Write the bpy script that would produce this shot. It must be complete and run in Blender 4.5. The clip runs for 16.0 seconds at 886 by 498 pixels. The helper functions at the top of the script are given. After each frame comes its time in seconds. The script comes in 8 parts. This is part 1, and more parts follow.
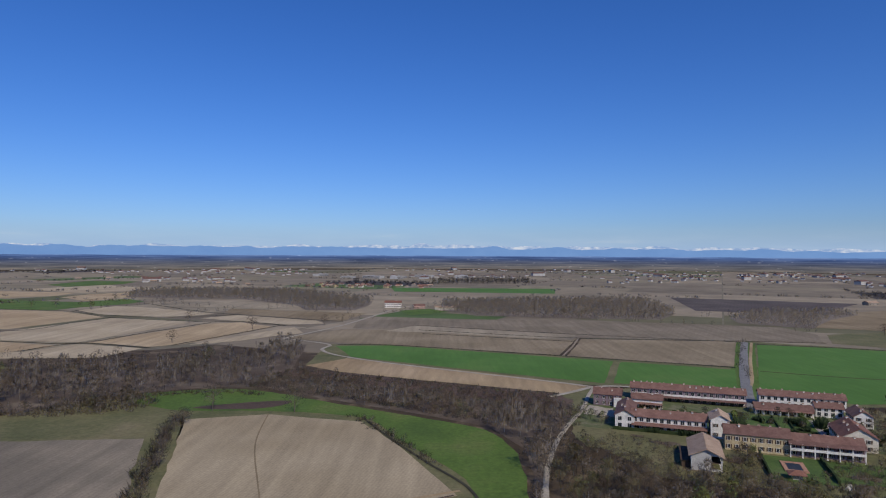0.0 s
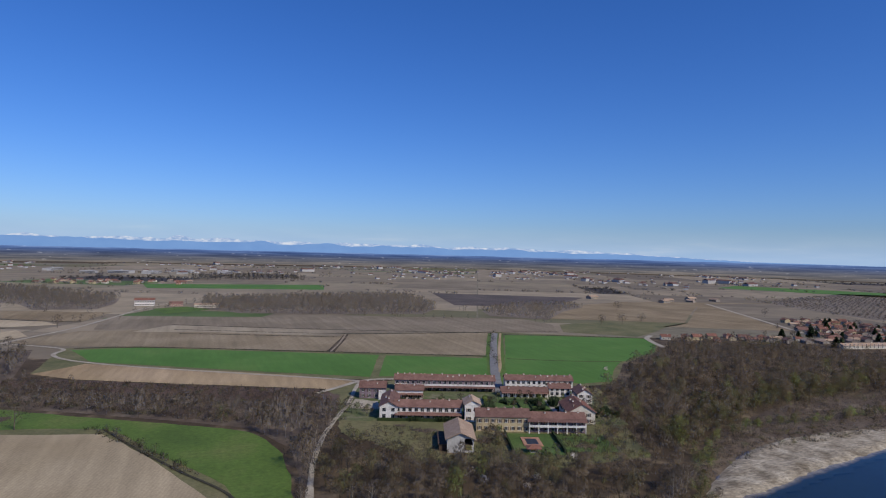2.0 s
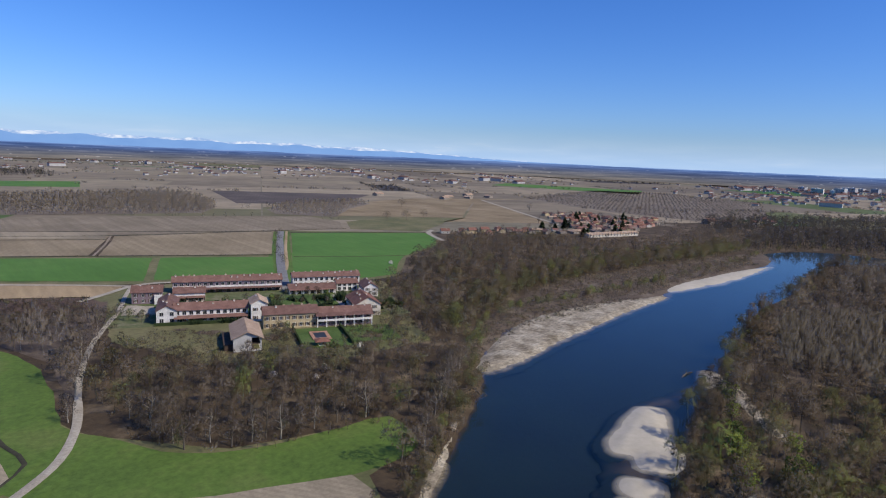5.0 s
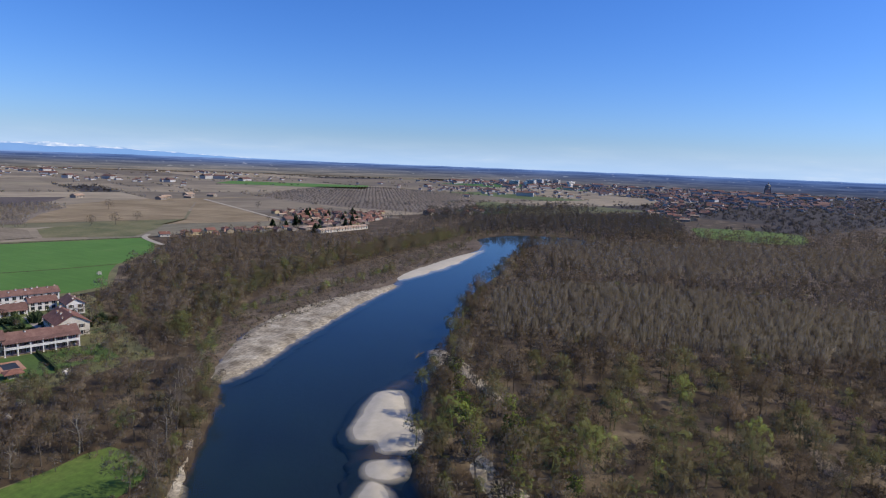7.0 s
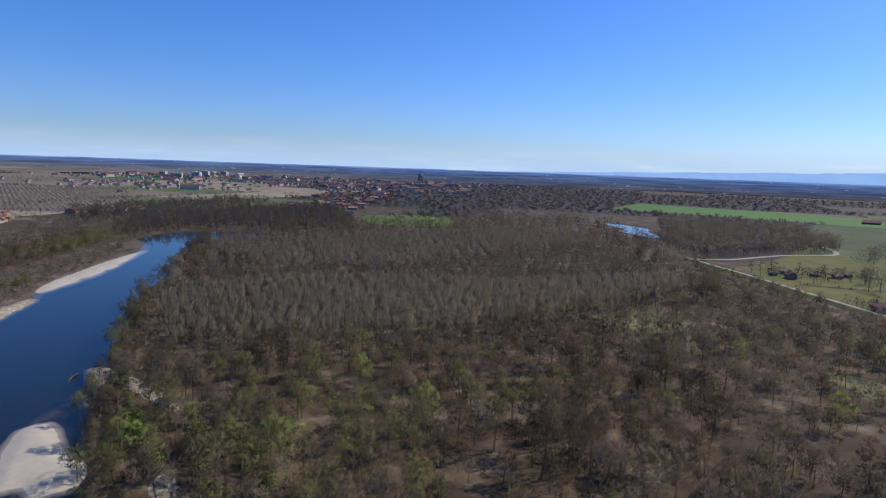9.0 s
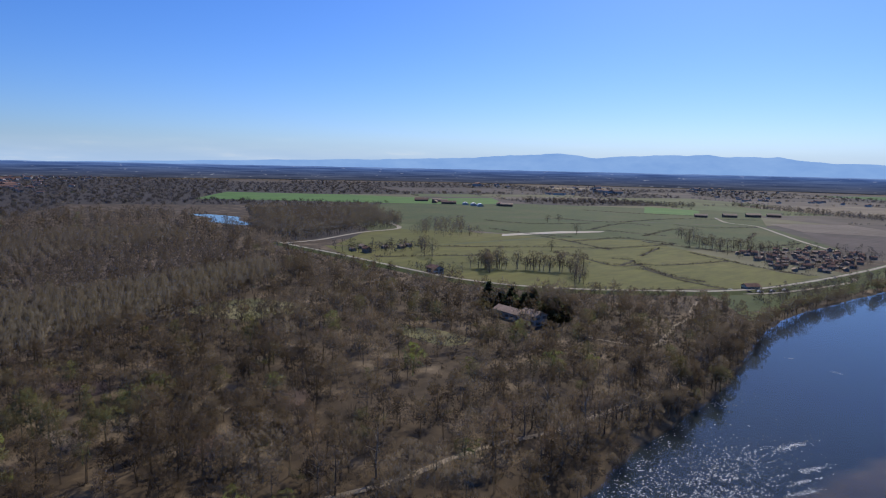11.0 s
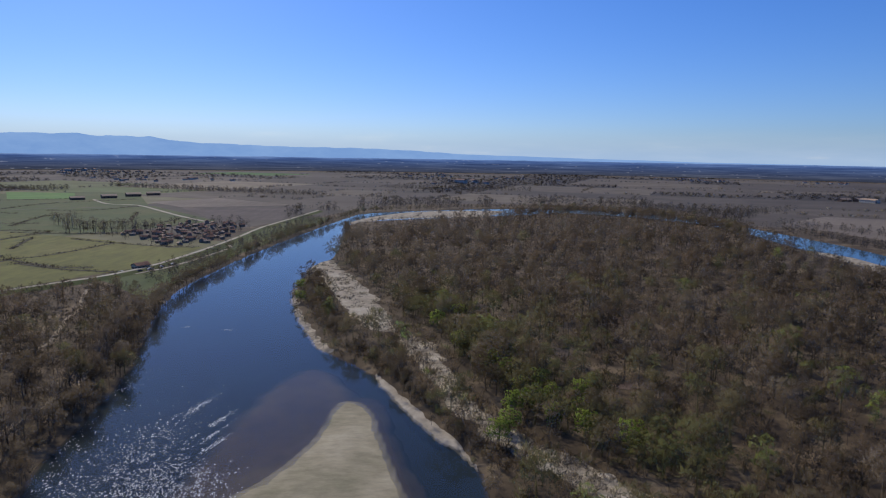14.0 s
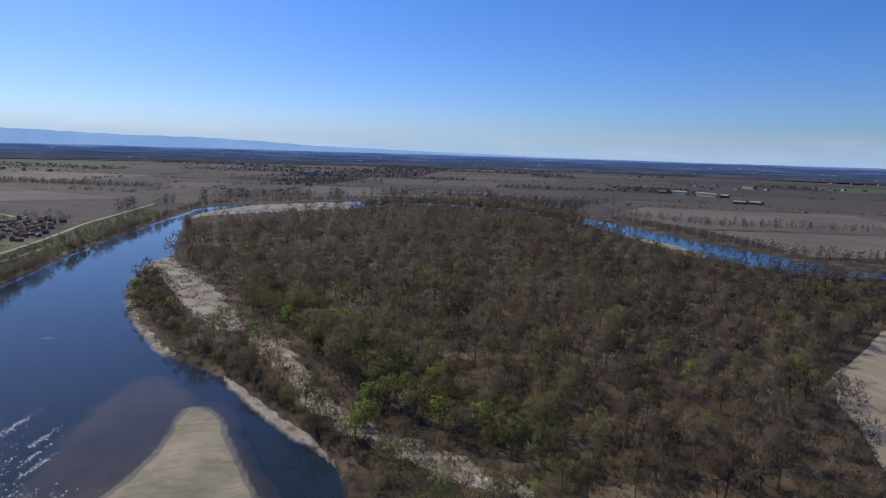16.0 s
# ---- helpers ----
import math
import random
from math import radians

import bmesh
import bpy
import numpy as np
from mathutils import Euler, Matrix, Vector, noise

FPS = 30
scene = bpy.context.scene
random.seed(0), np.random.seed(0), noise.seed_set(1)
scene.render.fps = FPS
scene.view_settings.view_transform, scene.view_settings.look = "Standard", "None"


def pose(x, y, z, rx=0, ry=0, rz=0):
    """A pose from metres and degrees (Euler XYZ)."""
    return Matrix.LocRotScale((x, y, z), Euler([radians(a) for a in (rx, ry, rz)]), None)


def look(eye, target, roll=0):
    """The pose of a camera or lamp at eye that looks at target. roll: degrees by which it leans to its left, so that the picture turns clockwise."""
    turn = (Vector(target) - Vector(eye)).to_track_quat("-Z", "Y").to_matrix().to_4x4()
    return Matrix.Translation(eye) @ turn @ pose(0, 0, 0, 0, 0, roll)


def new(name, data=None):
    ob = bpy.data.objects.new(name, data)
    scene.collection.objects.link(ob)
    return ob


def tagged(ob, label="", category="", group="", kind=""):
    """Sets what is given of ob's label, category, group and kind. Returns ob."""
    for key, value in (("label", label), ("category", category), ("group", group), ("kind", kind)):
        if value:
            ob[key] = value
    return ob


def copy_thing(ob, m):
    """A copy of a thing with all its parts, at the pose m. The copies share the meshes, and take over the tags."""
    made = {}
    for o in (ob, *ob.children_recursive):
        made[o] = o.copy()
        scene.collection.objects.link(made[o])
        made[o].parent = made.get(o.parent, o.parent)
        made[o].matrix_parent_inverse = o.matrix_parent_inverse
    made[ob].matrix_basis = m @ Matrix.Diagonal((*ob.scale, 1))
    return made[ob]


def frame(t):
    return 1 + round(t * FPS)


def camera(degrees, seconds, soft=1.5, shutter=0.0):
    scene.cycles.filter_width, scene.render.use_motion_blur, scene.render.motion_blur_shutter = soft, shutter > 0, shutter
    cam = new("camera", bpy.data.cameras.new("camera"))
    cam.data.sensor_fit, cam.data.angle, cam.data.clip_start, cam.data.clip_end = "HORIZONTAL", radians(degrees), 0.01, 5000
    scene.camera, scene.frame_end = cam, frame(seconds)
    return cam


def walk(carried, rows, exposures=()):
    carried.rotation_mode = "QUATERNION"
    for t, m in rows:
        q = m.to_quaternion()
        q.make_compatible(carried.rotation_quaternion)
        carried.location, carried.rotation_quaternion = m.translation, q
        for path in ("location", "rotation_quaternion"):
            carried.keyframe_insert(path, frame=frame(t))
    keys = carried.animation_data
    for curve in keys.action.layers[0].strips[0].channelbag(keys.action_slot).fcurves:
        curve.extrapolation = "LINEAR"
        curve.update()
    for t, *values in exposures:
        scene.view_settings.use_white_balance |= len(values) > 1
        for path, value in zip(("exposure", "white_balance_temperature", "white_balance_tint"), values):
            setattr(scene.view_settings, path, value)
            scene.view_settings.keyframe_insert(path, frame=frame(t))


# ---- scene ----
from mathutils.geometry import tessellate_polygon as tessellate

cam = camera(70.6, 16.0, soft=1.05)
PATH = [
    (0, pose(0, 0, 80, 90.40, -0.28, 0.00)),
    (0.5, pose(0, 0, 80, 90.35, -0.66, -5.74)),
    (1, pose(0, 0, 80, 90.32, -0.87, -10.68)),
    (1.5, pose(0, 0, 80, 90.32, -1.15, -15.20)),
    (2, pose(0, 0, 80, 90.35, -1.40, -20.85)),
    (2.5, pose(0, 0, 80, 90.34, -1.56, -24.48)),
    (2.6, pose(0, 0, 80, 90.20, -1.60, -24.50)),
    (2.8, pose(0, 0, 80, 84.60, -1.85, -24.52)),
    (3, pose(0, 0, 80, 79.59, -2.04, -24.50)),
    (3.2, pose(0, 0, 80, 78.89, -2.17, -24.42)),
    (5.3, pose(0, 0, 80, 81.93, -2.33, -44.08)),
    (5.5, pose(0, 0, 80, 81.98, -2.29, -46.74)),
    (6, pose(0, 0, 80, 82.12, -2.26, -53.34)),
    (6.5, pose(0, 0, 80, 82.18, -2.21, -58.43)),
    (7, pose(0, 0, 80, 82.24, -2.18, -64.48)),
    (7.5, pose(0, 0, 80, 82.26, -2.20, -68.92)),
    (8, pose(0, 0, 80, 82.31, -2.18, -74.88)),
    (8.2, pose(0, 0, 80, 82.37, -2.15, -78.84)),
    (10.3, pose(0, 0, 80, 82.54, -1.63, -116.10)),
    (10.5, pose(0, 0, 80, 82.52, -1.53, -119.80)),
    (11, pose(0, 0, 80, 82.48, -1.21, -130.38)),
    (11.5, pose(0, 0, 80, 82.38, -1.05, -139.68)),
    (12, pose(0, 0, 80, 82.22, -0.81, -152.01)),
    (12.5, pose(0, 0, 80, 81.99, -0.64, -162.62)),
    (13, pose(0, 0, 80, 81.82, -0.64, -171.79)),
    (13.5, pose(0, 0, 80, 81.73, -0.69, -178.58)),
    (14, pose(0, 0, 80, 81.62, -0.89, -183.11)),
    (14.5, pose(0, 0, 80, 81.51, -1.07, -186.57)),
    (15, pose(0, 0, 80, 81.40, -1.30, -189.52)),
    (15.5, pose(0, 0, 80, 81.36, -1.54, -194.36)),
    (16, pose(0, 0, 80, 81.23, -1.71, -196.56)),
]
walk(cam, PATH, [(0.0, -0.2), (1.5, -0.13), (2.6, -0.06), (3.2, 0.0), (5.3, 0.22), (8.2, 0.26), (10.3, 0.08), (11.5, -0.06), (12.5, -0.18), (16.0, -0.1)])

# ---- daylight: clear spring noon ----
SUN_YAW, SUN_UP = -155.0, 41.0
world = bpy.data.worlds.new("world")
scene.world = world
world.use_nodes = True
wn, wl = world.node_tree.nodes, world.node_tree.links
sky = wn.new("ShaderNodeTexSky")
sky.sky_type = "NISHITA"
sky.sun_disc = False
sky.sun_elevation = radians(SUN_UP)
sky.sun_rotation = radians(-SUN_YAW)
sky.altitude = 0
sky.air_density, sky.dust_density, sky.ozone_density = 1.0, 0.5, 5.0
rich = wn.new("ShaderNodeHueSaturation")
rich.inputs["Saturation"].default_value = 1.2
wl.new(sky.outputs[0], rich.inputs["Color"])
deep = wn.new("ShaderNodeMix")
deep.data_type, deep.blend_type = "RGBA", "MULTIPLY"
deep.inputs[0].default_value = 1.0
deep.inputs[7].default_value = (0.695, 0.87, 1.33, 1)
wl.new(rich.outputs[0], deep.inputs[6])
wl.new(deep.outputs[2], wn["Background"].inputs[0])
wn["Background"].inputs[1].default_value = 0.094
sun_data = bpy.data.lights.new("sun", "SUN")
sun_data.energy, sun_data.angle, sun_data.color = 3.5, radians(0.55), (1.0, 0.91, 0.77)
sun = new("sun", sun_data)
a, e = radians(SUN_YAW), radians(SUN_UP)
sun.matrix_world = look((-math.sin(a) * math.cos(e) * 500, math.cos(a) * math.cos(e) * 500, math.sin(e) * 500 + 80), (0, 0, 80))


# ---- materials ----
def base_mat(name, rough=0.9, spec=0.3):
    m = bpy.data.materials.new(name)
    m.use_nodes = True
    n, l = m.node_tree.nodes, m.node_tree.links
    b = n["Principled BSDF"]
    b.inputs["Roughness"].default_value = rough
    b.inputs["Specular IOR Level"].default_value = spec
    return m, n, l, b


def noise_fac(n, l, scale, detail=4.0, rough=0.6, stretch=None, turn=0.0):
    geo = n.new("ShaderNodeNewGeometry")
    out = geo.outputs["Position"]
    if stretch:
        mp = n.new("ShaderNodeMapping")
        mp.inputs["Rotation"].default_value[2] = radians(turn)
        mp.inputs["Scale"].default_value = stretch
        l.new(out, mp.inputs["Vector"])
        out = mp.outputs[0]
    t = n.new("ShaderNodeTexNoise")
    t.inputs["Scale"].default_value = scale
    t.inputs["Detail"].default_value = detail
    t.inputs["Roughness"].default_value = rough
    l.new(out, t.inputs["Vector"])
    return t.outputs["Fac"]


def ramp(n, l, fac, stops):
    r = n.new("ShaderNodeValToRGB")
    els = r.color_ramp.elements
    while len(els) < len(stops):
        els.new(0.5)
    for el, (p, c) in zip(els, stops):
        el.position, el.color = p, (*c, 1)
    l.new(fac, r.inputs[0])
    return r.outputs[0]


def mixed(n, l, fac, c1, c2, kind="MIX"):
    m = n.new("ShaderNodeMix")
    m.data_type, m.blend_type = "RGBA", kind
    for sock, v in ((0, fac), (6, c1), (7, c2)):
        if isinstance(v, (int, float)):
            m.inputs[sock].default_value = v
        elif isinstance(v, tuple):
            m.inputs[sock].default_value = (*v, 1)
        else:
            l.new(v, m.inputs[sock])
    return m.outputs[2]


def bumped(n, l, b, fac, strength, distance):
    bp = n.new("ShaderNodeBump")
    bp.inputs["Strength"].default_value = strength
    bp.inputs["Distance"].default_value = distance
    l.new(fac, bp.inputs["Height"])
    l.new(bp.outputs[0], b.inputs["Normal"])


def two_tone(name, c1, c2, c3, coarse, fine, rough=0.92, bump=0.5, dist=0.2, stretch=None, turn=0.0, grit=0.3):
    """A surface that varies at two scales: broad patches and fine grain."""
    m, n, l, b = base_mat(name, rough)
    broad = noise_fac(n, l, coarse, 5)
    grain = noise_fac(n, l, fine, 6, 0.7, stretch, turn)
    col = ramp(n, l, broad, [(0.32, c1), (0.52, c2), (0.7, c3)])
    g = ramp(n, l, grain, [(0.3, (1 - grit,) * 3), (0.7, (1 + grit * 0.85,) * 3)])
    l.new(mixed(n, l, 1.0, col, g, "MULTIPLY"), b.inputs["Base Color"])
    bumped(n, l, b, grain, bump, dist)
    return m


def furrowed(name, c1, c2, c3, turn, width, strength=0.35, coarse=0.016):
    """Ploughed or drilled soil with furrows."""
    m, n, l, b = base_mat(name, 0.95, 0.2)
    broad = noise_fac(n, l, coarse, 4, 0.5)
    grain = noise_fac(n, l, 0.9, 6, 0.75)
    geo = n.new("ShaderNodeNewGeometry")
    mp = n.new("ShaderNodeMapping")
    mp.inputs["Rotation"].default_value[2] = radians(turn)
    l.new(geo.outputs["Position"], mp.inputs["Vector"])
    w = n.new("ShaderNodeTexWave")
    w.bands_direction = "X"
    w.inputs["Scale"].default_value = 1.0 / width * 0.314
    w.inputs["Distortion"].default_value = 0.7
    w.inputs["Detail"].default_value = 3
    w.inputs["Detail Scale"].default_value = 0.35
    l.new(mp.outputs[0], w.inputs["Vector"])
    streak = noise_fac(n, l, 0.16, 4, 0.6, (1, 0.06, 1), turn)
    col = ramp(n, l, broad, [(0.33, c1), (0.5, c2), (0.66, c3)])
    rows = ramp(n, l, w.outputs["Fac"], [(0.2, (1 - strength,) * 3), (0.7, (1 + strength * 0.5,) * 3)])
    col = mixed(n, l, 1.0, col, rows, "MULTIPLY")
    g = ramp(n, l, streak, [(0.3, (0.82, 0.82, 0.82)), (0.7, (1.15, 1.15, 1.15))])
    col = mixed(n, l, 1.0, col, g, "MULTIPLY")
    g2 = ramp(n, l, grain, [(0.3, (0.8, 0.8, 0.8)), (0.7, (1.16, 1.16, 1.16))])
    l.new(mixed(n, l, 1.0, col, g2, "MULTIPLY"), b.inputs["Base Color"])
    bumped(n, l, b, grain, 0.4, 0.15)
    return m


def tinted(name, stops, rough=0.9, attribute=True, grain=0.0, thin=0.0, gaps=0.0):
    """Colour by each plant's own tint (stored on the mesh) or each object's random number."""
    m, n, l, b = base_mat(name, rough, 0.15)
    if attribute:
        at = n.new("ShaderNodeAttribute")
        at.attribute_name = "tint"
        fac = at.outputs["Fac"]
    else:
        fac = n.new("ShaderNodeObjectInfo").outputs["Random"]
    col = ramp(n, l, fac, stops)
    if grain:
        g = ramp(n, l, noise_fac(n, l, grain, 4, 0.7), [(0.3, (0.7, 0.7, 0.7)), (0.7, (1.25, 1.25, 1.25))])
        col = mixed(n, l, 1.0, col, g, "MULTIPLY")
    l.new(col, b.inputs["Base Color"])
    if thin:
        back, mix = n.new("ShaderNodeBsdfTranslucent"), n.new("ShaderNodeMixShader")
        l.new(col, back.inputs[0])
        mix.inputs[0].default_value = thin
        l.new(b.outputs[0], mix.inputs[1])
        l.new(back.outputs[0], mix.inputs[2])
        l.new(mix.outputs[0], n["Material Output"].inputs[0])
        if gaps:
            # each blade stands for a spray of fine twigs with gaps between them
            hole, airy = n.new("ShaderNodeBsdfTransparent"), n.new("ShaderNodeMixShader")
            airy.inputs[0].default_value = gaps
            l.new(mix.outputs[0], airy.inputs[1])
            l.new(hole.outputs[0], airy.inputs[2])
            l.new(airy.outputs[0], n["Material Output"].inputs[0])
    return m


GROUND = two_tone("ground_litter", (0.045, 0.03, 0.015), (0.074, 0.051, 0.027), (0.2, 0.15, 0.09), 0.055, 0.35, dist=0.4)
MEADOW = two_tone("meadow_grass", (0.068, 0.115, 0.019), (0.09, 0.148, 0.024), (0.13, 0.16, 0.04), 0.03, 0.5, bump=0.4)
WHEAT = two_tone("young_wheat", (0.066, 0.148, 0.022), (0.08, 0.174, 0.029), (0.108, 0.188, 0.038), 0.018, 0.25, bump=0.3, stretch=(1, 0.12, 1), turn=-64, grit=0.12)
DRYGRASS = two_tone("dry_grass", (0.1, 0.105, 0.04), (0.15, 0.14, 0.06), (0.2, 0.17, 0.085), 0.03, 0.4)
LAWN = two_tone("lawn", (0.05, 0.09, 0.02), (0.08, 0.13, 0.03), (0.14, 0.14, 0.06), 0.06, 0.9)
GARDEN = two_tone("garden_ground", (0.07, 0.1, 0.03), (0.12, 0.13, 0.055), (0.22, 0.19, 0.13), 0.12, 0.7)
RICE = two_tone("spring_pasture", (0.09, 0.094, 0.016), (0.116, 0.116, 0.02), (0.138, 0.128, 0.028), 0.012, 0.12, stretch=(1, 0.3, 1), turn=20)
RICE_GREEN = two_tone("green_pasture", (0.044, 0.068, 0.013), (0.06, 0.08, 0.016), (0.08, 0.085, 0.023), 0.012, 0.12)
DITCH = two_tone("ditch_bank", (0.03, 0.03, 0.016), (0.05, 0.045, 0.025), (0.07, 0.06, 0.03), 0.05, 0.6)
SHELF = two_tone("scrubby_shelf", (0.07, 0.05, 0.034), (0.11, 0.082, 0.056), (0.19, 0.15, 0.105), 0.06, 0.5)
SCRUB = two_tone("bramble_slope", (0.07, 0.045, 0.032), (0.1, 0.066, 0.048), (0.135, 0.096, 0.066), 0.05, 0.5)
TAN = furrowed("tilled_tan_soil", (0.315, 0.247, 0.148), (0.365, 0.292, 0.182), (0.41, 0.33, 0.21), 14, 1.3, 0.05)
TAN_GREY = furrowed("tilled_grey_soil", (0.23, 0.19, 0.128), (0.325, 0.268, 0.18), (0.39, 0.325, 0.22), -35, 2.1, 0.07, 0.011)
DAMP = furrowed("damp_tilled_soil", (0.16, 0.136, 0.1), (0.2, 0.168, 0.12), (0.29, 0.24, 0.168), 8, 2.0, 0.04, 0.013)
BROWN = furrowed("ploughed_brown_soil", (0.215, 0.168, 0.1), (0.257, 0.202, 0.124), (0.297, 0.237, 0.15), 26, 5.0, 0.03)
DARKSOIL = furrowed("dark_damp_soil", (0.085, 0.07, 0.06), (0.105, 0.085, 0.072), (0.13, 0.105, 0.09), 26, 5.0, 0.05)
FALLOW = furrowed("grey_fallow_soil", (0.082, 0.071, 0.06), (0.102, 0.087, 0.073), (0.12, 0.102, 0.084), 14, 8.0, 0.12)
SANDY = furrowed("sandy_stubble", (0.31, 0.22, 0.118), (0.37, 0.27, 0.15), (0.42, 0.31, 0.185), 10, 6.0, 0.04)
GRAVEL = two_tone("river_gravel", (0.17, 0.135, 0.088), (0.33, 0.28, 0.2), (0.49, 0.43, 0.325), 0.11, 0.85, bump=0.9, dist=0.3, stretch=(0.45, 1, 1), turn=-22, grit=0.6)
SAND = two_tone("pale_river_sand", (0.42, 0.37, 0.28), (0.47, 0.42, 0.325), (0.52, 0.465, 0.37), 0.05, 0.25, bump=0.3, dist=0.1, grit=0.1)
WETSAND = two_tone("damp_tan_sand", (0.21, 0.19, 0.115), (0.31, 0.27, 0.175), (0.39, 0.345, 0.24), 0.045, 0.5, bump=0.4, dist=0.1, grit=0.22, stretch=(0.35, 1, 1), turn=-75)
SHOAL = two_tone("submerged_shoal", (0.062, 0.045, 0.034), (0.096, 0.071, 0.048), (0.132, 0.106, 0.066), 0.035, 0.2)
PATH = two_tone("trodden_earth_path", (0.2, 0.16, 0.105), (0.26, 0.21, 0.145), (0.32, 0.265, 0.19), 0.15, 1.2)
OCHRE = furrowed("dull_ochre_stubble", (0.2, 0.15, 0.085), (0.25, 0.19, 0.11), (0.29, 0.225, 0.135), 10, 6.0, 0.04)
LONGFALLOW = furrowed("brown_fallow_soil", (0.19, 0.152, 0.1), (0.225, 0.182, 0.123), (0.26, 0.212, 0.146), 26, 5.0, 0.03)
PALE_TAN = furrowed("pale_dry_stubble", (0.37, 0.295, 0.187), (0.425, 0.342, 0.22), (0.47, 0.382, 0.252), 14, 6.0, 0.04)
PALE_OCHRE = furrowed("pale_ochre_stubble", (0.365, 0.268, 0.152), (0.43, 0.322, 0.187), (0.48, 0.365, 0.222), 10, 6.0, 0.04)
WASH = two_tone("silty_gravel_wash", (0.25, 0.21, 0.15), (0.34, 0.295, 0.22), (0.43, 0.38, 0.295), 0.07, 0.35, bump=0.5, dist=0.15, grit=0.3)
STUBBLE = furrowed("mauve_brown_stubble", (0.145, 0.118, 0.092), (0.185, 0.152, 0.117), (0.225, 0.187, 0.142), 62, 7.0, 0.1, 0.006)
PLAIN = two_tone("plain_rough_grass", (0.13, 0.117, 0.068), (0.18, 0.156, 0.1), (0.225, 0.19, 0.127), 0.008, 0.06)
TRACK = two_tone("pale_gravel_track", (0.3, 0.26, 0.195), (0.37, 0.325, 0.25), (0.43, 0.385, 0.305), 0.15, 1.6)
ASPHALT = two_tone("worn_asphalt", (0.16, 0.155, 0.145), (0.2, 0.195, 0.185), (0.24, 0.23, 0.22), 0.2, 3.0)
PAVING = two_tone("courtyard_paving", (0.28, 0.24, 0.2), (0.34, 0.3, 0.26), (0.4, 0.36, 0.31), 0.2, 2.0)

WOOD_STOPS = [(0.0, (0.083, 0.064, 0.046)), (0.3, (0.137, 0.109, 0.077)), (0.55, (0.2, 0.17, 0.13)), (0.72, (0.17, 0.125, 0.088)),
              (0.82, (0.135, 0.132, 0.06)), (0.93, (0.172, 0.185, 0.066)), (1.0, (0.25, 0.31, 0.08))]
WOODLAND = tinted("bare_woodland", WOOD_STOPS, thin=0.3, gaps=0.58)
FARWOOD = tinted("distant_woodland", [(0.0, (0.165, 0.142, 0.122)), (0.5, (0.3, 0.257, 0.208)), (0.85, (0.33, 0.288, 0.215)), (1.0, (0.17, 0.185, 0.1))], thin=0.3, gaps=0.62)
PLANTWOOD = tinted("plantation_twigs", [(0.0, (0.1, 0.085, 0.076)), (0.5, (0.18, 0.157, 0.13)), (1.0, (0.225, 0.208, 0.155))], thin=0.35, gaps=0.6)
# darker, cooler than FARWOOD: backlit shade and distance haze put into the colour
DARKWOOD = tinted("shade_dark_woodland", [(0.0, (0.052, 0.05, 0.053)), (0.5, (0.095, 0.086, 0.08)), (0.85, (0.13, 0.115, 0.092)), (1.0, (0.1, 0.115, 0.065))], thin=0.3, gaps=0.5)
CROWN = tinted("bare_twigs", [(0.0, (0.115, 0.092, 0.074)), (0.6, (0.17, 0.142, 0.112)), (1.0, (0.15, 0.115, 0.088))], attribute=False, thin=0.25, gaps=0.4)
WILLOW = tinted("budding_leaves", [(0.0, (0.17, 0.23, 0.05)), (0.6, (0.2, 0.265, 0.055)), (1.0, (0.16, 0.19, 0.065))], attribute=False, thin=0.4)
BLOSSOM = tinted("white_blossom", [(0.0, (0.5, 0.47, 0.43)), (1.0, (0.62, 0.58, 0.54))], attribute=False)
NEEDLES = tinted("dark_needles", [(0.0, (0.028, 0.046, 0.022)), (1.0, (0.048, 0.07, 0.03))], attribute=False)
BARK = two_tone("grey_brown_bark", (0.07, 0.055, 0.042), (0.11, 0.09, 0.07), (0.16, 0.135, 0.105), 0.3, 3.0)
PALEBARK = two_tone("pale_bark", (0.2, 0.18, 0.15), (0.27, 0.245, 0.2), (0.33, 0.3, 0.25), 0.3, 3.0)
PARCEL = tinted("far_parcels", [(0.0, (0.06, 0.052, 0.046)), (0.2, (0.105, 0.088, 0.07)), (0.42, (0.21, 0.172, 0.118)), (0.6, (0.32, 0.262, 0.178)),
                                (0.72, (0.17, 0.15, 0.09)), (0.8, (0.125, 0.13, 0.06)), (0.9, (0.09, 0.14, 0.045)), (1.0, (0.05, 0.125, 0.035))], grain=0.012)


def plaster(name, c, dirt=0.75):
    return two_tone(name, tuple(v * dirt for v in c), c, tuple(min(1, v * 1.06) for v in c), 0.25, 2.5, 0.85, 0.15, 0.02)


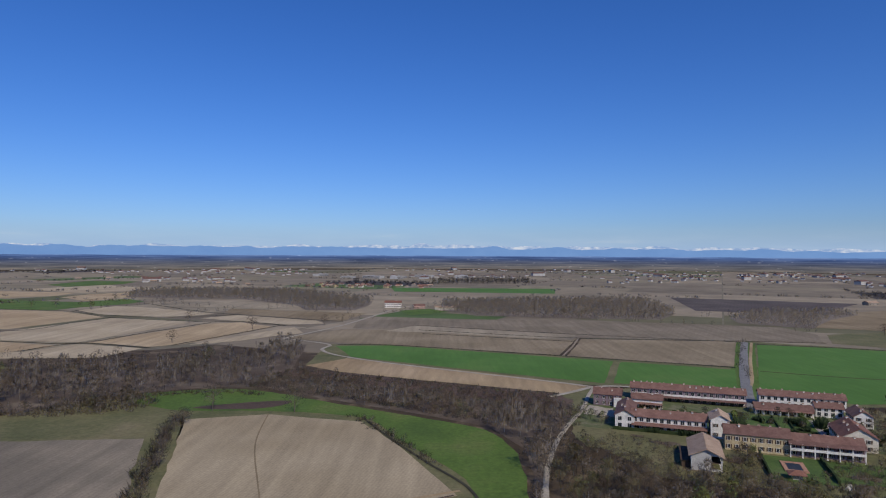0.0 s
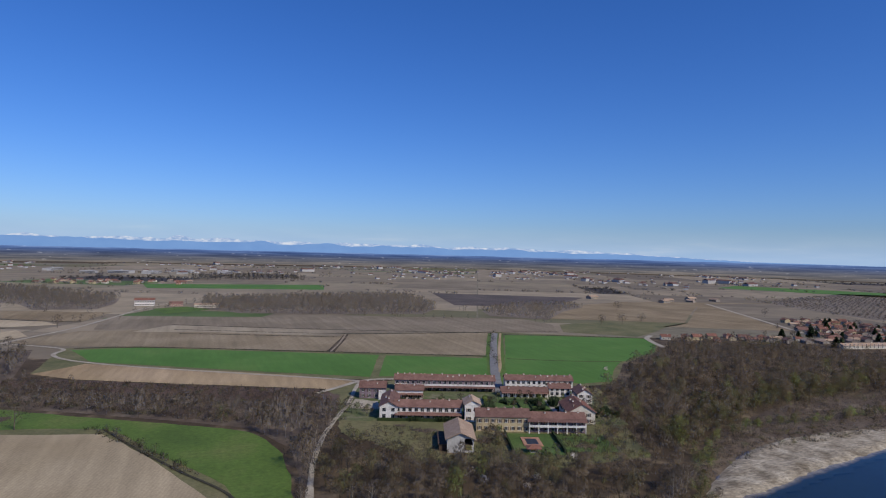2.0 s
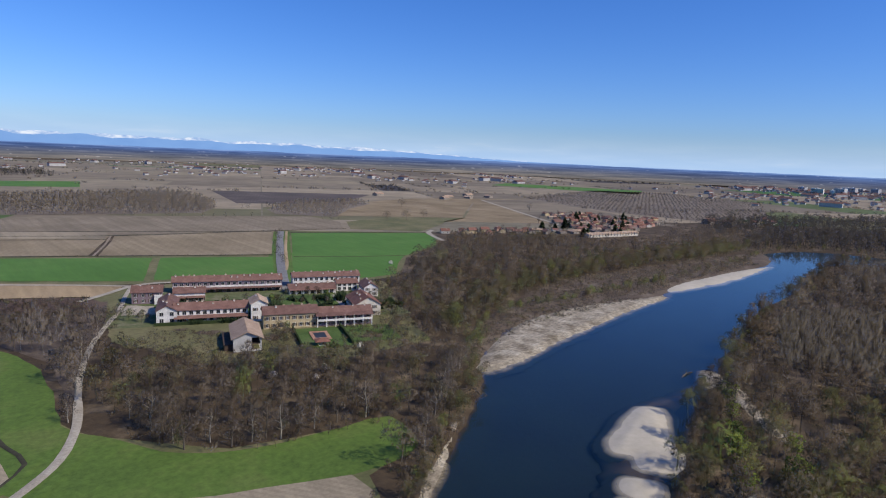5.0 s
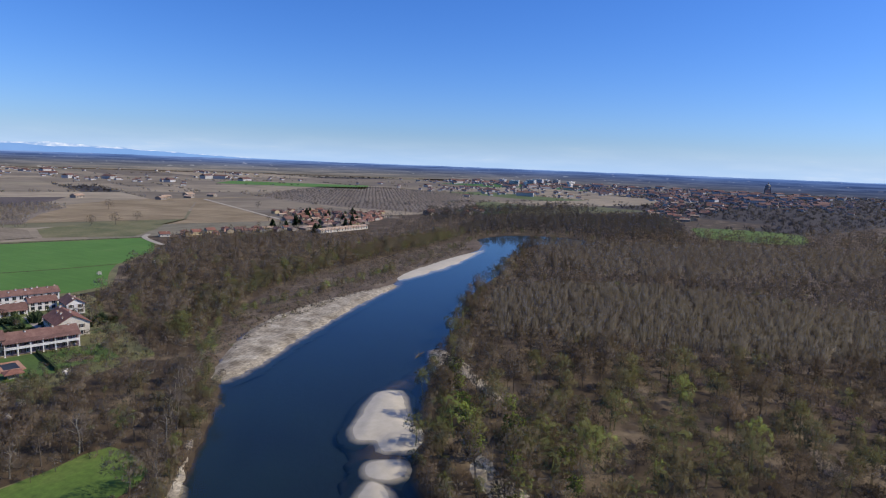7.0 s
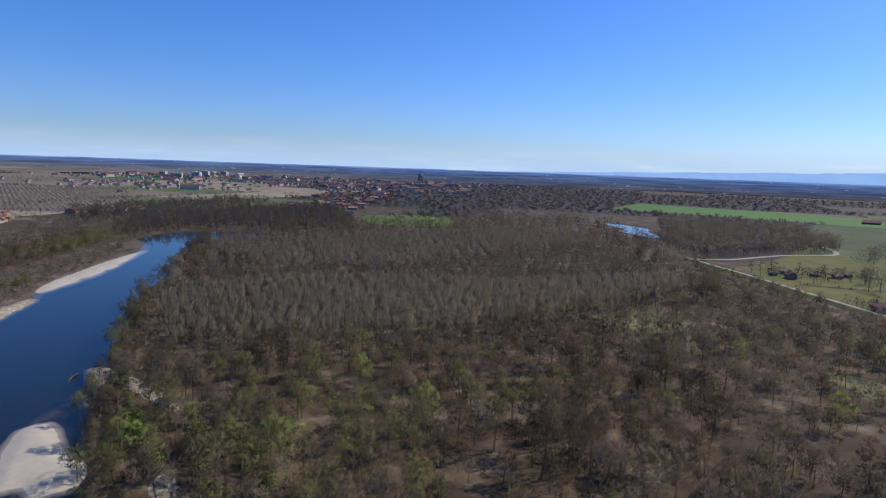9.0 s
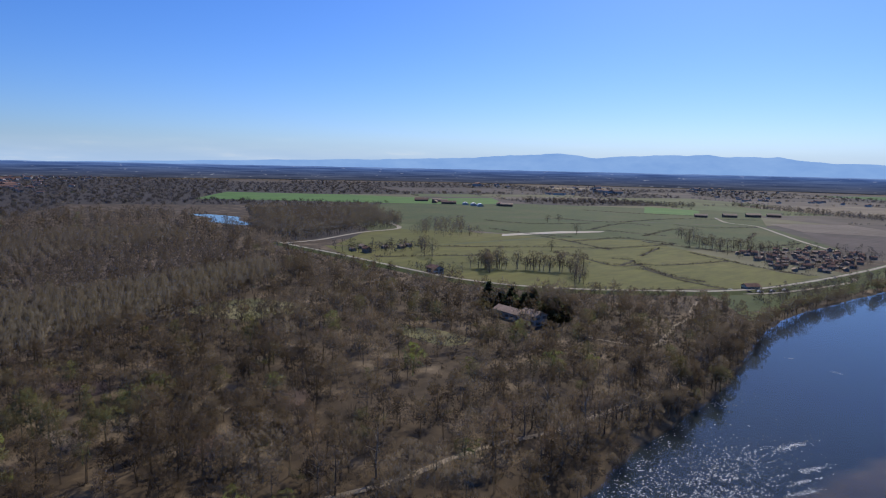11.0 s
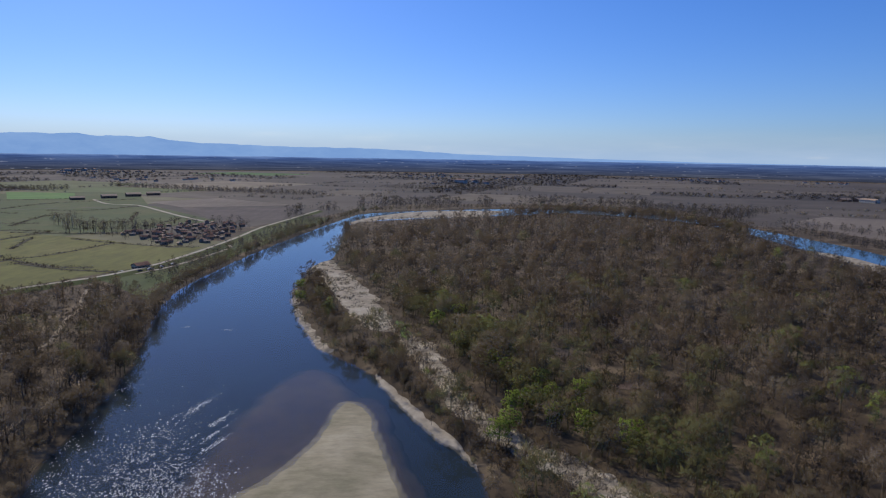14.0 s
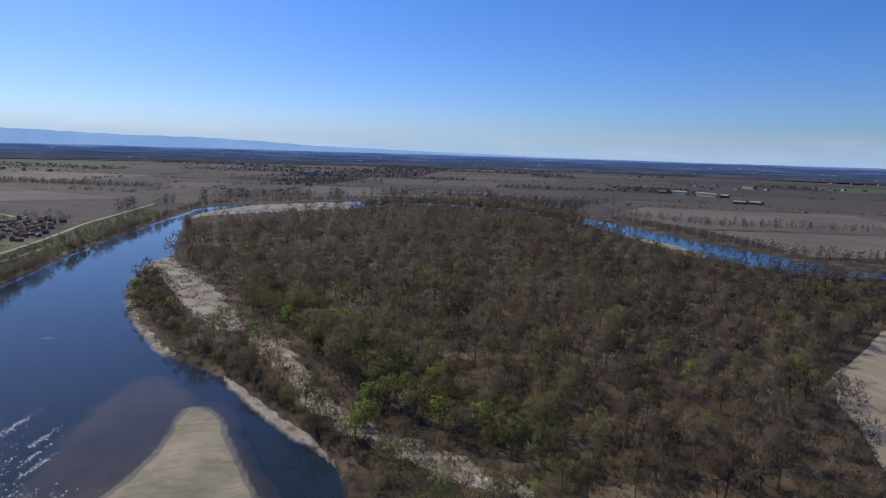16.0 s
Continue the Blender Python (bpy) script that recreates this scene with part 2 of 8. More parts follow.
def tiled(name, c1, c2, c3):
    """Clay pantiles: courses along the slope and weathered patches."""
    m, n, l, b = base_mat(name, 0.85, 0.25)
    col = ramp(n, l, noise_fac(n, l, 0.35, 5, 0.65), [(0.3, c1), (0.5, c2), (0.7, c3)])
    g = ramp(n, l, noise_fac(n, l, 4.0, 3, 0.7), [(0.3, (0.7, 0.7, 0.7)), (0.7, (1.25, 1.25, 1.25))])
    rnd = n.new("ShaderNodeObjectInfo").outputs["Random"]
    tone = ramp(n, l, rnd, [(0.0, (0.82, 0.8, 0.8)), (1.0, (1.15, 1.1, 1.08))])
    col = mixed(n, l, 1.0, mixed(n, l, 1.0, col, g, "MULTIPLY"), tone, "MULTIPLY")
    l.new(col, b.inputs["Base Color"])
    tc = n.new("ShaderNodeTexCoord")
    w = n.new("ShaderNodeTexWave")
    w.inputs["Scale"].default_value = 1.4
    l.new(tc.outputs["Object"], w.inputs["Vector"])
    bumped(n, l, b, w.outputs["Fac"], 0.5, 0.05)
    return m


# white plaster with the dimness of its shaded side put into the colour
SHADEWALL = plaster("shade_toned_plaster", (0.46, 0.41, 0.33))
WHITE = plaster("white_plaster", (0.68, 0.65, 0.6))
CREAM = plaster("cream_plaster", (0.58, 0.53, 0.44))
YELLOW = plaster("ochre_yellow_plaster", (0.47, 0.38, 0.23))
MAUVE = plaster("mauve_grey_plaster", (0.2, 0.15, 0.17))
PINK = plaster("rose_plaster", (0.5, 0.3, 0.23))
GREYWALL = plaster("grey_render", (0.42, 0.41, 0.39))
ROOF = tiled("clay_roof_tiles", (0.13, 0.073, 0.056), (0.175, 0.1, 0.078), (0.225, 0.138, 0.108))
ROOF_PALE = tiled("weathered_roof_tiles", (0.3, 0.215, 0.145), (0.38, 0.28, 0.195), (0.45, 0.34, 0.245))
ROOF_RED = tiled("red_roof_tiles", (0.15, 0.075, 0.055), (0.205, 0.1, 0.07), (0.255, 0.13, 0.09))
ROOF_GREY = tiled("grey_sheet_roof", (0.2, 0.19, 0.185), (0.27, 0.26, 0.25), (0.34, 0.33, 0.32))
TIMBER = two_tone("dark_timber", (0.05, 0.035, 0.025), (0.075, 0.05, 0.035), (0.1, 0.07, 0.045), 0.5, 4.0)
SHUTTER = two_tone("brown_shutter_paint", (0.07, 0.042, 0.028), (0.09, 0.055, 0.035), (0.11, 0.07, 0.045), 0.5, 4.0)
HEDGE = tinted("clipped_hedge", [(0.0, (0.025, 0.04, 0.014)), (1.0, (0.05, 0.065, 0.022))], attribute=False, grain=1.2)
TERRACOTTA = two_tone("terracotta_paving", (0.33, 0.17, 0.1), (0.4, 0.22, 0.14), (0.44, 0.26, 0.17), 0.4, 3.0)
GLASS, gn, gl, gb = base_mat("dark_window_glass", 0.12, 0.5)
gb.inputs["Base Color"].default_value = (0.02, 0.024, 0.03, 1)
POOLCOVER, gn, gl, gb = base_mat("dark_pool_cover", 0.5, 0.4)
gl.new(ramp(gn, gl, noise_fac(gn, gl, 0.8), [(0.3, (0.02, 0.025, 0.032)), (0.7, (0.04, 0.048, 0.058))]), gb.inputs["Base Color"])
# white for foam and for sun glints shaped as flecks
FOAM_GLINT = two_tone("white_water", (0.55, 0.58, 0.6), (0.68, 0.7, 0.72), (0.78, 0.8, 0.8), 0.8, 3.0)


def water_material():
    m = bpy.data.materials.new("river_water")
    m.use_nodes = True
    n, l = m.node_tree.nodes, m.node_tree.links
    n.remove(n["Principled BSDF"])
    out = n["Material Output"]
    # ripples, rougher on the riffle below the big shoal
    geo = n.new("ShaderNodeNewGeometry")
    small = noise_fac(n, l, 0.75, 3, 0.6)
    broad = noise_fac(n, l, 0.11, 3, 0.55)
    dist = n.new("ShaderNodeVectorMath")
    dist.operation = "DISTANCE"
    mp = n.new("ShaderNodeMapping")
    mp.inputs["Location"].default_value = (-72.0, 150.0 * 0.5, 0)
    mp.inputs["Scale"].default_value = (1, 0.5, 0)
    l.new(geo.outputs["Position"], mp.inputs["Vector"])
    l.new(mp.outputs[0], dist.inputs[0])
    riffle = n.new("ShaderNodeMapRange")
    riffle.interpolation_type = "SMOOTHSTEP"
    for k, v in zip(range(1, 5), (6.0, 34.0, 0.2, 0.018)):
        riffle.inputs[k].default_value = v
    l.new(dist.outputs["Value"], riffle.inputs[0])
    mul = n.new("ShaderNodeMath")
    mul.operation = "MULTIPLY"
    l.new(small, mul.inputs[0])
    l.new(riffle.outputs[0], mul.inputs[1])
    add = n.new("ShaderNodeMath")
    add.operation = "MULTIPLY_ADD"
    l.new(broad, add.inputs[0])
    add.inputs[1].default_value = 0.05
    l.new(mul.outputs[0], add.inputs[2])
    bp = n.new("ShaderNodeBump")
    bp.inputs["Strength"].default_value = 0.6
    bp.inputs["Distance"].default_value = 1.0
    l.new(add.outputs[0], bp.inputs["Height"])
    body = n.new("ShaderNodeBsdfDiffuse")
    tone = noise_fac(n, l, 0.012, 3, 0.5)
    l.new(ramp(n, l, tone, [(0.35, (0.005, 0.024, 0.044)), (0.65, (0.009, 0.037, 0.056))]), body.inputs[0])
    clear = n.new("ShaderNodeBsdfTransparent")
    clear.inputs[0].default_value = (0.88, 0.87, 0.83, 1)
    under = n.new("ShaderNodeMixShader")
    under.inputs[0].default_value = 0.9
    l.new(body.outputs[0], under.inputs[1])
    l.new(clear.outputs[0], under.inputs[2])
    gloss = n.new("ShaderNodeBsdfGlossy")
    gloss.inputs["Roughness"].default_value = 0.06
    l.new(bp.outputs[0], gloss.inputs["Normal"])
    # gloss grows towards grazing angles, as on water
    fr, steep, share = n.new("ShaderNodeLayerWeight"), n.new("ShaderNodeMath"), n.new("ShaderNodeMath")
    fr.inputs["Blend"].default_value = 0.5
    l.new(bp.outputs[0], fr.inputs["Normal"])
    steep.operation, share.operation = "POWER", "MULTIPLY_ADD"
    l.new(fr.outputs["Facing"], steep.inputs[0])
    steep.inputs[1].default_value = 5.0
    l.new(steep.outputs[0], share.inputs[0])
    share.inputs[1].default_value, share.inputs[2].default_value = 0.98, 0.02
    mix = n.new("ShaderNodeMixShader")
    l.new(share.outputs[0], mix.inputs[0])
    l.new(under.outputs[0], mix.inputs[1])
    l.new(gloss.outputs[0], mix.inputs[2])
    l.new(mix.outputs[0], out.inputs[0])
    return m


WATER = water_material()


# ---- builders ----
def mesh_of(name, verts, faces, mat, smooth=False):
    me = bpy.data.meshes.new(name)
    me.from_pydata([tuple(v) for v in verts], [], [tuple(f) for f in faces])
    me.materials.append(mat)
    if smooth:
        me.shade_smooth()
    me.update()
    return me


def tri_mesh(name, verts, tris, mat, tint=None, normals=None):
    """A mesh straight from arrays of points and triangles, with soft normals if given."""
    verts, tris = np.asarray(verts, np.float32), np.asarray(tris, np.int32)
    me = bpy.data.meshes.new(name)
    me.vertices.add(len(verts))
    me.vertices.foreach_set("co", verts.ravel())
    me.loops.add(tris.size)
    me.loops.foreach_set("vertex_index", tris.ravel())
    me.polygons.add(len(tris))
    me.polygons.foreach_set("loop_start", np.arange(0, tris.size, 3, dtype=np.int32))
    me.update(calc_edges=True)
    me.materials.append(mat)
    if tint is not None:
        at = me.attributes.new("tint", "FLOAT", "POINT")
        at.data.foreach_set("value", np.asarray(tint, np.float32))
    if normals is not None:
        at = me.attributes.new("custom_normal", "FLOAT_VECTOR", "POINT")
        at.data.foreach_set("vector", np.asarray(normals, np.float32).ravel())
        me.shade_smooth()
    return me


def part(name, me, parent, at=None, label=""):
    ob = new(name, me)
    ob.parent = parent
    if at is not None:
        ob.matrix_local = at
    if label:
        ob["label"] = label
    return ob


def thing(name, at, label, category, group=""):
    ob = new(name)
    ob.matrix_world = at
    ob.empty_display_size = 0.5
    return tagged(ob, label, category, group)


def structure(name, me, label, category):
    return tagged(new(name, me), label, category, kind="structure")


def curve_through(pts, step=6.0, closed=False):
    """Points along a smooth line (Catmull-Rom) through the given ones."""
    pts = [np.array(p, float) for p in pts]
    n, out = len(pts), []
    for i in range(n if closed else n - 1):
        if closed:
            p0, p1, p2, p3 = pts[i - 1], pts[i], pts[(i + 1) % n], pts[(i + 2) % n]
        else:
            p0, p1, p2, p3 = pts[max(i - 1, 0)], pts[i], pts[i + 1], pts[min(i + 2, n - 1)]
        k = max(2, int(np.linalg.norm(p2 - p1) / step))
        for j in range(k):
            s = j / k
            out.append(0.5 * (2 * p1 + (p2 - p0) * s + (2 * p0 - 5 * p1 + 4 * p2 - p3) * s * s + (3 * p1 - p0 - 3 * p2 + p3) * s ** 3))
    if not closed:
        out.append(pts[-1])
    return np.array(out)


def straight(pts, step=8.0):
    """Points along the straight sides of a closed outline."""
    out = []
    for i, p in enumerate(pts):
        p, q = np.array(p, float), np.array(pts[(i + 1) % len(pts)], float)
        k = max(1, int(np.linalg.norm(q - p) / step))
        out += [p + (q - p) * j / k for j in range(k)]
    return np.array(out)


def inside(poly, x, y):
    poly, hit = np.asarray(poly, float), np.zeros(np.shape(x), bool)
    for (x0, y0), (x1, y1) in zip(poly, np.roll(poly, -1, 0)):
        if y0 != y1:
            hit ^= ((y0 > y) != (y1 > y)) & (x < (x1 - x0) * (y - y0) / (y1 - y0) + x0)
    return hit


def line_distance(line, x, y, closed=False):
    line = np.asarray(line, float)
    ends = np.roll(line, -1, 0) if closed else line[1:]
    best = np.full(np.shape(x), 1e9)
    for (x0, y0), (x1, y1) in zip(line, ends):
        dx, dy = x1 - x0, y1 - y0
        s = np.clip(((x - x0) * dx + (y - y0) * dy) / max(dx * dx + dy * dy, 1e-9), 0, 1)
        best = np.minimum(best, np.hypot(x - x0 - s * dx, y - y0 - s * dy))
    return best


def signed(poly, x, y):
    """Distance to an outline, positive inside it."""
    d = line_distance(poly, x, y, True)
    return np.where(inside(poly, x, y), d, -d)


def smooth01(v):
    v = np.clip(v, 0, 1)
    return v * v * (3 - 2 * v)


def wavy(x, y, size, seed=0.0):
    return np.array([noise.noise(Vector((a / size, b / size, seed))) for a, b in zip(np.ravel(x), np.ravel(y))]).reshape(np.shape(x))


def sheet(name, outline, z, mat, label, category, ragged=0.6):
    """A flat piece of ground with a slightly ragged edge."""
    o = np.array(outline, float)
    o = o + np.stack([wavy(o[:, 0], o[:, 1], 9, z), wavy(o[:, 0], o[:, 1], 9, z + 7)], 1) * ragged * 2
    vs = [Vector((p[0], p[1], z)) for p in o]
    from_tess = [tuple(t) for t in tessellate([vs])]
    me = mesh_of(name, vs, from_tess, mat)
    for p in me.polygons:
        if p.normal.z < 0:
            p.flip()
    return structure(name, me, label, category)


def ribbon(name, pts, width, z, mat, label, category, step=5.0):
    c = curve_through(pts, step)
    d = np.gradient(c, axis=0)
    d /= np.linalg.norm(d, axis=1)[:, None]
    s = np.stack([-d[:, 1], d[:, 0]], 1)
    w = width / 2 * (1 + 0.12 * wavy(c[:, 0], c[:, 1], 11, 3.0))[:, None]
    rows = [c + s * w, c + s * w * 0.3, c - s * w * 0.3, c - s * w]
    zs = [z - 0.06, z + 0.02, z + 0.02, z - 0.06]
    n = len(c)
    vs = [(p[0], p[1], h) for r, h in zip(rows, zs) for p in r]
    fs = [(k * n + i, k * n + n + i, k * n + n + i + 1, k * n + i + 1) for k in range(3) for i in range(n - 1)]
    return structure(name, mesh_of(name, vs, fs, mat), label, category)


def mound(name, outline, z0, height, edge, mat, label, category, step=2.0, rough=0.25, ragged=1.5, fall=0.25):
    """A low gravel or sand bar whose rim dips under the water."""
    o = np.asarray(outline, float)
    lo, hi = o.min(0) - 6, o.max(0) + 6
    xs, ys = np.arange(lo[0], hi[0], step), np.arange(lo[1], hi[1], step)
    gx, gy = np.meshgrid(xs, ys, indexing="ij")
    sd = signed(o, gx, gy) + ragged * (wavy(gx, gy, 7, 1.0) + 0.8 * wavy(gx, gy, 17, 6.0) + 0.4 * wavy(gx, gy, 2.5, 4.0))
    gz = z0 + np.where(sd > 0, height * smooth01(sd / edge), sd * fall) + rough * (wavy(gx, gy, 5, 2.0) + 0.6 * wavy(gx, gy, 16, 5.0)) * smooth01(sd / 4)
    keep = sd > -5
    idx = np.arange(gx.size).reshape(gx.shape)
    f = np.stack([idx[:-1, :-1], idx[1:, :-1], idx[1:, 1:], idx[:-1, 1:]], -1).reshape(-1, 4)
    f = f[keep.ravel()[f].all(1)]
    used, inv = np.unique(f, return_inverse=True)
    v = np.stack([gx, gy, gz], -1).reshape(-1, 3)[used]
    return structure(name, mesh_of(name, v, inv.reshape(-1, 4), mat, True), label, category)



# ---- ground and river ----
WEST_BANK = [(706, 140), (724, 176), (718, 214), (700, 240), (664, 254), (620, 256), (552, 240), (470, 236), (394, 224), (309, 213), (224, 208), (176, 178), (159, 160), (133, 139),
             (104, 118), (85, 103), (46, 52), (12, -18), (-13, -88), (-20, -136), (-17, -163), (-6, -185), (6, -214), (16, -231), (33, -254),
             (44, -281), (58, -325), (67, -372), (69, -425), (59, -490), (62, -584), (68, -730), (48, -775), (-20, -815), (-106, -858), (-240, -930)]
EAST_BANK = [(-240, -985), (-160, -995), (-23, -946), (58, -889), (76, -834), (104, -677), (127, -515), (134, -430), (136, -385), (134, -352), (127, -314), (114, -266),
             (104, -228), (99, -188), (94, -148), (88, -121), (92, -60), (106, 15), (126, 60), (140, 71), (163, 81), (188, 93), (223, 105),
             (283, 124), (366, 149), (446, 160), (530, 178), (600, 192), (640, 188), (664, 166), (676, 140)]
RIVER = np.vstack([curve_through(WEST_BANK, 9), curve_through(EAST_BANK, 9)])
ARM = curve_through([(-240, -930), (-340, -850), (-385, -740), (-374, -607), (-366, -521), (-356, -440), (-371, -410), (-379, -362), (-415, -346), (-470, -320), (-560, -300),
                     (-560, -345), (-453, -352), (-437, -389), (-433, -446), (-424, -508), (-428, -604), (-418, -760), (-390, -880), (-320, -965), (-240, -985)], 10, True)
OLD_ARM = curve_through([(770, -345), (850, -350), (910, -372), (990, -345), (985, -325), (900, -330), (850, -308), (780, -325)], 10, True)
WATER_Z = -1.0


def ground_height(x, y):
    sd = np.maximum(np.maximum(signed(RIVER, x, y), signed(ARM, x, y)), signed(OLD_ARM, x, y))
    return np.where(sd > 0, -1.0 - 2.4 * smooth01(sd / 9), -1.0 * (1 - smooth01(-sd / 3.5)))


def axis(lo, hi, step, far, fine):
    """Grid lines: close together where the river is near, wide apart at the rim."""
    mid = sorted(set(np.arange(lo, fine[0], step)) | set(np.arange(fine[0], fine[1], 4.0)) | set(np.arange(fine[1], hi + 0.1, step)))
    out, s = [], step
    v = hi
    while v < far:
        s *= 1.35
        v = min(v + s, far)
        out.append(v)
    low, s, v = [], step, lo
    while v > -far:
        s *= 1.35
        v = max(v - s, -far)
        low.append(v)
    return np.array(low[::-1] + mid + out)


def bed_below(mat, deep=-1.3, dry=-1.0, muddy=False):
    """Dark silty bed and weed where the ground dips under the river, with the water's loss of light painted in by
    depth.
    """
    n, l = mat.node_tree.nodes, mat.node_tree.links
    base = n["Principled BSDF"].inputs["Base Color"]
    bank = base.links[0].from_socket
    geo, xyz, depth = n.new("ShaderNodeNewGeometry"), n.new("ShaderNodeSeparateXYZ"), n.new("ShaderNodeMapRange")
    l.new(geo.outputs["Position"], xyz.inputs[0])
    l.new(xyz.outputs[2], depth.inputs[0])
    for k, v in zip(range(1, 5), (deep, dry, 0.0, 1.0)):
        depth.inputs[k].default_value = v
    silt_depth = ramp(n, l, noise_fac(n, l, 0.03, 4), [(0.35, (0.06, 0.045, 0.036)), (0.65, (0.1, 0.077, 0.055))] if muddy else [(0.35, (0.003, 0.012, 0.019)), (0.65, (0.006, 0.02, 0.026))])
    l.new(mixed(n, l, depth.outputs[0], silt_depth, bank), base)


bed_below(GROUND)
for m in (GRAVEL, SAND, WASH):
    bed_below(m, -1.5, -1.05)
bed_below(WETSAND, -1.35, -1.0, True)
# light absorbed by deeper water, painted as a fade of the shoal colour
bed_below(SHOAL, -2.8, -1.45)


def build_ground():
    xs, ys = axis(-570, 1000, 8.0, 3330, (-40, 160)), axis(-1010, 320, 8.0, 3330, (-330, 130))
    gx, gy = np.meshgrid(xs, ys, indexing="ij")
    near = (gx > -575) & (gx < 1005) & (gy > -1015) & (gy < 325)
    gz = np.zeros_like(gx)
    gz[near] = ground_height(gx[near], gy[near])
    r = np.hypot(gx, gy)
    k = np.where(r > 3330, 3330 / r, 1)
    v = np.stack([gx * k, gy * k, gz], -1).reshape(-1, 3)
    idx = np.arange(gx.size).reshape(gx.shape)
    a, b, c, d = idx[:-1, :-1].ravel(), idx[1:, :-1].ravel(), idx[1:, 1:].ravel(), idx[:-1, 1:].ravel()
    me = tri_mesh("ground", v, np.concatenate([np.stack([a, b, c], 1), np.stack([a, c, d], 1)]), GROUND)
    me.shade_smooth()
    structure("ground", me, "brown leaf litter and dry grass on a flat river plain", "ground")


build_ground()


def water_sheet(name, outline, label):
    o = np.asarray(outline)
    vs = [Vector((p[0], p[1], WATER_Z)) for p in o]
    me = mesh_of(name, vs, tessellate([vs]), WATER)
    for p in me.polygons:
        if p.normal.z < 0:
            p.flip()
    return structure(name, me, label, "river")


def grown(poly, by):
    p = np.asarray(poly, float)
    d = np.roll(p, -1, 0) - np.roll(p, 1, 0)
    d /= np.linalg.norm(d, axis=1)[:, None] + 1e-9
    area = np.sum(p[:, 0] * np.roll(p[:, 1], -1) - np.roll(p[:, 0], -1) * p[:, 1])
    return p + np.stack([d[:, 1], -d[:, 0]], 1) * by * np.sign(area)


water_sheet("river_water", grown(RIVER, 1.5), "deep blue river with small ripples between wooded banks")
water_sheet("river_arm_water", grown(ARM, 1.5), "blue side arm of the river behind the woods")
water_sheet("old_arm_water", grown(OLD_ARM, 1.5), "pale shallow old river arm in the woods")

# gravel and sand bars
mound("gravel_bar", curve_through([(160, 168), (171, 162), (190, 165), (218, 173), (258, 181), (300, 190), (345, 197), (356, 204), (302, 212), (262, 214), (232, 208), (208, 198), (184, 184)], 5, True), -1.1, 1.3, 5, GRAVEL,
      "pale grey gravel bar along the wooded bank", "gravel bar")
mound("scrub_shelf", curve_through([(158, 168), (190, 186), (222, 202), (262, 204), (300, 204), (349, 202), (392, 214), (440, 219), (500, 222), (560, 224), (620, 250), (600, 268), (500, 274), (411, 272), (344, 272), (280, 254), (222, 228), (190, 206), (164, 184)], 5, True), -1.1, 1.25, 5, SHELF,
      "low shelf with brown scrub behind the gravel bar", "scrub", 3.0, 0.2)
mound("gravel_spit", curve_through([(372, 207), (430, 203), (490, 208), (556, 219), (500, 226), (440, 224), (392, 222)], 6, True), -1.1, 0.7, 8, SAND,
      "narrow pale gravel spit in the river", "gravel bar")
mound("sand_island", curve_through([(183, 110), (189, 104), (178, 95), (168, 89), (163, 80), (154, 76), (146, 81), (145, 86), (150, 90), (147, 94), (150, 99), (160, 103), (171, 107)], 3, True), -1.05, 0.9, 5, SAND,
      "smooth pale sand island near the wooded shore", "sand bar", 1.5, 0.15, 0.7)
mound("sand_islet", curve_through([(139, 84), (143, 78), (139, 73), (132, 74), (130, 80), (134, 84)], 2, True), -1.05, 0.8, 4, SAND, "small pale sand islet", "sand bar", 1.5, 0.15, 0.7)
mound("sand_islet", curve_through([(130, 79), (126, 71), (118, 66), (114, 71), (121, 78)], 2, True), -1.05, 0.7, 4, SAND, "small pale sand islet", "sand bar", 1.5, 0.15, 0.7)
mound("sand_bar", curve_through([(22, -200), (16, -200), (11, -191), (8, -177), (5, -163), (2, -149), (-2, -132), (-2, -112), (10, -104), (32, -110), (46, -126), (45, -137), (37, -148), (30, -162), (26, -176), (24, -192)], 5, True),
      -1.04, 0.6, 12, WETSAND, "broad tan sand bar in the river", "sand bar", 1.5, 0.08, 0.4, fall=0.55)
mound("gravel_bank", curve_through([(68, -436), (58, -482), (44, -440), (29, -394), (14, -345), (5, -300), (2, -277), (12, -278), (24, -290), (37, -330), (52, -385)], 6, True), -0.3, 0.75, 6, WASH,
      "dry gravel bank between bushes and wood", "gravel bar", 2.0, 0.2, 2.5)
mound("shore_strip", curve_through([(68, -400), (69, -372), (61, -327), (46, -280), (35, -253), (28, -254), (40, -284), (53, -327), (61, -372)], 4, True), -1.1, 0.6, 3, GRAVEL,
      "thin gravel strip at the water", "gravel bar", 1.5, fall=0.8)
mound("gravel_wash", curve_through([(4, -278), (-8, -272), (-16, -240), (-19, -212), (-27, -185), (-39, -165), (-52, -149), (-64, -126), (-54, -122), (-41, -142), (-25, -161), (-14, -188), (-8, -214), (0, -245)], 5, True),
      -0.25, 0.75, 3, GRAVEL, "stony dry channel through the scrub", "gravel bar", 2.0, 0.3, 3.0)
mound("shore_gravel", curve_through([(-20, -150), (-14, -163), (-2, -186), (8, -212), (12, -226), (9.5, -225), (1.5, -207), (-8.5, -185), (-17, -165)], 3, True), -1.05, 0.5, 2.2, WASH,
      "narrow gravel shore under bare bushes", "gravel bar", 1.5, fall=0.8)
mound("far_gravel_bar", curve_through([(76, -752), (56, -828), (4, -912), (-66, -950), (-146, -952), (-108, -858), (-28, -826), (30, -798), (56, -744)], 10, True), -1.2, 1.2, 18, GRAVEL,
      "wide pale gravel bar on the far river bend", "gravel bar", 4.0)
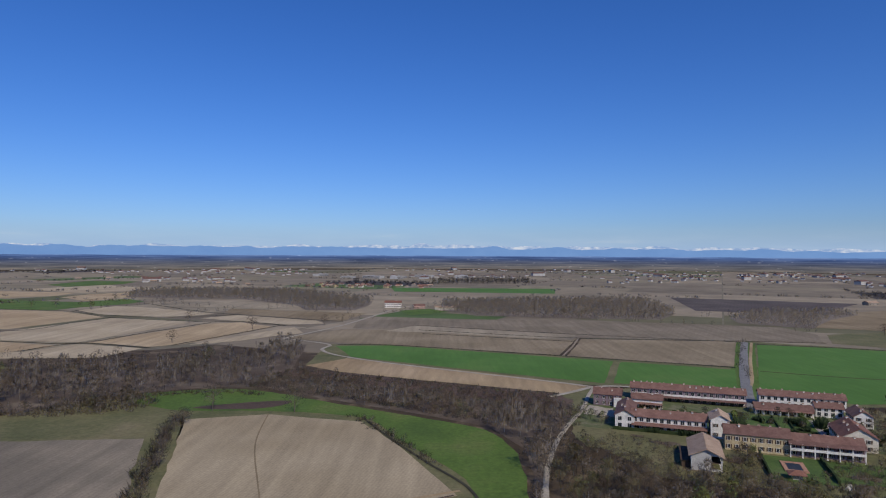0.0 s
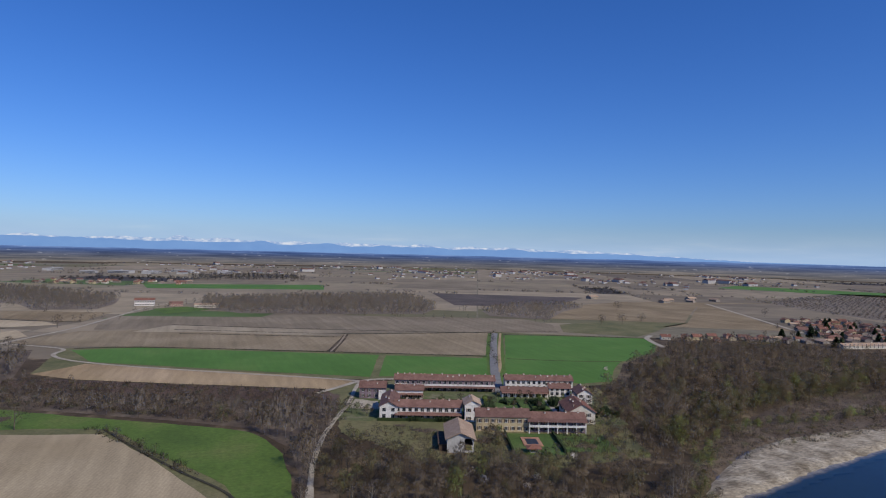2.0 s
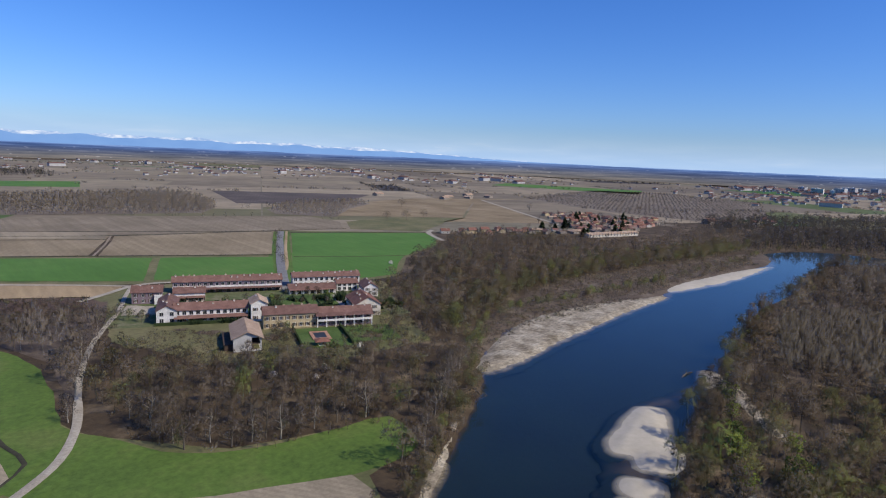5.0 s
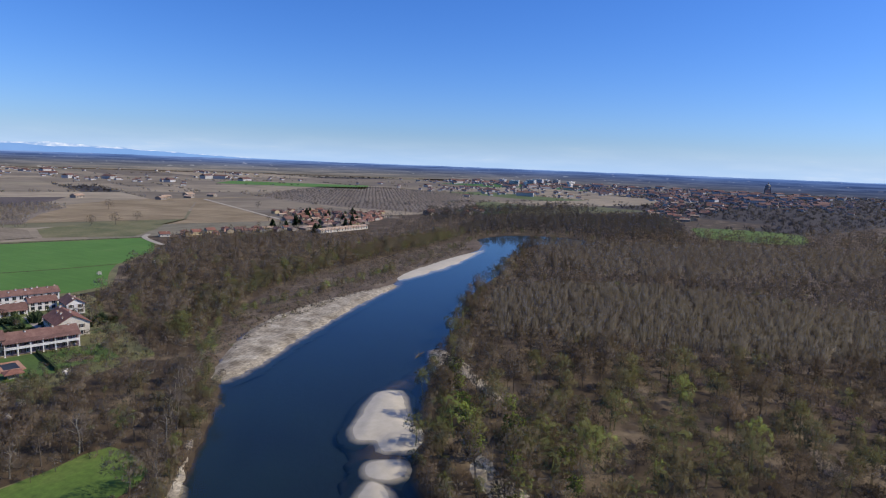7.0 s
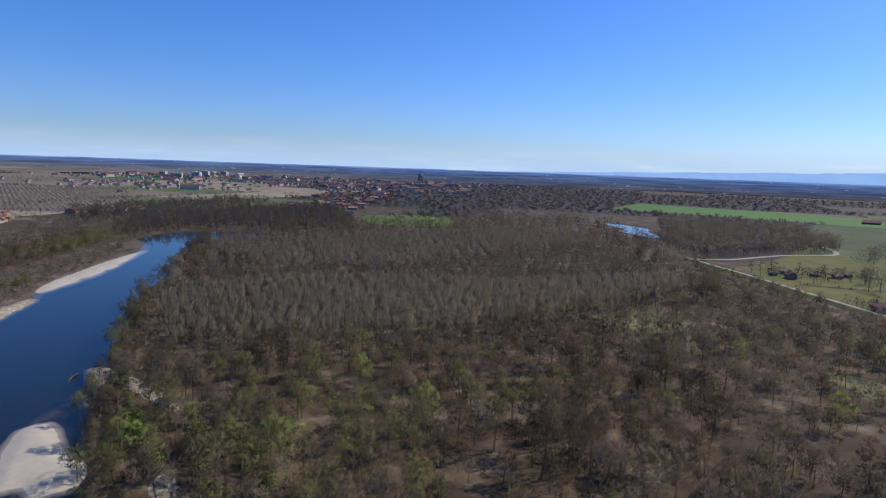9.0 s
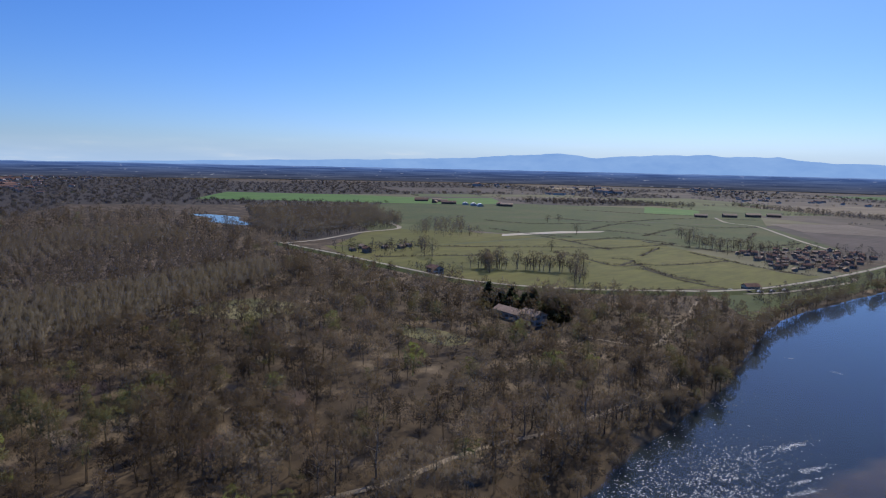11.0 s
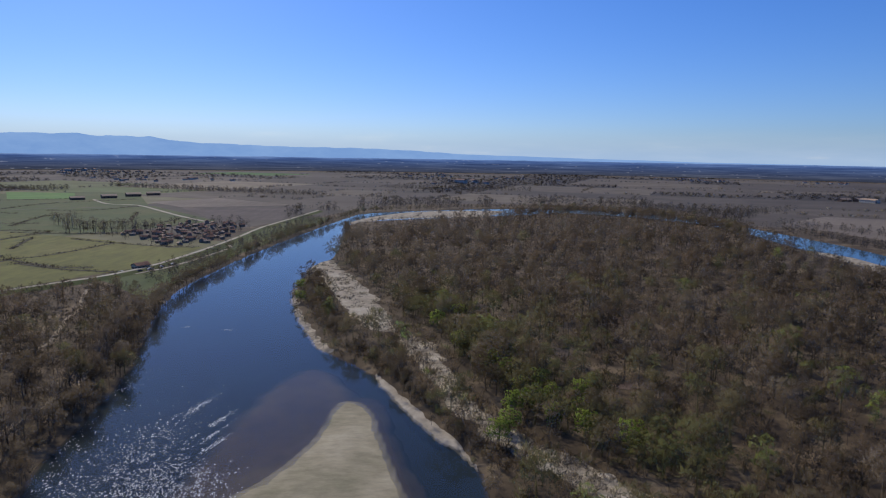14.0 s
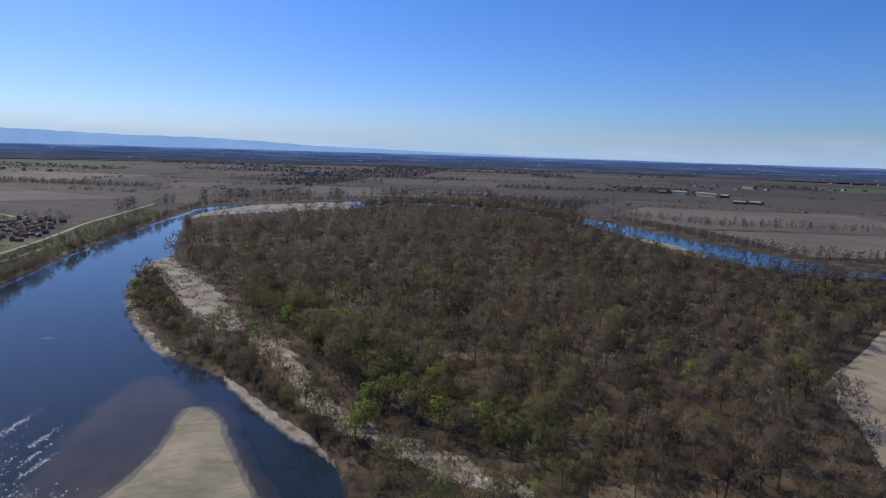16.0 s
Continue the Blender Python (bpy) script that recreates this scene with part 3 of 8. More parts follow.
mound("arm_gravel_bar", curve_through([(-368, -560), (-384, -520), (-380, -470), (-368, -440), (-356, -440), (-362, -500)], 6, True), -1.1, 0.8, 5, GRAVEL, "thin gravel bar in the side arm", "gravel bar", 3.0)
mound("stony_shore", curve_through([(232, 112), (240, 112), (228, 92), (212, 78), (196, 62), (188, 62), (204, 84), (220, 102)], 4, True), -0.5, 0.75, 4, GRAVEL, "stony strip under bushes on the shore", "gravel bar", 1.5)
mound("stony_shore", curve_through([(148, 64), (160, 60), (150, 48), (140, 38), (130, 44), (138, 56)], 4, True), -0.6, 0.8, 4, GRAVEL, "stony strip under bushes on the shore", "gravel bar", 1.5)
mound("pale_foot", curve_through([(160, 166), (136, 144), (108, 121), (88, 105), (84, 107), (104, 124), (132, 148), (156, 170)], 3, True), -1.0, 0.5, 1.2, GRAVEL, "pale stones at the foot of the bank", "gravel bar", 1.0, 0.3, 0.7)
# shoals that show through the water
BAR_RIM = [(24, -206), (14, -207), (6, -194), (4, -178), (0, -162), (-4, -146), (-8, -128), (-6, -100), (10, -92), (36, -98), (54, -122), (56, -142), (48, -158), (38, -166), (33, -178), (31, -194)]
mound("bar_rim", curve_through(BAR_RIM, 4, True), -2.3, 1.02, 12, SHOAL, "shallow tan rim of the sand bar under water", "shoal", 2.0, 0.05, fall=0.8)
mound("sand_shoal", curve_through([(38, -238), (28, -232), (22, -222), (14, -206), (5, -192), (4, -178), (0, -163), (-3, -149), (-8, -126), (-4, -96), (34, -88), (58, -110), (59, -135), (58, -157), (56, -182), (52, -206), (46, -226)], 4, True), -2.75, 1.2, 7, SHOAL,
      "brown sand shoal under shallow water", "shoal", 1.5, 0.1, fall=2.4)
mound("sand_shoal", curve_through([(192, 113), (168, 110), (148, 103), (139, 92), (122, 84), (109, 70), (120, 63), (140, 70), (150, 73), (172, 84)], 4, True), -2.75, 1.5, 9, SHOAL, "brown sand shoal under shallow water", "shoal", 1.5, 0.1, fall=2.4)
mound("sand_ridge", curve_through([(226, 110), (205, 106), (186, 108), (188, 111), (206, 109)], 4, True), -2.0, 0.95, 3, SHOAL, "pale submerged sand ridge", "shoal", 1.5, 0.05)

# ---- fields near by ----
Z1, Z2, Z3 = 0.12, 0.2, 0.28
sheet("rough_meadow", straight([(-320, 318), (-212, 306), (-176, 346), (-134, 322), (-90, 318), (-38, 308), (-10, 262), (20, 215), (34, 184), (60, 156), (106, 147), (102, 128), (84, 122), (72, 96), (40, 54), (-20, 40), (-120, 60), (-320, 150)], 8),
      0.06, DRYGRASS, "rough grass between the tilled fields", "grass")
sheet("bank_grass", curve_through([(150, -350), (196, -396), (228, -352), (214, -385), (188, -420), (172, -460), (163, -530), (155, -620), (150, -700), (132, -800), (100, -800), (112, -680), (134, -520), (142, -430), (143, -380), (138, -345)], 8, True),
      Z1, RICE_GREEN, "green bank between levee and river", "grass")
sheet("meadow", curve_through([(-176, 346), (-132, 366), (-101, 360), (-54, 331), (-6, 302), (19, 284), (29, 256), (30, 225), (28, 196), (36, 182), (50, 160), (68, 152), (92, 150), (108, 149), (103, 128),
                               (80, 125), (40, 139), (19, 153), (8, 172), (10, 200), (8, 222), (-18, 268), (-39, 304), (-88, 316), (-134, 317)], 6, True), Z1, MEADOW,
      "bright green grass meadow curving along the wood", "meadow")
sheet("bare_patch", curve_through([(-128, 322), (-108, 332), (-86, 338), (-80, 334), (-92, 322), (-112, 319)], 4, True), Z2, SCRUB, "dark brown brambles in the meadow", "scrub")
sheet("tilled_field", straight([(-94, 204), (-107, 251), (-124, 299), (-86, 309), (-39, 297), (-20, 265), (2, 214), (5, 206), (-41, 187), (-84, 172)], 8), Z2, TAN, "pale tan tilled field with fine furrows", "field")
sheet("tilled_field", straight([(5, 204), (-41, 185), (-84, 170), (-74, 120), (-60, 78), (-30, 100), (-12, 133), (14, 166), (12, 180)], 8), Z2, TAN_GREY, "grey tan tilled field beside the track", "field")
sheet("tilled_field", straight([(0, 131), (11, 145), (20, 153), (40, 139), (60, 131), (80, 125), (80, 116), (70, 100), (40, 62), (10, 50), (-26, 82)], 8), Z2, TAN_GREY, "grey tan tilled field with turned furrow ends", "field")
sheet("tilled_field", straight([(-184, 263), (-127, 268), (-113, 228), (-103, 207), (-96, 168), (-160, 120), (-300, 180), (-300, 262)], 8), Z2, DAMP, "damp grey-brown tilled field with paler patches", "field")
sheet("grass_strip", curve_through([(-300, 312), (-212, 302), (-140, 290), (-128, 276), (-185, 266), (-300, 264)], 8, True), Z1, DRYGRASS, "strip of dull grass by the wood", "grass")
sheet("grass_verge", curve_through([(-124, 302), (-108, 252), (-95, 204), (-84, 160), (-88, 158), (-103, 205), (-116, 250), (-130, 298)], 6, True), Z2, DRYGRASS, "dry grass verge beside the hedge", "grass")
ribbon("field_furrow", [(-86, 310), (-78, 262), (-62, 212), (-44, 160)], 0.6, Z3, OCHRE, "dark dead furrow across the field", "furrow")
ribbon("field_ditch", [(-39, 305), (-24, 274), (-6, 240), (9, 214), (14, 190), (17, 176), (8, 163)], 1.3, Z3, DITCH, "dark ditch along the field edge", "ditch")
ribbon("headland_ridge", [(6, 211), (-20, 199.5), (-44, 189.5), (-84, 174)], 1.6, Z3, SANDY, "pale turned ridge beside the headland line", "furrow")
ribbon("field_headland", [(4, 207), (-20, 195), (-44, 185), (-84, 169)], 1.0, Z3, SCRUB, "dark headland line across the field", "furrow")
sheet("field_grass", straight([(-100, 548), (-46, 548), (97, 492), (208, 450), (280, 578), (410, 512), (394, 468), (357, 428), (300, 395), (246, 332), (222, 328), (160, 352), (100, 380), (-97, 444)], 12), 0.09, DRYGRASS, "grass margins between the wheat fields", "grass")
sheet("wheat_field", straight([(-92, 538), (-46, 541), (127, 467), (100, 387), (44, 417), (-70, 481)], 12), Z2, WHEAT, "bright green young wheat field", "field")
sheet("wheat_field", straight([(132, 465), (203, 435), (176, 374), (106, 388)], 12), Z2, WHEAT, "bright green young wheat field", "field")
sheet("wheat_field", straight([(279, 556), (330, 540), (406, 506), (392, 470), (357, 430), (300, 398), (272, 370), (246, 336), (222, 335), (182, 361), (214, 424)], 12), Z2, WHEAT, "bright green young wheat field", "field")
ribbon("field_margin", [(218, 430), (260, 410), (300, 398)], 3.0, Z3, RICE_GREEN, "worn line across the green field", "field margin")
sheet("stubble_strip", straight([(-97, 444), (-72, 475), (40, 412), (88, 381), (84, 372), (70, 358), (6, 386), (-69, 420)], 10), Z2, SANDY, "ochre stubble strip beside the track", "field")
sheet("bramble_slope", curve_through([(-85, 424), (6, 383), (66, 356), (62, 330), (0, 358), (-70, 395), (-110, 418)], 10, True), Z1, SCRUB, "red-brown bramble slope below the strip", "scrub")
sheet("brown_field", straight([(-105, 655), (-25, 649), (127, 592), (92, 494), (-44, 546), (-92, 556), (-148, 588)], 15), Z2, BROWN, "wide brown ploughed field", "field")
sheet("brown_field", straight([(131, 590), (271, 577), (208, 447), (97, 489)], 15), Z2, BROWN, "wide brown ploughed field", "field")
sheet("dark_brown_field", straight([(-95, 790), (20, 762), (268, 730), (372, 690), (378, 632), (347, 570), (280, 578), (128, 598), (-25, 655), (-95, 664), (-100, 740)], 15), Z2, LONGFALLOW, "long brown fallow field", "field")
sheet("small_green_field", straight([(-60, 870), (-20, 900), (10, 850), (-42, 806)], 12), Z3, MEADOW, "small green plot by the farm", "field")
sheet("sandy_field", straight([(457, 752), (500, 800), (590, 884), (700, 930), (770, 826), (640, 700), (560, 620), (470, 660), (385, 700)], 15), Z2, OCHRE, "ochre sandy field", "field")
sheet("sandy_field", straight([(705, 935), (1010, 876), (840, 870), (660, 580), (630, 525), (500, 590), (565, 620), (645, 700), (774, 826)], 15), Z2, OCHRE, "ochre sandy field", "field")
sheet("grey_green_field", straight([(385, 628), (470, 655), (560, 614), (500, 585), (455, 548), (410, 520), (352, 566)], 12), Z2, DRYGRASS, "dull green fallow field", "field")
sheet("dark_field", straight([(420, 1158), (685, 1030), (500, 845), (360, 890)], 20), Z2, DARKSOIL, "dark damp ploughed field", "field")
for mat, pts in ((PALE_TAN, [(-437, 618), (-399, 754), (-284, 719), (-321, 551), (-396, 561)]), (PALE_OCHRE, [(-312, 550), (-260, 700), (-230, 716), (-182, 672), (-226, 541), (-247, 527)]), (PALE_OCHRE, [(-600, 592), (-394, 553), (-326, 530), (-338, 501), (-349, 494), (-560, 510)]),
                 (PALE_TAN, [(-540, 500), (-333, 497), (-314, 541), (-249, 519), (-259, 471), (-329, 466), (-540, 470)]), (PALE_OCHRE, [(-640, 868), (-603, 853), (-506, 834), (-412, 767), (-430, 700), (-446, 640), (-640, 690)]), (PALE_TAN, [(-640, 684), (-450, 632), (-442, 622), (-402, 566), (-640, 606)]),
                 (TAN_GREY, [(-463, 974), (-421, 1056), (-321, 1009), (-220, 928), (-217, 892), (-337, 912)]), (PALE_OCHRE, [(-960, 1270), (-886, 1253), (-712, 1214), (-693, 1124), (-756, 1070), (-900, 1100)]), (PALE_TAN, [(-887, 1318), (-806, 1500), (-618, 1356), (-694, 1212)]), (PALE_OCHRE, [(-668, 1092), (-660, 1176), (-618, 1238), (-552, 1099), (-574, 1010)]),
                 (PALE_TAN, [(-293, 757), (-263, 798), (-150, 738), (-132, 708), (-171, 694)]), (PALE_TAN, [(-496, 849), (-479, 922), (-412, 893), (-295, 813), (-308, 789), (-349, 771), (-436, 797)]), (PALE_TAN, [(-219, 539), (-171, 652), (-157, 670), (-138, 622), (-161, 598), (-184, 564)]), (OCHRE, [(-289, 829), (-302, 888), (-100, 830), (-116, 736), (-142, 744)])):
    sheet("tan_field", straight(pts, 14), Z2, mat, "pale tan stubble field with dark edges", "field")
sheet("green_field", straight([(-900, 1090), (-745, 1052), (-675, 1012), (-572, 991), (-536, 1064), (-482, 1011), (-482, 962), (-521, 890), (-532, 846), (-610, 865), (-900, 1000)], 16), Z2, MEADOW, "green grass field among the stubble", "field")
sheet("green_field", straight([(-948, 1495), (-966, 1707), (-819, 1683), (-791, 1543), (-853, 1416)], 20), Z2, MEADOW, "green grass field among the stubble", "field")
sheet("green_field", straight([(-120, 1450), (0, 1437), (257, 1433), (225, 1256), (0, 1291), (-100, 1300)], 20), Z2, WHEAT, "bright green young wheat field", "field")
sheet("stubble_strip", straight([(-30, 690), (0, 675), (131, 616), (120, 576), (0, 629), (-60, 640)], 12), Z3, TAN_GREY, "pale tilled strip between brown fields", "field")
sheet("long_pasture", straight([(543, -310), (488, -358), (470, -560), (400, -640), (262, -575), (262, -458), (184, -446), (254, -336), (302, -300), (372, -297), (470, -290)], 16), Z1, RICE, "yellow-green spring pasture", "field")
sheet("pasture_plot", straight([(262, -455), (264, -572), (202, -534), (176, -545), (176, -432)], 12), Z2, RICE, "yellow-green spring pasture", "field")
sheet("pasture_plot", straight([(540, -320), (625, -410), (640, -470), (530, -545), (480, -560), (492, -360)], 14), Z2, RICE, "yellow-green spring pasture", "field")
sheet("pasture_plot", straight([(530, -552), (700, -520), (760, -700), (500, -900), (380, -960), (230, -760), (290, -640), (400, -645), (474, -565)], 20), Z1, RICE_GREEN, "green irrigated pasture", "field")
sheet("far_pasture", straight([(700, -520), (1000, -560), (1080, -780), (980, -1030), (620, -1300), (520, -1240), (390, -965), (500, -905), (765, -700)], 30), Z1, RICE_GREEN, "green irrigated pasture", "field")
sheet("green_field", straight([(1223, -996), (1169, -1165), (977, -1015), (1003, -882)], 20), Z3, WHEAT, "bright green young wheat field", "field")
sheet("green_field", straight([(772, -1250), (641, -1244), (563, -1092), (656, -1062)], 20), Z3, WHEAT, "bright green young wheat field", "field")
sheet("green_field", straight([(1370, -468), (1657, -648), (1432, -896), (1236, -1000), (1226, -990), (1010, -880), (1080, -790), (1254, -614)], 30), Z3 + 0.1, WHEAT, "bright green young wheat field", "field")
sheet("pale_strip", straight([(512, -529), (528, -545), (512, -640), (482, -690), (478, -675), (500, -600)], 12), Z3, SAND, "long pale bare strip among pastures", "field")
sheet("dark_field", straight([(332, -933), (180, -1000), (156, -780), (222, -750)], 16), Z2, DARKSOIL, "dark damp ploughed field", "field")
sheet("tan_field", straight([(340, -1150), (180, -1010), (330, -940), (420, -1040)], 16), Z2, STUBBLE, "mauve-brown stubble field", "field")
sheet("riverside_field", straight([(-500, -620), (-800, -520), (-900, -760), (-620, -900), (-480, -780)], 20), Z1, STUBBLE, "mauve-brown stubble field beyond the river arm", "field")
sheet("riverside_field", straight([(-460, -420), (-620, -380), (-780, -500), (-500, -600)], 20), Z1, STUBBLE, "mauve-brown stubble field beyond the river arm", "field")
sheet("gravel_meadow", curve_through([(6, -296), (3, -297), (0, -286), (-3, -272), (-2, -263), (1, -266), (3, -280)], 1.5, True), 0.5, MEADOW, "small bright grass patch on gravel", "grass", 0.9)
RIVERSIDE = [(-400, -232), (-291, -221), (-247, -195), (-210, -176), (-187, -154), (-178, -138), (-163, -120), (-150, -100), (-260, -60), (-400, -120)]
GLADES = [[(300, -130), (340, -110), (350, -150), (310, -165)], [(205, -180), (240, -176), (236, -192), (208, -196)]]
sheet("riverside_field", straight(RIVERSIDE, 8), Z2, TAN_GREY, "tan tilled field at the wood edge", "field")
for pts in GLADES:
    sheet("wood_clearing", curve_through(pts, 6, True), Z1, DRYGRASS, "grassy clearing in the wood", "grass")
sheet("park_lawn", curve_through([(850, -66), (985, -80), (1015, -20), (985, 56), (920, 52), (852, 36)], 8, True), Z2, MEADOW, "green lawn at the edge of the wood", "grass")
for i, (x, y, w) in enumerate([(238, -120, 14), (262, -150, 10), (190, -96, 12), (300, -60, 16), (260, 10, 13), (245, -40, 15), (200, -30, 12), (320, 20, 15), (170, -60, 10), (-60, -250, 14), (-110, -300, 16), (-30, -330, 14), (-20, -400, 18), (-80, -210, 10), (-150, -260, 12), (-60, -430, 18)]):
    ring = [(x + w * math.cos(k * 0.9) * (0.7 + 0.3 * math.sin(k * 2.3 + i)), y + w * math.sin(k * 0.9) * (0.5 + 0.2 * math.cos(k * 1.7 + i))) for k in range(7)]
    sheet("leaf_litter_clearing", curve_through(ring, 3, True), Z1, SCRUB if i % 3 else SHELF, "pale dry clearing in the wood", "clearing")

PLANTATION = [(890, 620), (985, 900), (1500, 1120), (1700, 1000), (1560, 660), (1350, 560), (1077, 440), (900, 470)]
sheet("plantation_ground", straight(PLANTATION, 30), Z1, STUBBLE, "brown ground of a young plantation", "field")
sheet("green_field", straight([(1348, 1369), (1530, 1480), (1747, 1098), (1508, 960)], 30), Z1, WHEAT, "bright green young wheat field", "field")
sheet("plain_ground", straight([(-2600, 800), (-1400, 520), (-640, 480), (-430, 450), (-236, 510), (-140, 590), (-95, 640), (270, 560), (400, 515), (560, 470), (900, 480), (1700, 600), (2850, 1500), (1250, 3000), (-1500, 2900)], 60), 0.03, PLAIN, "dry grass and stubble between the fields of the plain", "ground", 3.0)
sheet("plain_ground", straight([(140, -1020), (340, -1190), (620, -1340), (1300, -1100), (2850, -1450), (1400, -2950), (-1100, -3080), (-2850, -1500), (-3240, -280), (-1500, -300), (-640, -420), (-560, -1010), (-300, -1090), (0, -1070)], 60), 0.03, FALLOW, "grey-brown ground between the fields of the plain", "ground", 3.0)
# ditches that divide the pastures
DITCH_LINES = ([(525, -352), (478, -405), (436, -459), (411, -502), (373, -538)], [(388, -473), (345, -462), (301, -448), (291, -474), (275, -496), (258, -563)], [(484, -568), (432, -556), (365, -533)],
               [(432, -556), (428, -624), (420, -643), (358, -643)], [(505, -687), (540, -817), (498, -823)], [(485, -699), (408, -711)], [(327, -482), (310, -489), (300, -454)], [(300, -474), (245, -442), (218, -439)],
               [(373, -538), (355, -638)], [(323, -521), (346, -591)], [(452, -308), (426, -362), (401, -400)], [(581, -580), (510, -577), (462, -595)], [(386, -627), (335, -627), (284, -625)], [(280, -456), (235, -433), (193, -424)],
               [(306, -586), (230, -550), (182, -539)], [(421, -684), (446, -800), (422, -831)], [(366, -729), (317, -737)], [(328, -754), (360, -855)], [(340, -664), (291, -678), (278, -783)], [(758, -1012), (642, -1039), (558, -1107)],
               [(653, -795), (561, -824), (547, -979), (462, -1096)], [(681, -666), (605, -685), (565, -769)], [(486, -871), (432, -877), (400, -950)])
for pts in DITCH_LINES:
    ribbon("ditch", pts, 3.4, Z3 + 0.05, DITCH, "dark reed-lined ditch between pastures", "ditch", 12)
BANK_LINES = ([(-91, 545), (-44, 543), (92, 491), (207, 444)], [(-25, 652), (128, 594), (272, 579), (348, 568)], [(279, 559), (330, 543), (408, 508)], [(-20, 622), (120, 571)], [(-30, 692), (135, 622), (268, 574)], [(-640, 690), (-440, 627), (-414, 707), (-401, 766)],
            [(-600, 600), (-392, 555), (-318, 547), (-294, 618), (-263, 710)], [(-232, 536), (-206, 606), (-178, 685)], [(-338, 501), (-316, 545), (-245, 521)], [(-463, 974), (-308, 830), (-148, 742), (-117, 732)], [(-610, 862), (-500, 838), (-408, 764), (-282, 720), (-230, 722), (-171, 685)], [(-500, 852), (-430, 792), (-345, 766), (-300, 783), (-260, 803)])
ribbon("field_path", [(128, 592), (112, 540), (94, 490)], 1.8, Z3, PATH, "pale worn line between two ploughed fields", "path", 12)
for pts in BANK_LINES:
    ribbon("field_bank", pts, 2.6, Z3 + 0.05, DITCH, "grassy dark bank between fields", "field bank", 12)

# tracks and roads
ribbon("farm_track", [(-40, 104), (-24, 122), (-7, 139), (2, 149), (14, 160.5), (24, 173.5), (31, 192), (35, 212)], 2.6, 0.4, TRACK, "pale gravel farm track through fields and wood", "track", 4)
ribbon("wood_track", [(35, 212), (40, 236), (48, 264), (58, 290), (72, 322), (82, 352), (91, 376)], 2.2, 0.4, TRACK, "narrow pale track through the wood to the houses", "track", 4)
ribbon("grass_edge", [(-42, 108), (-26, 126), (-9, 143), (0, 153), (11, 165), (20, 177)], 3.2, Z3, MEADOW, "green verge beside the track", "grass", 4)
ribbon("grass_edge", [(-32, 105), (-18, 122), (-2, 138), (8, 149), (18, 159), (28, 173)], 3.6, Z3, MEADOW, "green verge beside the track", "grass", 4)
ribbon("field_track", [(91, 376), (70, 390), (43, 405.5), (-33, 450.5), (-80, 486), (-99, 515), (-97, 540), (-110, 556), (-148, 582)], 3.2, 0.42, TRACK, "pale gravel field track beside young wheat", "track")
ribbon("farm_lane", [(-148, 582), (-132, 625), (-112, 682), (-90, 780), (-68, 886), (-40, 966)], 4.0, 0.44, TRACK, "pale lane to the farmhouse", "track", 12)
ribbon("approach_road", [(160, 322), (166, 338), (176, 361), (190, 393), (206, 428), (228, 474), (252, 524), (275, 570)], 6.0, 0.42, ASPHALT, "straight grey approach road between fields", "road")
ribbon("approach_margin", [(164, 334), (176, 361), (190, 393), (206, 428), (228, 474), (252, 524), (275, 570)], 17.0, 0.16, MEADOW, "green margins of the approach road", "verge")
ribbon("approach_verge", [(170, 352), (194, 393), (211, 428), (233, 474), (258, 524), (280, 568)], 2.4, 0.36, SANDY, "bare verge beside the road", "verge")
ribbon("back_lane", [(60, 350), (75, 362), (91, 376), (108, 378), (135, 367)], 3.5, 0.4, TRACK, "pale gravel lane behind the houses", "track", 4)
ribbon("village_lane", [(430, 524), (412, 508), (398, 482), (386, 452)], 5.0, 0.42, TRACK, "pale lane at the village edge", "road")
ribbon("village_road", [(840, 878), (760, 740), (656, 561), (612, 482)], 6.0, 0.42, TRACK, "pale straight road to the village", "road", 15)
ribbon("wood_path", [(128, -60), (122, -86), (122, -110), (121, -124), (116, -148), (115.5, -173), (115, -196), (114, -216), (118, -232)], 2.2, 0.2, PATH, "worn pale path along the riverbank", "path", 4)
ribbon("wood_path", [(177, -244), (161, -248), (150, -258), (156, -280), (164, -304), (167, -321), (180, -350), (196, -396)], 2.0, 0.2, PATH, "worn pale path in the wood", "path", 4)
ribbon("pasture_lane", [(224, -731), (285, -805), (340, -880), (409, -971), (463, -992), (525, -1077)], 5.0, 0.42, TRACK, "pale lane between pastures", "track", 14)


def levee(name, pts, height, crown, base, label):
    c = curve_through(pts, 7)
    d = np.gradient(c, axis=0)
    d /= np.linalg.norm(d, axis=1)[:, None]
    s = np.stack([-d[:, 1], d[:, 0]], 1)
    n, vs = len(c), []
    for off, h in ((base, -0.2), (crown, height), (-crown, height), (-base, -0.2)):
        vs += [(p[0], p[1], h) for p in c + s * off]
    fs = [(k * n + i, k * n + n + i, k * n + n + i + 1, k * n + i + 1) for k in range(3) for i in range(n - 1)]
    structure(name, mesh_of(name, vs, fs, RICE_GREEN), label, "levee")


LEVEE = [(580, -278), (530, -281), (474, -285), (392, -287), (330, -291), (288, -305), (257, -327), (231, -354), (210, -381), (192, -406), (178, -446), (168, -514), (161, -604), (158, -680), (143, -789), (128, -900)]
levee("levee", LEVEE, 1.6, 3.2, 8.0, "grassy flood levee with a pale road")
ribbon("levee_road", LEVEE, 3.6, 1.75, TRACK, "pale gravel road on the levee crown", "road", 7)
ribbon("levee_road", [(580, -278), (582, -322), (625, -407), (642, -474), (712, -510)], 6.0, 0.6, TRACK, "pale gravel road along the wood edge", "road", 10)
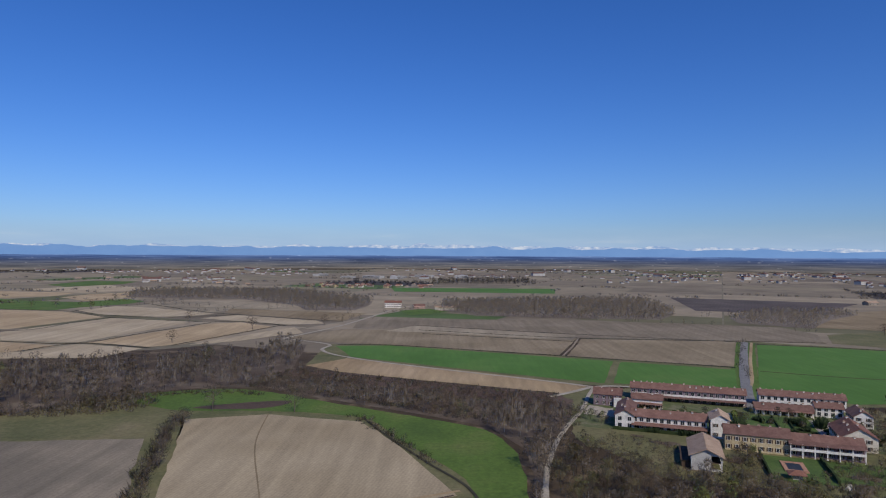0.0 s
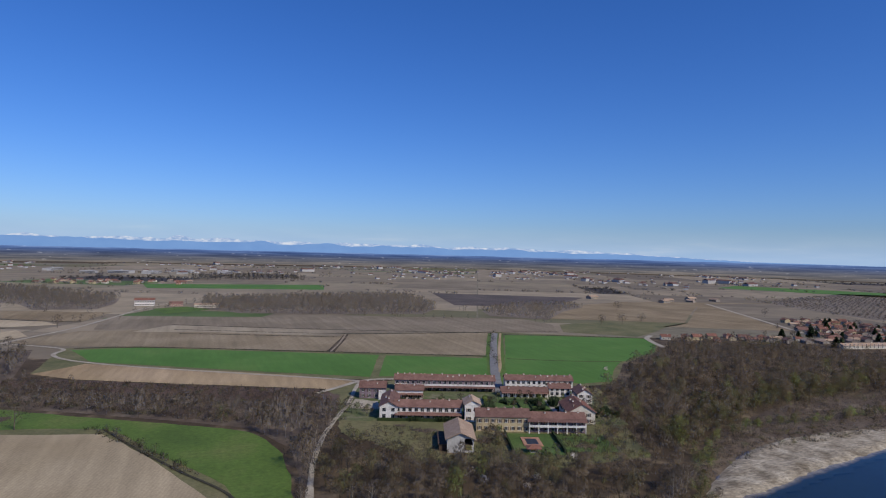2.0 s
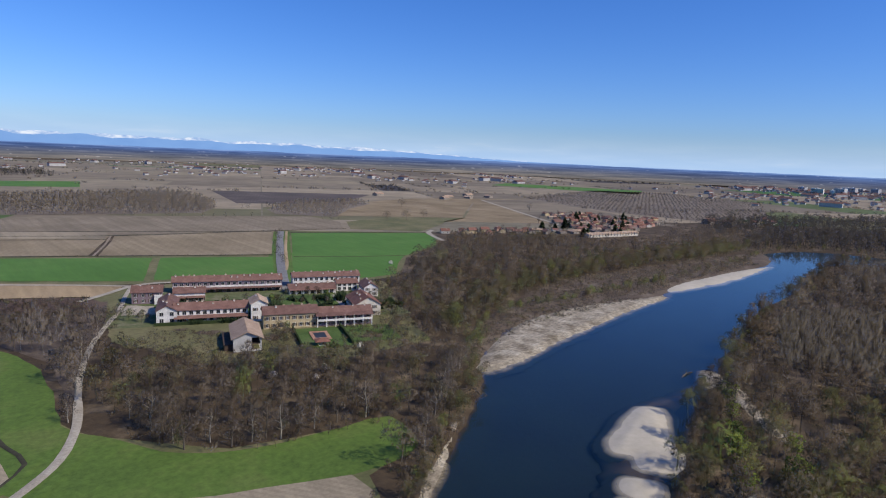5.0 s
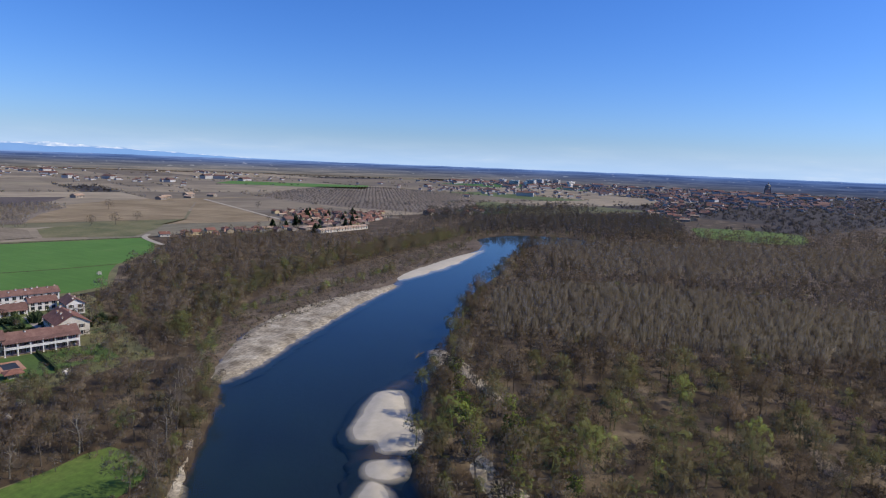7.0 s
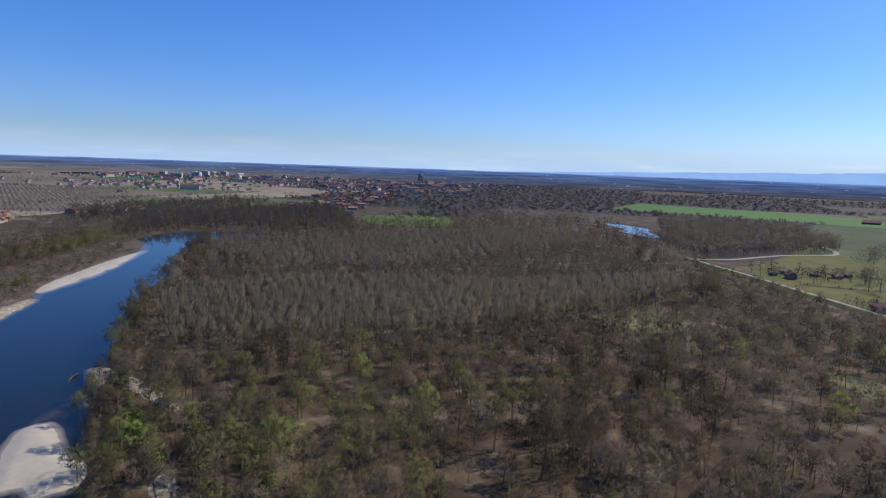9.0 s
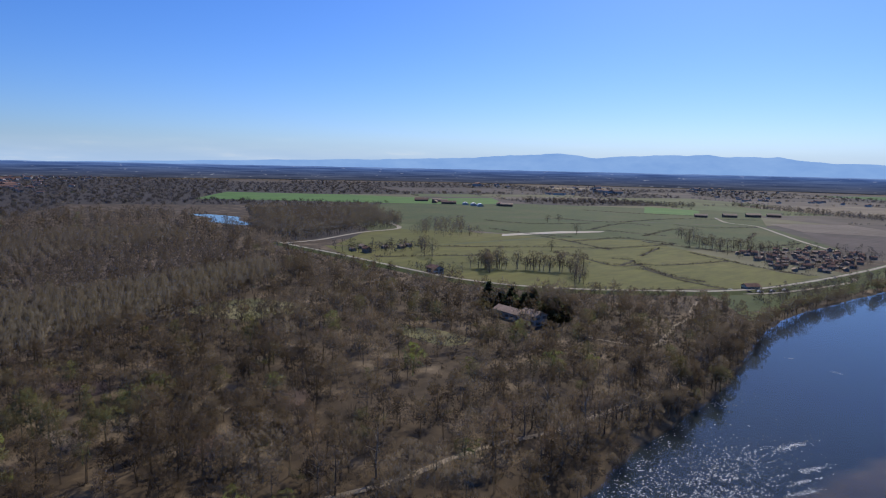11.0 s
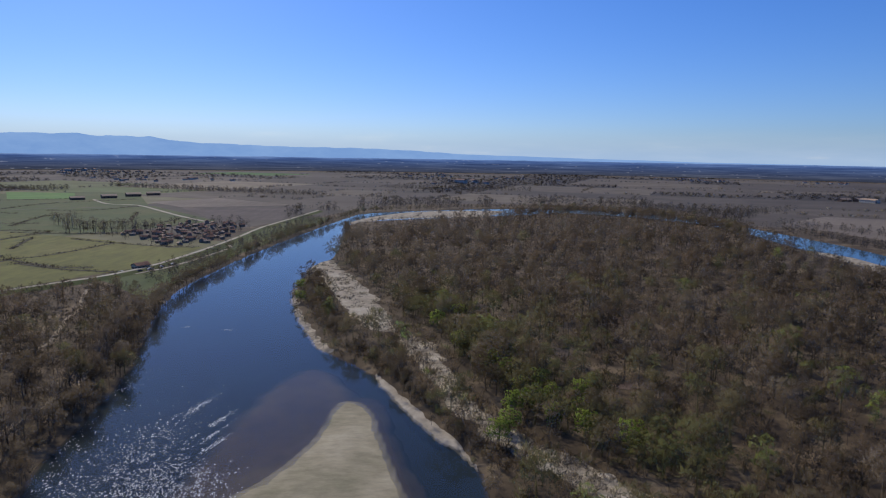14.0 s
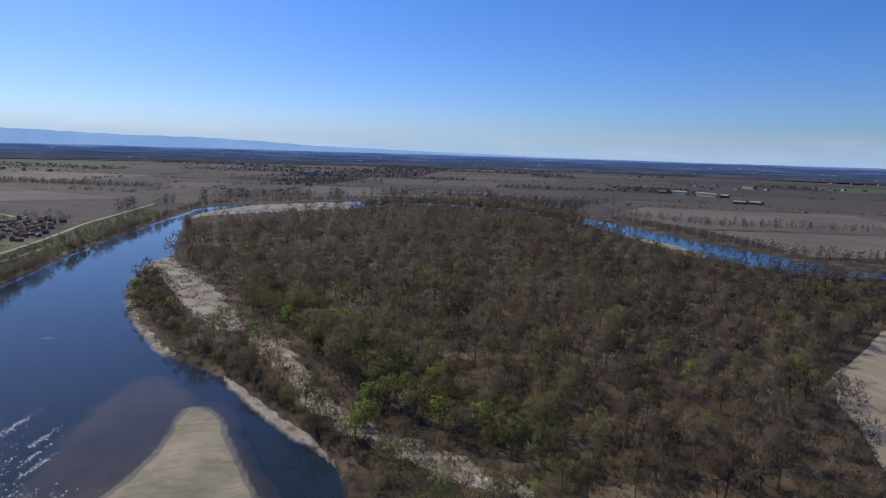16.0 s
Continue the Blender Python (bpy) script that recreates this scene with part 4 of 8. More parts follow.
ribbon("riverside_lane", [(196, -398), (176, -425), (166, -450), (158, -490), (152, -540), (162, -560)], 3.2, 0.42, TRACK, "pale lane between levee and river", "road", 6)

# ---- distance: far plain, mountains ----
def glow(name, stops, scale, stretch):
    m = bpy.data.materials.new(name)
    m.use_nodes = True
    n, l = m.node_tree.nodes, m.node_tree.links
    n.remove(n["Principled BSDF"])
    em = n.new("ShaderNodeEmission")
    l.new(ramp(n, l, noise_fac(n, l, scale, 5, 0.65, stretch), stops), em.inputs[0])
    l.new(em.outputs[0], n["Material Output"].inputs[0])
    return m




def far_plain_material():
    """The plain past the last fields, glowing: long thin bands of woods and fields with pale specks, and haze painted
    in, bluer towards the horizon.
    """
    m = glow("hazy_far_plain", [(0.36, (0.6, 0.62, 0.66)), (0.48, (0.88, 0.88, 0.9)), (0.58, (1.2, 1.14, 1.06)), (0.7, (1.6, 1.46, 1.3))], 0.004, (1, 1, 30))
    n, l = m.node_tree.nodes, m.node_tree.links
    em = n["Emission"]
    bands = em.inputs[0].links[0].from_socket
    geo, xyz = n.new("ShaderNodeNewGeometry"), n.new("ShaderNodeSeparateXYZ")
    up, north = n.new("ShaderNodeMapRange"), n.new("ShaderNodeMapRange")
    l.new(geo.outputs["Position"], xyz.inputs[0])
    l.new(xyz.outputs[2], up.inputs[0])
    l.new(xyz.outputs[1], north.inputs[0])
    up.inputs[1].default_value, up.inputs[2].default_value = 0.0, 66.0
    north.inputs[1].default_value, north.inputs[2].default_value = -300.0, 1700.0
    # haze painted by height: greyer at the foot, blue at the top
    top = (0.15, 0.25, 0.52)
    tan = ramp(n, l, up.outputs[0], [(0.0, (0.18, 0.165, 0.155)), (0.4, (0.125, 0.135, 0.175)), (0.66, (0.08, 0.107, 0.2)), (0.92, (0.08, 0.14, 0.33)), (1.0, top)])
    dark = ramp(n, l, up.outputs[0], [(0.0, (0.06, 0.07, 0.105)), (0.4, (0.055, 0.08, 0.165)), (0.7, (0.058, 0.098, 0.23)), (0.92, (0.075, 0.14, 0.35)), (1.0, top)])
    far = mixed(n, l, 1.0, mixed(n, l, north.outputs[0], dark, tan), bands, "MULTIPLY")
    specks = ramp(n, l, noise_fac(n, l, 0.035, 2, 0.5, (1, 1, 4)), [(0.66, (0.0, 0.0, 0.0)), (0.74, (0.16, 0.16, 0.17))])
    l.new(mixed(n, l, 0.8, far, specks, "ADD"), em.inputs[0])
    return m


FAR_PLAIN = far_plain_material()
# mountains glow by themselves, with blue air haze painted into their emission
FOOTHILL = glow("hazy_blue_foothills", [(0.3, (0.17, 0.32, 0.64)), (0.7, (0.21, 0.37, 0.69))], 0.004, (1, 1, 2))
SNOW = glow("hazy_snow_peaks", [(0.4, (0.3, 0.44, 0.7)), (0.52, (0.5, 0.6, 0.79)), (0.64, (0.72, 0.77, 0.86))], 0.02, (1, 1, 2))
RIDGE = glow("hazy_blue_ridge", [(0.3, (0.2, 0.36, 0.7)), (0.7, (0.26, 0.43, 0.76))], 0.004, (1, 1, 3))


def skyline(name, radius, yaws, ups, rough, seed, mat, foot, label, category, step=0.2):
    ys = np.arange(yaws[0], yaws[-1] + step, step)
    up = np.interp(ys, yaws, ups)
    wob = np.array([noise.fractal(Vector((y * 0.35, seed, 0)), 0.9, 2.1, 5) for y in ys])
    up = np.maximum(up * (1 + rough * wob), 0) - 0.25
    vs, fs = [], []
    for k, (y, u) in enumerate(zip(np.radians(ys), up)):
        x, yy = -math.sin(y) * radius, math.cos(y) * radius
        top = 80 + radius * math.tan(radians(u))
        vs += [(x, yy, foot), (x, yy, max(top, foot + 0.5)), (x * 1.006, yy * 1.006, foot)]
        if k:
            b = 3 * k
            fs += [(b - 3, b, b + 1, b - 2), (b - 2, b + 1, b + 2, b - 1)]
    structure(name, mesh_of(name, vs, fs, mat), label, category)


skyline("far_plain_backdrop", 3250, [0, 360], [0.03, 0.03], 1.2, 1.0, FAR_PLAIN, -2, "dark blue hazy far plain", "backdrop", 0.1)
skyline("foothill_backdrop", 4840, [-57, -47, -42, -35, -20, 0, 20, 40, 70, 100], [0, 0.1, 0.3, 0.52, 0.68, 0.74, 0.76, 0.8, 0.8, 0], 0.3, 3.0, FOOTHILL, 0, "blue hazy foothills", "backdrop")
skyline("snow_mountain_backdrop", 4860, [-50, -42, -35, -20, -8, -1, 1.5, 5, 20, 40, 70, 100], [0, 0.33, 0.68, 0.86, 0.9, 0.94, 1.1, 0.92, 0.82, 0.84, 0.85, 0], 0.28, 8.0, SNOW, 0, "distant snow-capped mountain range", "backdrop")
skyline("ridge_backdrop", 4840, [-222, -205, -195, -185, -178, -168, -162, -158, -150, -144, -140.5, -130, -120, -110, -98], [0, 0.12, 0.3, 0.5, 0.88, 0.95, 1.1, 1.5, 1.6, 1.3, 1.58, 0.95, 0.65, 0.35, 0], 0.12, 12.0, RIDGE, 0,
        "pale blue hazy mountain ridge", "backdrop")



def haze_bank():
    """Pale haze with thin white cloud, painted as a glowing ring round the whole horizon."""
    m = bpy.data.materials.new("horizon_haze_cloud")
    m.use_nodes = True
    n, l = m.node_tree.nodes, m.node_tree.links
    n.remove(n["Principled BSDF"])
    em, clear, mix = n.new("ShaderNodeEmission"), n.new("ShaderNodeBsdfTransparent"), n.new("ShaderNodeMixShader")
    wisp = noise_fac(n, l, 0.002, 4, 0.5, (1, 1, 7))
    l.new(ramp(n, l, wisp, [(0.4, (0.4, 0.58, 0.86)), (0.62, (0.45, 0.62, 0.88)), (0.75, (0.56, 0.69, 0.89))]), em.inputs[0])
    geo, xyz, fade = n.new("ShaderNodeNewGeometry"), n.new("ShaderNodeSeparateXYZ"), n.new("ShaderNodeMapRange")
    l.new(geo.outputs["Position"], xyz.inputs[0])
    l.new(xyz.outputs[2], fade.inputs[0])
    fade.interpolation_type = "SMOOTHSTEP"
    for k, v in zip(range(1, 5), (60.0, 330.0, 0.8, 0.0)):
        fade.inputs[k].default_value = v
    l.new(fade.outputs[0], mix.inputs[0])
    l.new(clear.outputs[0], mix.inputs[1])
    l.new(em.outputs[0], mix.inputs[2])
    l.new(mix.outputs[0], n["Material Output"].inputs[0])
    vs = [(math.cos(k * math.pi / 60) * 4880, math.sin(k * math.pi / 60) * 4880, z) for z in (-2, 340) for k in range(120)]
    structure("cloud_backdrop", mesh_of("cloud_backdrop", vs, [(k, (k + 1) % 120, 120 + (k + 1) % 120, 120 + k) for k in range(120)], m), "pale haze and thin cloud painted low over the horizon", "backdrop")


haze_bank()

# ---- vegetation ----
rng = np.random.default_rng(7)


def tube(path, radii, sides):
    """A tapered tube round a bent path, closed at its tip."""
    path = np.asarray(path, float)
    vs, ts = [], []
    for k, (p, r) in enumerate(zip(path, radii)):
        d = path[min(k + 1, len(path) - 1)] - path[max(k - 1, 0)]
        d /= np.linalg.norm(d) + 1e-9
        u = np.cross(d, (0.3, 0.9, 0.2))
        u /= np.linalg.norm(u) + 1e-9
        w = np.cross(d, u)
        for j in range(sides):
            t = 2 * math.pi * j / sides
            vs.append(p + (u * math.cos(t) + w * math.sin(t)) * r)
        if k:
            b, a = k * sides, (k - 1) * sides
            for j in range(sides):
                j2 = (j + 1) % sides
                ts += [(a + j, a + j2, b + j2), (a + j, b + j2, b + j)]
    return np.array(vs), np.array(ts)


def soft(v, t, centre, seed=0, lift=0.45, jitter=0.07):
    """Normals that swell outward from the crown's middle, and faces turned to match."""
    d = v - np.asarray(centre, float)
    d /= np.linalg.norm(d, axis=1)[:, None] + 1e-9
    r = np.random.default_rng(seed)
    n = d + np.array([0, 0, lift])
    n += np.repeat(r.normal(size=(len(v) // 3 + 1, 3)), 3, 0)[:len(v)] * jitter
    n /= np.linalg.norm(n, axis=1)[:, None] + 1e-9
    f = np.cross(v[t[:, 1]] - v[t[:, 0]], v[t[:, 2]] - v[t[:, 0]])
    back = np.einsum("ij,ij->i", f, n[t].mean(1)) < 0
    t = t.copy()
    t[back] = t[back][:, ::-1]
    return v, t, n


def whole(tree, height, seed=0):
    """One template from trunk and crown, with soft normals."""
    (wv, wt), (cv, ct) = tree
    cv, ct, cn = soft(cv, ct, (0, 0, height * 0.5), seed)
    wn = wv * np.array([1, 1, 0]) + np.array([0, 0, 0.02])
    wn /= np.linalg.norm(wn, axis=1)[:, None] + 1e-9
    return np.vstack([wv, cv]), np.vstack([wt, ct + len(wv)]), np.vstack([wn, cn])


def joined(pieces):
    vs, ts, n = [], [], 0
    for v, t in pieces:
        vs.append(v)
        ts.append(t + n)
        n += len(v)
    return np.vstack(vs), np.vstack(ts)


def blades(roots, dirs, lengths, widths, r):
    """Thin tapering twigs: one triangle each."""
    n = len(roots)
    side = np.cross(dirs, r.normal(size=(n, 3)))
    side /= np.linalg.norm(side, axis=1)[:, None] + 1e-9
    w = (side.T * widths / 2).T
    v = np.stack([roots - w, roots + w, roots + (dirs.T * lengths).T], 1).reshape(-1, 3)
    return v, np.arange(3 * n).reshape(n, 3)


def tree_arrays(seed, height, spread, limbs, twigs, twig_width, sides=5, low=0.3, leafy=False):
    """Trunk and limbs, and a rounded crown of twigs gathered in lobes. Returns two (points, triangles) pairs."""
    r = np.random.default_rng(seed)
    bend = r.normal(size=(4, 2)) * height * 0.022
    zs = np.array([0, 0.3, 0.6, 0.86]) * height
    spine = np.column_stack([np.cumsum(bend, 0) - bend[0], zs])
    base = height * 0.011 + 0.06
    wood, lobes = [tube(spine, np.array([1.4, 1.0, 0.6, 0.15]) * base, sides)], []
    for k in range(limbs):
        s = low + 0.14 + (0.84 - low - 0.14) * (k + 0.6 * r.random()) / limbs
        z = s * height
        wide = math.sqrt(max(0.12, 1 - ((s - 0.56) / 0.5) ** 2))
        t = k * 2.4 + r.random() * 0.9
        out = spread * wide * (0.5 + 0.22 * r.random())
        mid = np.array([np.interp(z, zs, spine[:, 0]), np.interp(z, zs, spine[:, 1]), 0.0])
        e = mid + np.array([math.cos(t) * out, math.sin(t) * out, z])
        p = mid + np.array([0, 0, max(0.2 * height, z - out * 0.75)])
        if sides > 4:
            wood.append(tube([p, p * 0.45 + e * 0.55 + (0, 0, 0.06 * out), e], np.array([0.5, 0.32, 0.1]) * base, 3))
        elif sides > 3:
            wood.append(blades(p[None], (e - p)[None], np.ones(1), np.full(1, base * 1.1), r))
        lobes.append((*e, spread * (0.36 + 0.12 * r.random()) * (0.75 + 0.25 * wide)))
    lobes.append((spine[3, 0], spine[3, 1], height * 0.83, spread * 0.36))
    lobes = np.array(lobes)
    share = lobes[:, 3] ** 2
    pick = r.choice(len(lobes), twigs, p=share / share.sum())
    u = r.normal(size=(twigs, 3)) + np.array([0, 0, 0.35])
    u /= np.linalg.norm(u, axis=1)[:, None]
    roots = lobes[pick, :3] + u * (lobes[pick, 3] * (0.45 + 0.55 * np.sqrt(r.random(twigs))))[:, None] * np.array([1, 1, 0.85])
    ways = u * 0.6 + r.normal(size=(twigs, 3)) * 0.32 + np.array([0, 0, 0.5])
    ways /= np.linalg.norm(ways, axis=1)[:, None]
    if sides == 3:
        lens, wid = height * (0.08 + 0.08 * r.random(twigs)), twig_width * (0.6 + 0.8 * r.random(twigs))
    elif leafy:
        lens, wid = height * (0.03 + 0.05 * r.random(twigs)), twig_width * (0.7 + 0.9 * r.random(twigs))
    else:
        lens, wid = height * (0.045 + 0.06 * r.random(twigs)), twig_width * (0.6 + 0.8 * r.random(twigs))
    return joined(wood), blades(roots, ways, lens, wid, r)


def bush_arrays(seed, height, spread, twigs, width):
    r = np.random.default_rng(seed)
    t, d = r.random(twigs) * 2 * math.pi, r.random(twigs) ** 0.6 * spread
    roots = np.column_stack([np.cos(t) * d, np.sin(t) * d, r.random(twigs) * height * 0.45 - 0.1])
    ways = np.column_stack([np.cos(t) * 0.5, np.sin(t) * 0.5, np.ones(twigs)]) + r.normal(size=(twigs, 3)) * 0.35
    ways /= np.linalg.norm(ways, axis=1)[:, None]
    return blades(roots, ways, height * (0.35 + 0.4 * r.random(twigs)), width * (0.6 + 0.8 * r.random(twigs)), r)


NEAR_T = [whole(tree_arrays(100 + k, 10.5 + 1.6 * (k % 3), (4.4, 3.2, 4.9, 3.6)[k % 4], 7, 400, 0.56, 4, 0.26), 11, k) for k in range(8)]
MID_T = [whole(tree_arrays(200 + k, 10.5 + 1.6 * (k % 3), (4.6, 3.4, 5.1)[k % 3], 6, 118, 1.0, 3, 0.22), 11, k) for k in range(7)]
FAR_T = [whole(tree_arrays(300 + k, 11.5 + 1.5 * (k % 3), 4.4, 5, 34, 1.9, 3, 0.06), 12, k) for k in range(6)]
SPECK_T = [soft(*bush_arrays(400 + k, 9.5, 4.4, 14, 3.0), (0, 0, 3)) for k in range(6)]
UPRIGHT_T = []
for k in range(7):
    r = np.random.default_rng(250 + k)
    n = 84
    f = r.random(n)
    a, d = r.random(n) * 6.28, 2.7 * np.sqrt(r.random(n)) * (1.1 - 0.5 * f)
    roots = np.column_stack([np.cos(a) * d, np.sin(a) * d, 3.2 + 6.6 * f])
    ways = np.column_stack([np.cos(a) * 0.18, np.sin(a) * 0.18, np.ones(n)]) + r.normal(size=(n, 3)) * 0.1
    crown = blades(roots, ways / np.linalg.norm(ways, axis=1)[:, None], 1.3 + 1.3 * r.random(n), 0.65 + 0.6 * r.random(n), r)
    UPRIGHT_T.append(whole((tube([(0, 0, 0), (0.1, 0, 5), (0, 0.1, 10)], [0.2, 0.14, 0.04], 3), crown), 9, k))
UPFAR_T = []
for k in range(6):
    r = np.random.default_rng(270 + k)
    f, a = r.random(38), r.random(38) * 6.28
    d = 3.0 * np.sqrt(r.random(38)) * (1.15 - 0.75 * f * f)
    ways = np.column_stack([np.cos(a) * 0.4, np.sin(a) * 0.4, np.ones(38)]) + r.normal(size=(38, 3)) * 0.25
    crown = blades(np.column_stack([np.cos(a) * d, np.sin(a) * d, 2.0 + 8 * f]), ways / np.linalg.norm(ways, axis=1)[:, None], 1.5 + 1.2 * r.random(38), 1.3 + 0.9 * r.random(38), r)
    UPFAR_T.append(whole((tube([(0, 0, 0), (0, 0.1, 11)], [0.25, 0.06], 3), crown), 10, k))
BUSH_T = [soft(*bush_arrays(500 + k, 3.2, 2.0, 20, 0.75), (0, 0, 0.4)) for k in range(5)]
LEAF_T = [whole(tree_arrays(560 + k, 8.5 + k, 3.9, 8, 180, 1.25, 4, 0.12, True), 8, k) for k in range(4)]
REED_T = [soft(*bush_arrays(540 + k, 2.6, 2.6, 9, 0.9), (0, 0, 0)) for k in range(4)]


def plant(name, templates, xy, sizes, tints, mat, label, category="trees", z=0.0):
    """Many plants as one mesh: each a turned and scaled copy of a template."""
    vs, ts, cs, ns, n = [], [], [], [], 0
    turn = rng.random(len(xy)) * 2 * math.pi
    which = rng.integers(0, len(templates), len(xy))
    zs = np.broadcast_to(z, (len(xy),))
    for k, (v, t, nv) in enumerate(templates):
        sel = np.where(which == k)[0]
        if not len(sel):
            continue
        c, s = np.cos(turn[sel])[:, None], np.sin(turn[sel])[:, None]
        sz = np.asarray(sizes)[sel][:, None]
        fat = sz * (0.85 + 0.3 * rng.random(len(sel)))[:, None]
        x = (v[:, 0] * c - v[:, 1] * s) * fat + xy[sel, 0][:, None]
        y = (v[:, 0] * s + v[:, 1] * c) * fat + xy[sel, 1][:, None]
        h = v[:, 2] * sz + zs[sel][:, None]
        vs.append(np.stack([x, y, h], -1).reshape(-1, 3))
        ts.append((t[None] + (np.arange(len(sel)) * len(v))[:, None, None]).reshape(-1, 3) + n)
        cs.append(np.repeat(np.asarray(tints)[sel], len(v)))
        ns.append(np.stack([nv[:, 0] * c - nv[:, 1] * s, nv[:, 0] * s + nv[:, 1] * c, np.broadcast_to(nv[:, 2], c.shape[:1] + nv.shape[:1])], -1).reshape(-1, 3))
        n += len(sel) * len(v)
    if vs:
        tagged(new(name, tri_mesh(name, np.vstack(vs), np.vstack(ts), mat, np.concatenate(cs), np.vstack(ns))), label, category, kind="stuff")


def scatter(poly, spacing, gaps=0.0, gap_size=40.0, seed=0.0):
    """Jittered places inside an outline, thinned by clearings."""
    p = np.asarray(poly, float)
    lo, hi = p.min(0), p.max(0)
    gx, gy = np.meshgrid(np.arange(lo[0], hi[0], spacing), np.arange(lo[1], hi[1], spacing))
    x = gx.ravel() + (rng.random(gx.size) - 0.5) * spacing * 0.95
    y = gy.ravel() + (rng.random(gx.size) - 0.5) * spacing * 0.95
    ok = inside(p, x, y)
    x, y = x[ok], y[ok]
    if gaps and len(x):
        ok = wavy(x, y, gap_size, seed) + 0.5 * wavy(x, y, gap_size * 0.35, seed + 5) > gaps - 0.5
        x, y = x[ok], y[ok]
    return np.stack([x, y], 1)


TRACKS = [curve_through(p, 8) for p in (
    [(-40, 104), (-7, 139), (14, 160.5), (24, 173.5), (31, 192), (36, 216)], [(128, -60), (122, -86), (121, -124), (115.5, -173), (114, -216), (118, -232)],
    [(177, -244), (150, -258), (164, -304), (196, -396)], LEVEE,
    [(234, 110), (216, 88), (194, 62)], [(146, 60), (134, 42)], [(91, 376), (43, 405.5), (-33, 450.5), (-99, 515)])]
NARROW = curve_through([(36, 216), (40, 236), (58, 290), (72, 322), (91, 376)], 8)
STONY = [[(68, -436), (58, -482), (44, -440), (29, -394), (14, -345), (5, -300), (2, -277), (12, -274), (26, -284), (39, -328), (54, -385)],
         [(6, -296), (-4, -292), (-10, -268), (-16, -240), (-19, -212), (-27, -184), (-38, -164), (-50, -148), (-60, -128), (-48, -124), (-38, -146), (-24, -164), (-10, -190), (-5, -214), (2, -245), (6, -270)],
         [(157, 163), (182, 161), (212, 169), (262, 181), (349, 201), (300, 207), (262, 208), (222, 207), (190, 190), (167, 179)]]
NO_TREES = [(306, 396, 15), (288, 380, 9), (206, -240, 10), (226, -242, 12), (214, -232, 7), (-4, -281, 9)]
HOUSING = [(60, 262), (78, 250), (104, 222), (128, 205), (170, 205), (190, 250), (225, 322), (170, 345), (120, 375), (70, 370), (58, 320)]


def clear_of(xy, margin=3.2, shore=1.0):
    x, y = xy[:, 0], xy[:, 1]
    ok = np.ones(len(xy), bool)
    for k, t in enumerate(TRACKS):
        ok &= line_distance(t, x, y) > margin * (1.5 if k == 1 else 1.0)
    ok &= (line_distance(LEVEE, x, y) > 9) & (line_distance(NARROW, x, y) > 1.8)
    for p in STONY:
        ok &= signed(p, x, y) < -margin * 0.5
    for cx, cy, r in NO_TREES:
        ok &= np.hypot(x - cx, y - cy) > r
    for water in (RIVER, ARM, OLD_ARM):
        ok &= signed(water, x, y) < -shore
    ok &= ~inside(HOUSING, x, y)
    for p in GLADES:
        ok &= ~inside(p, x, y)
    ok &= signed(RIVERSIDE, x, y) < -5
    return xy[ok]


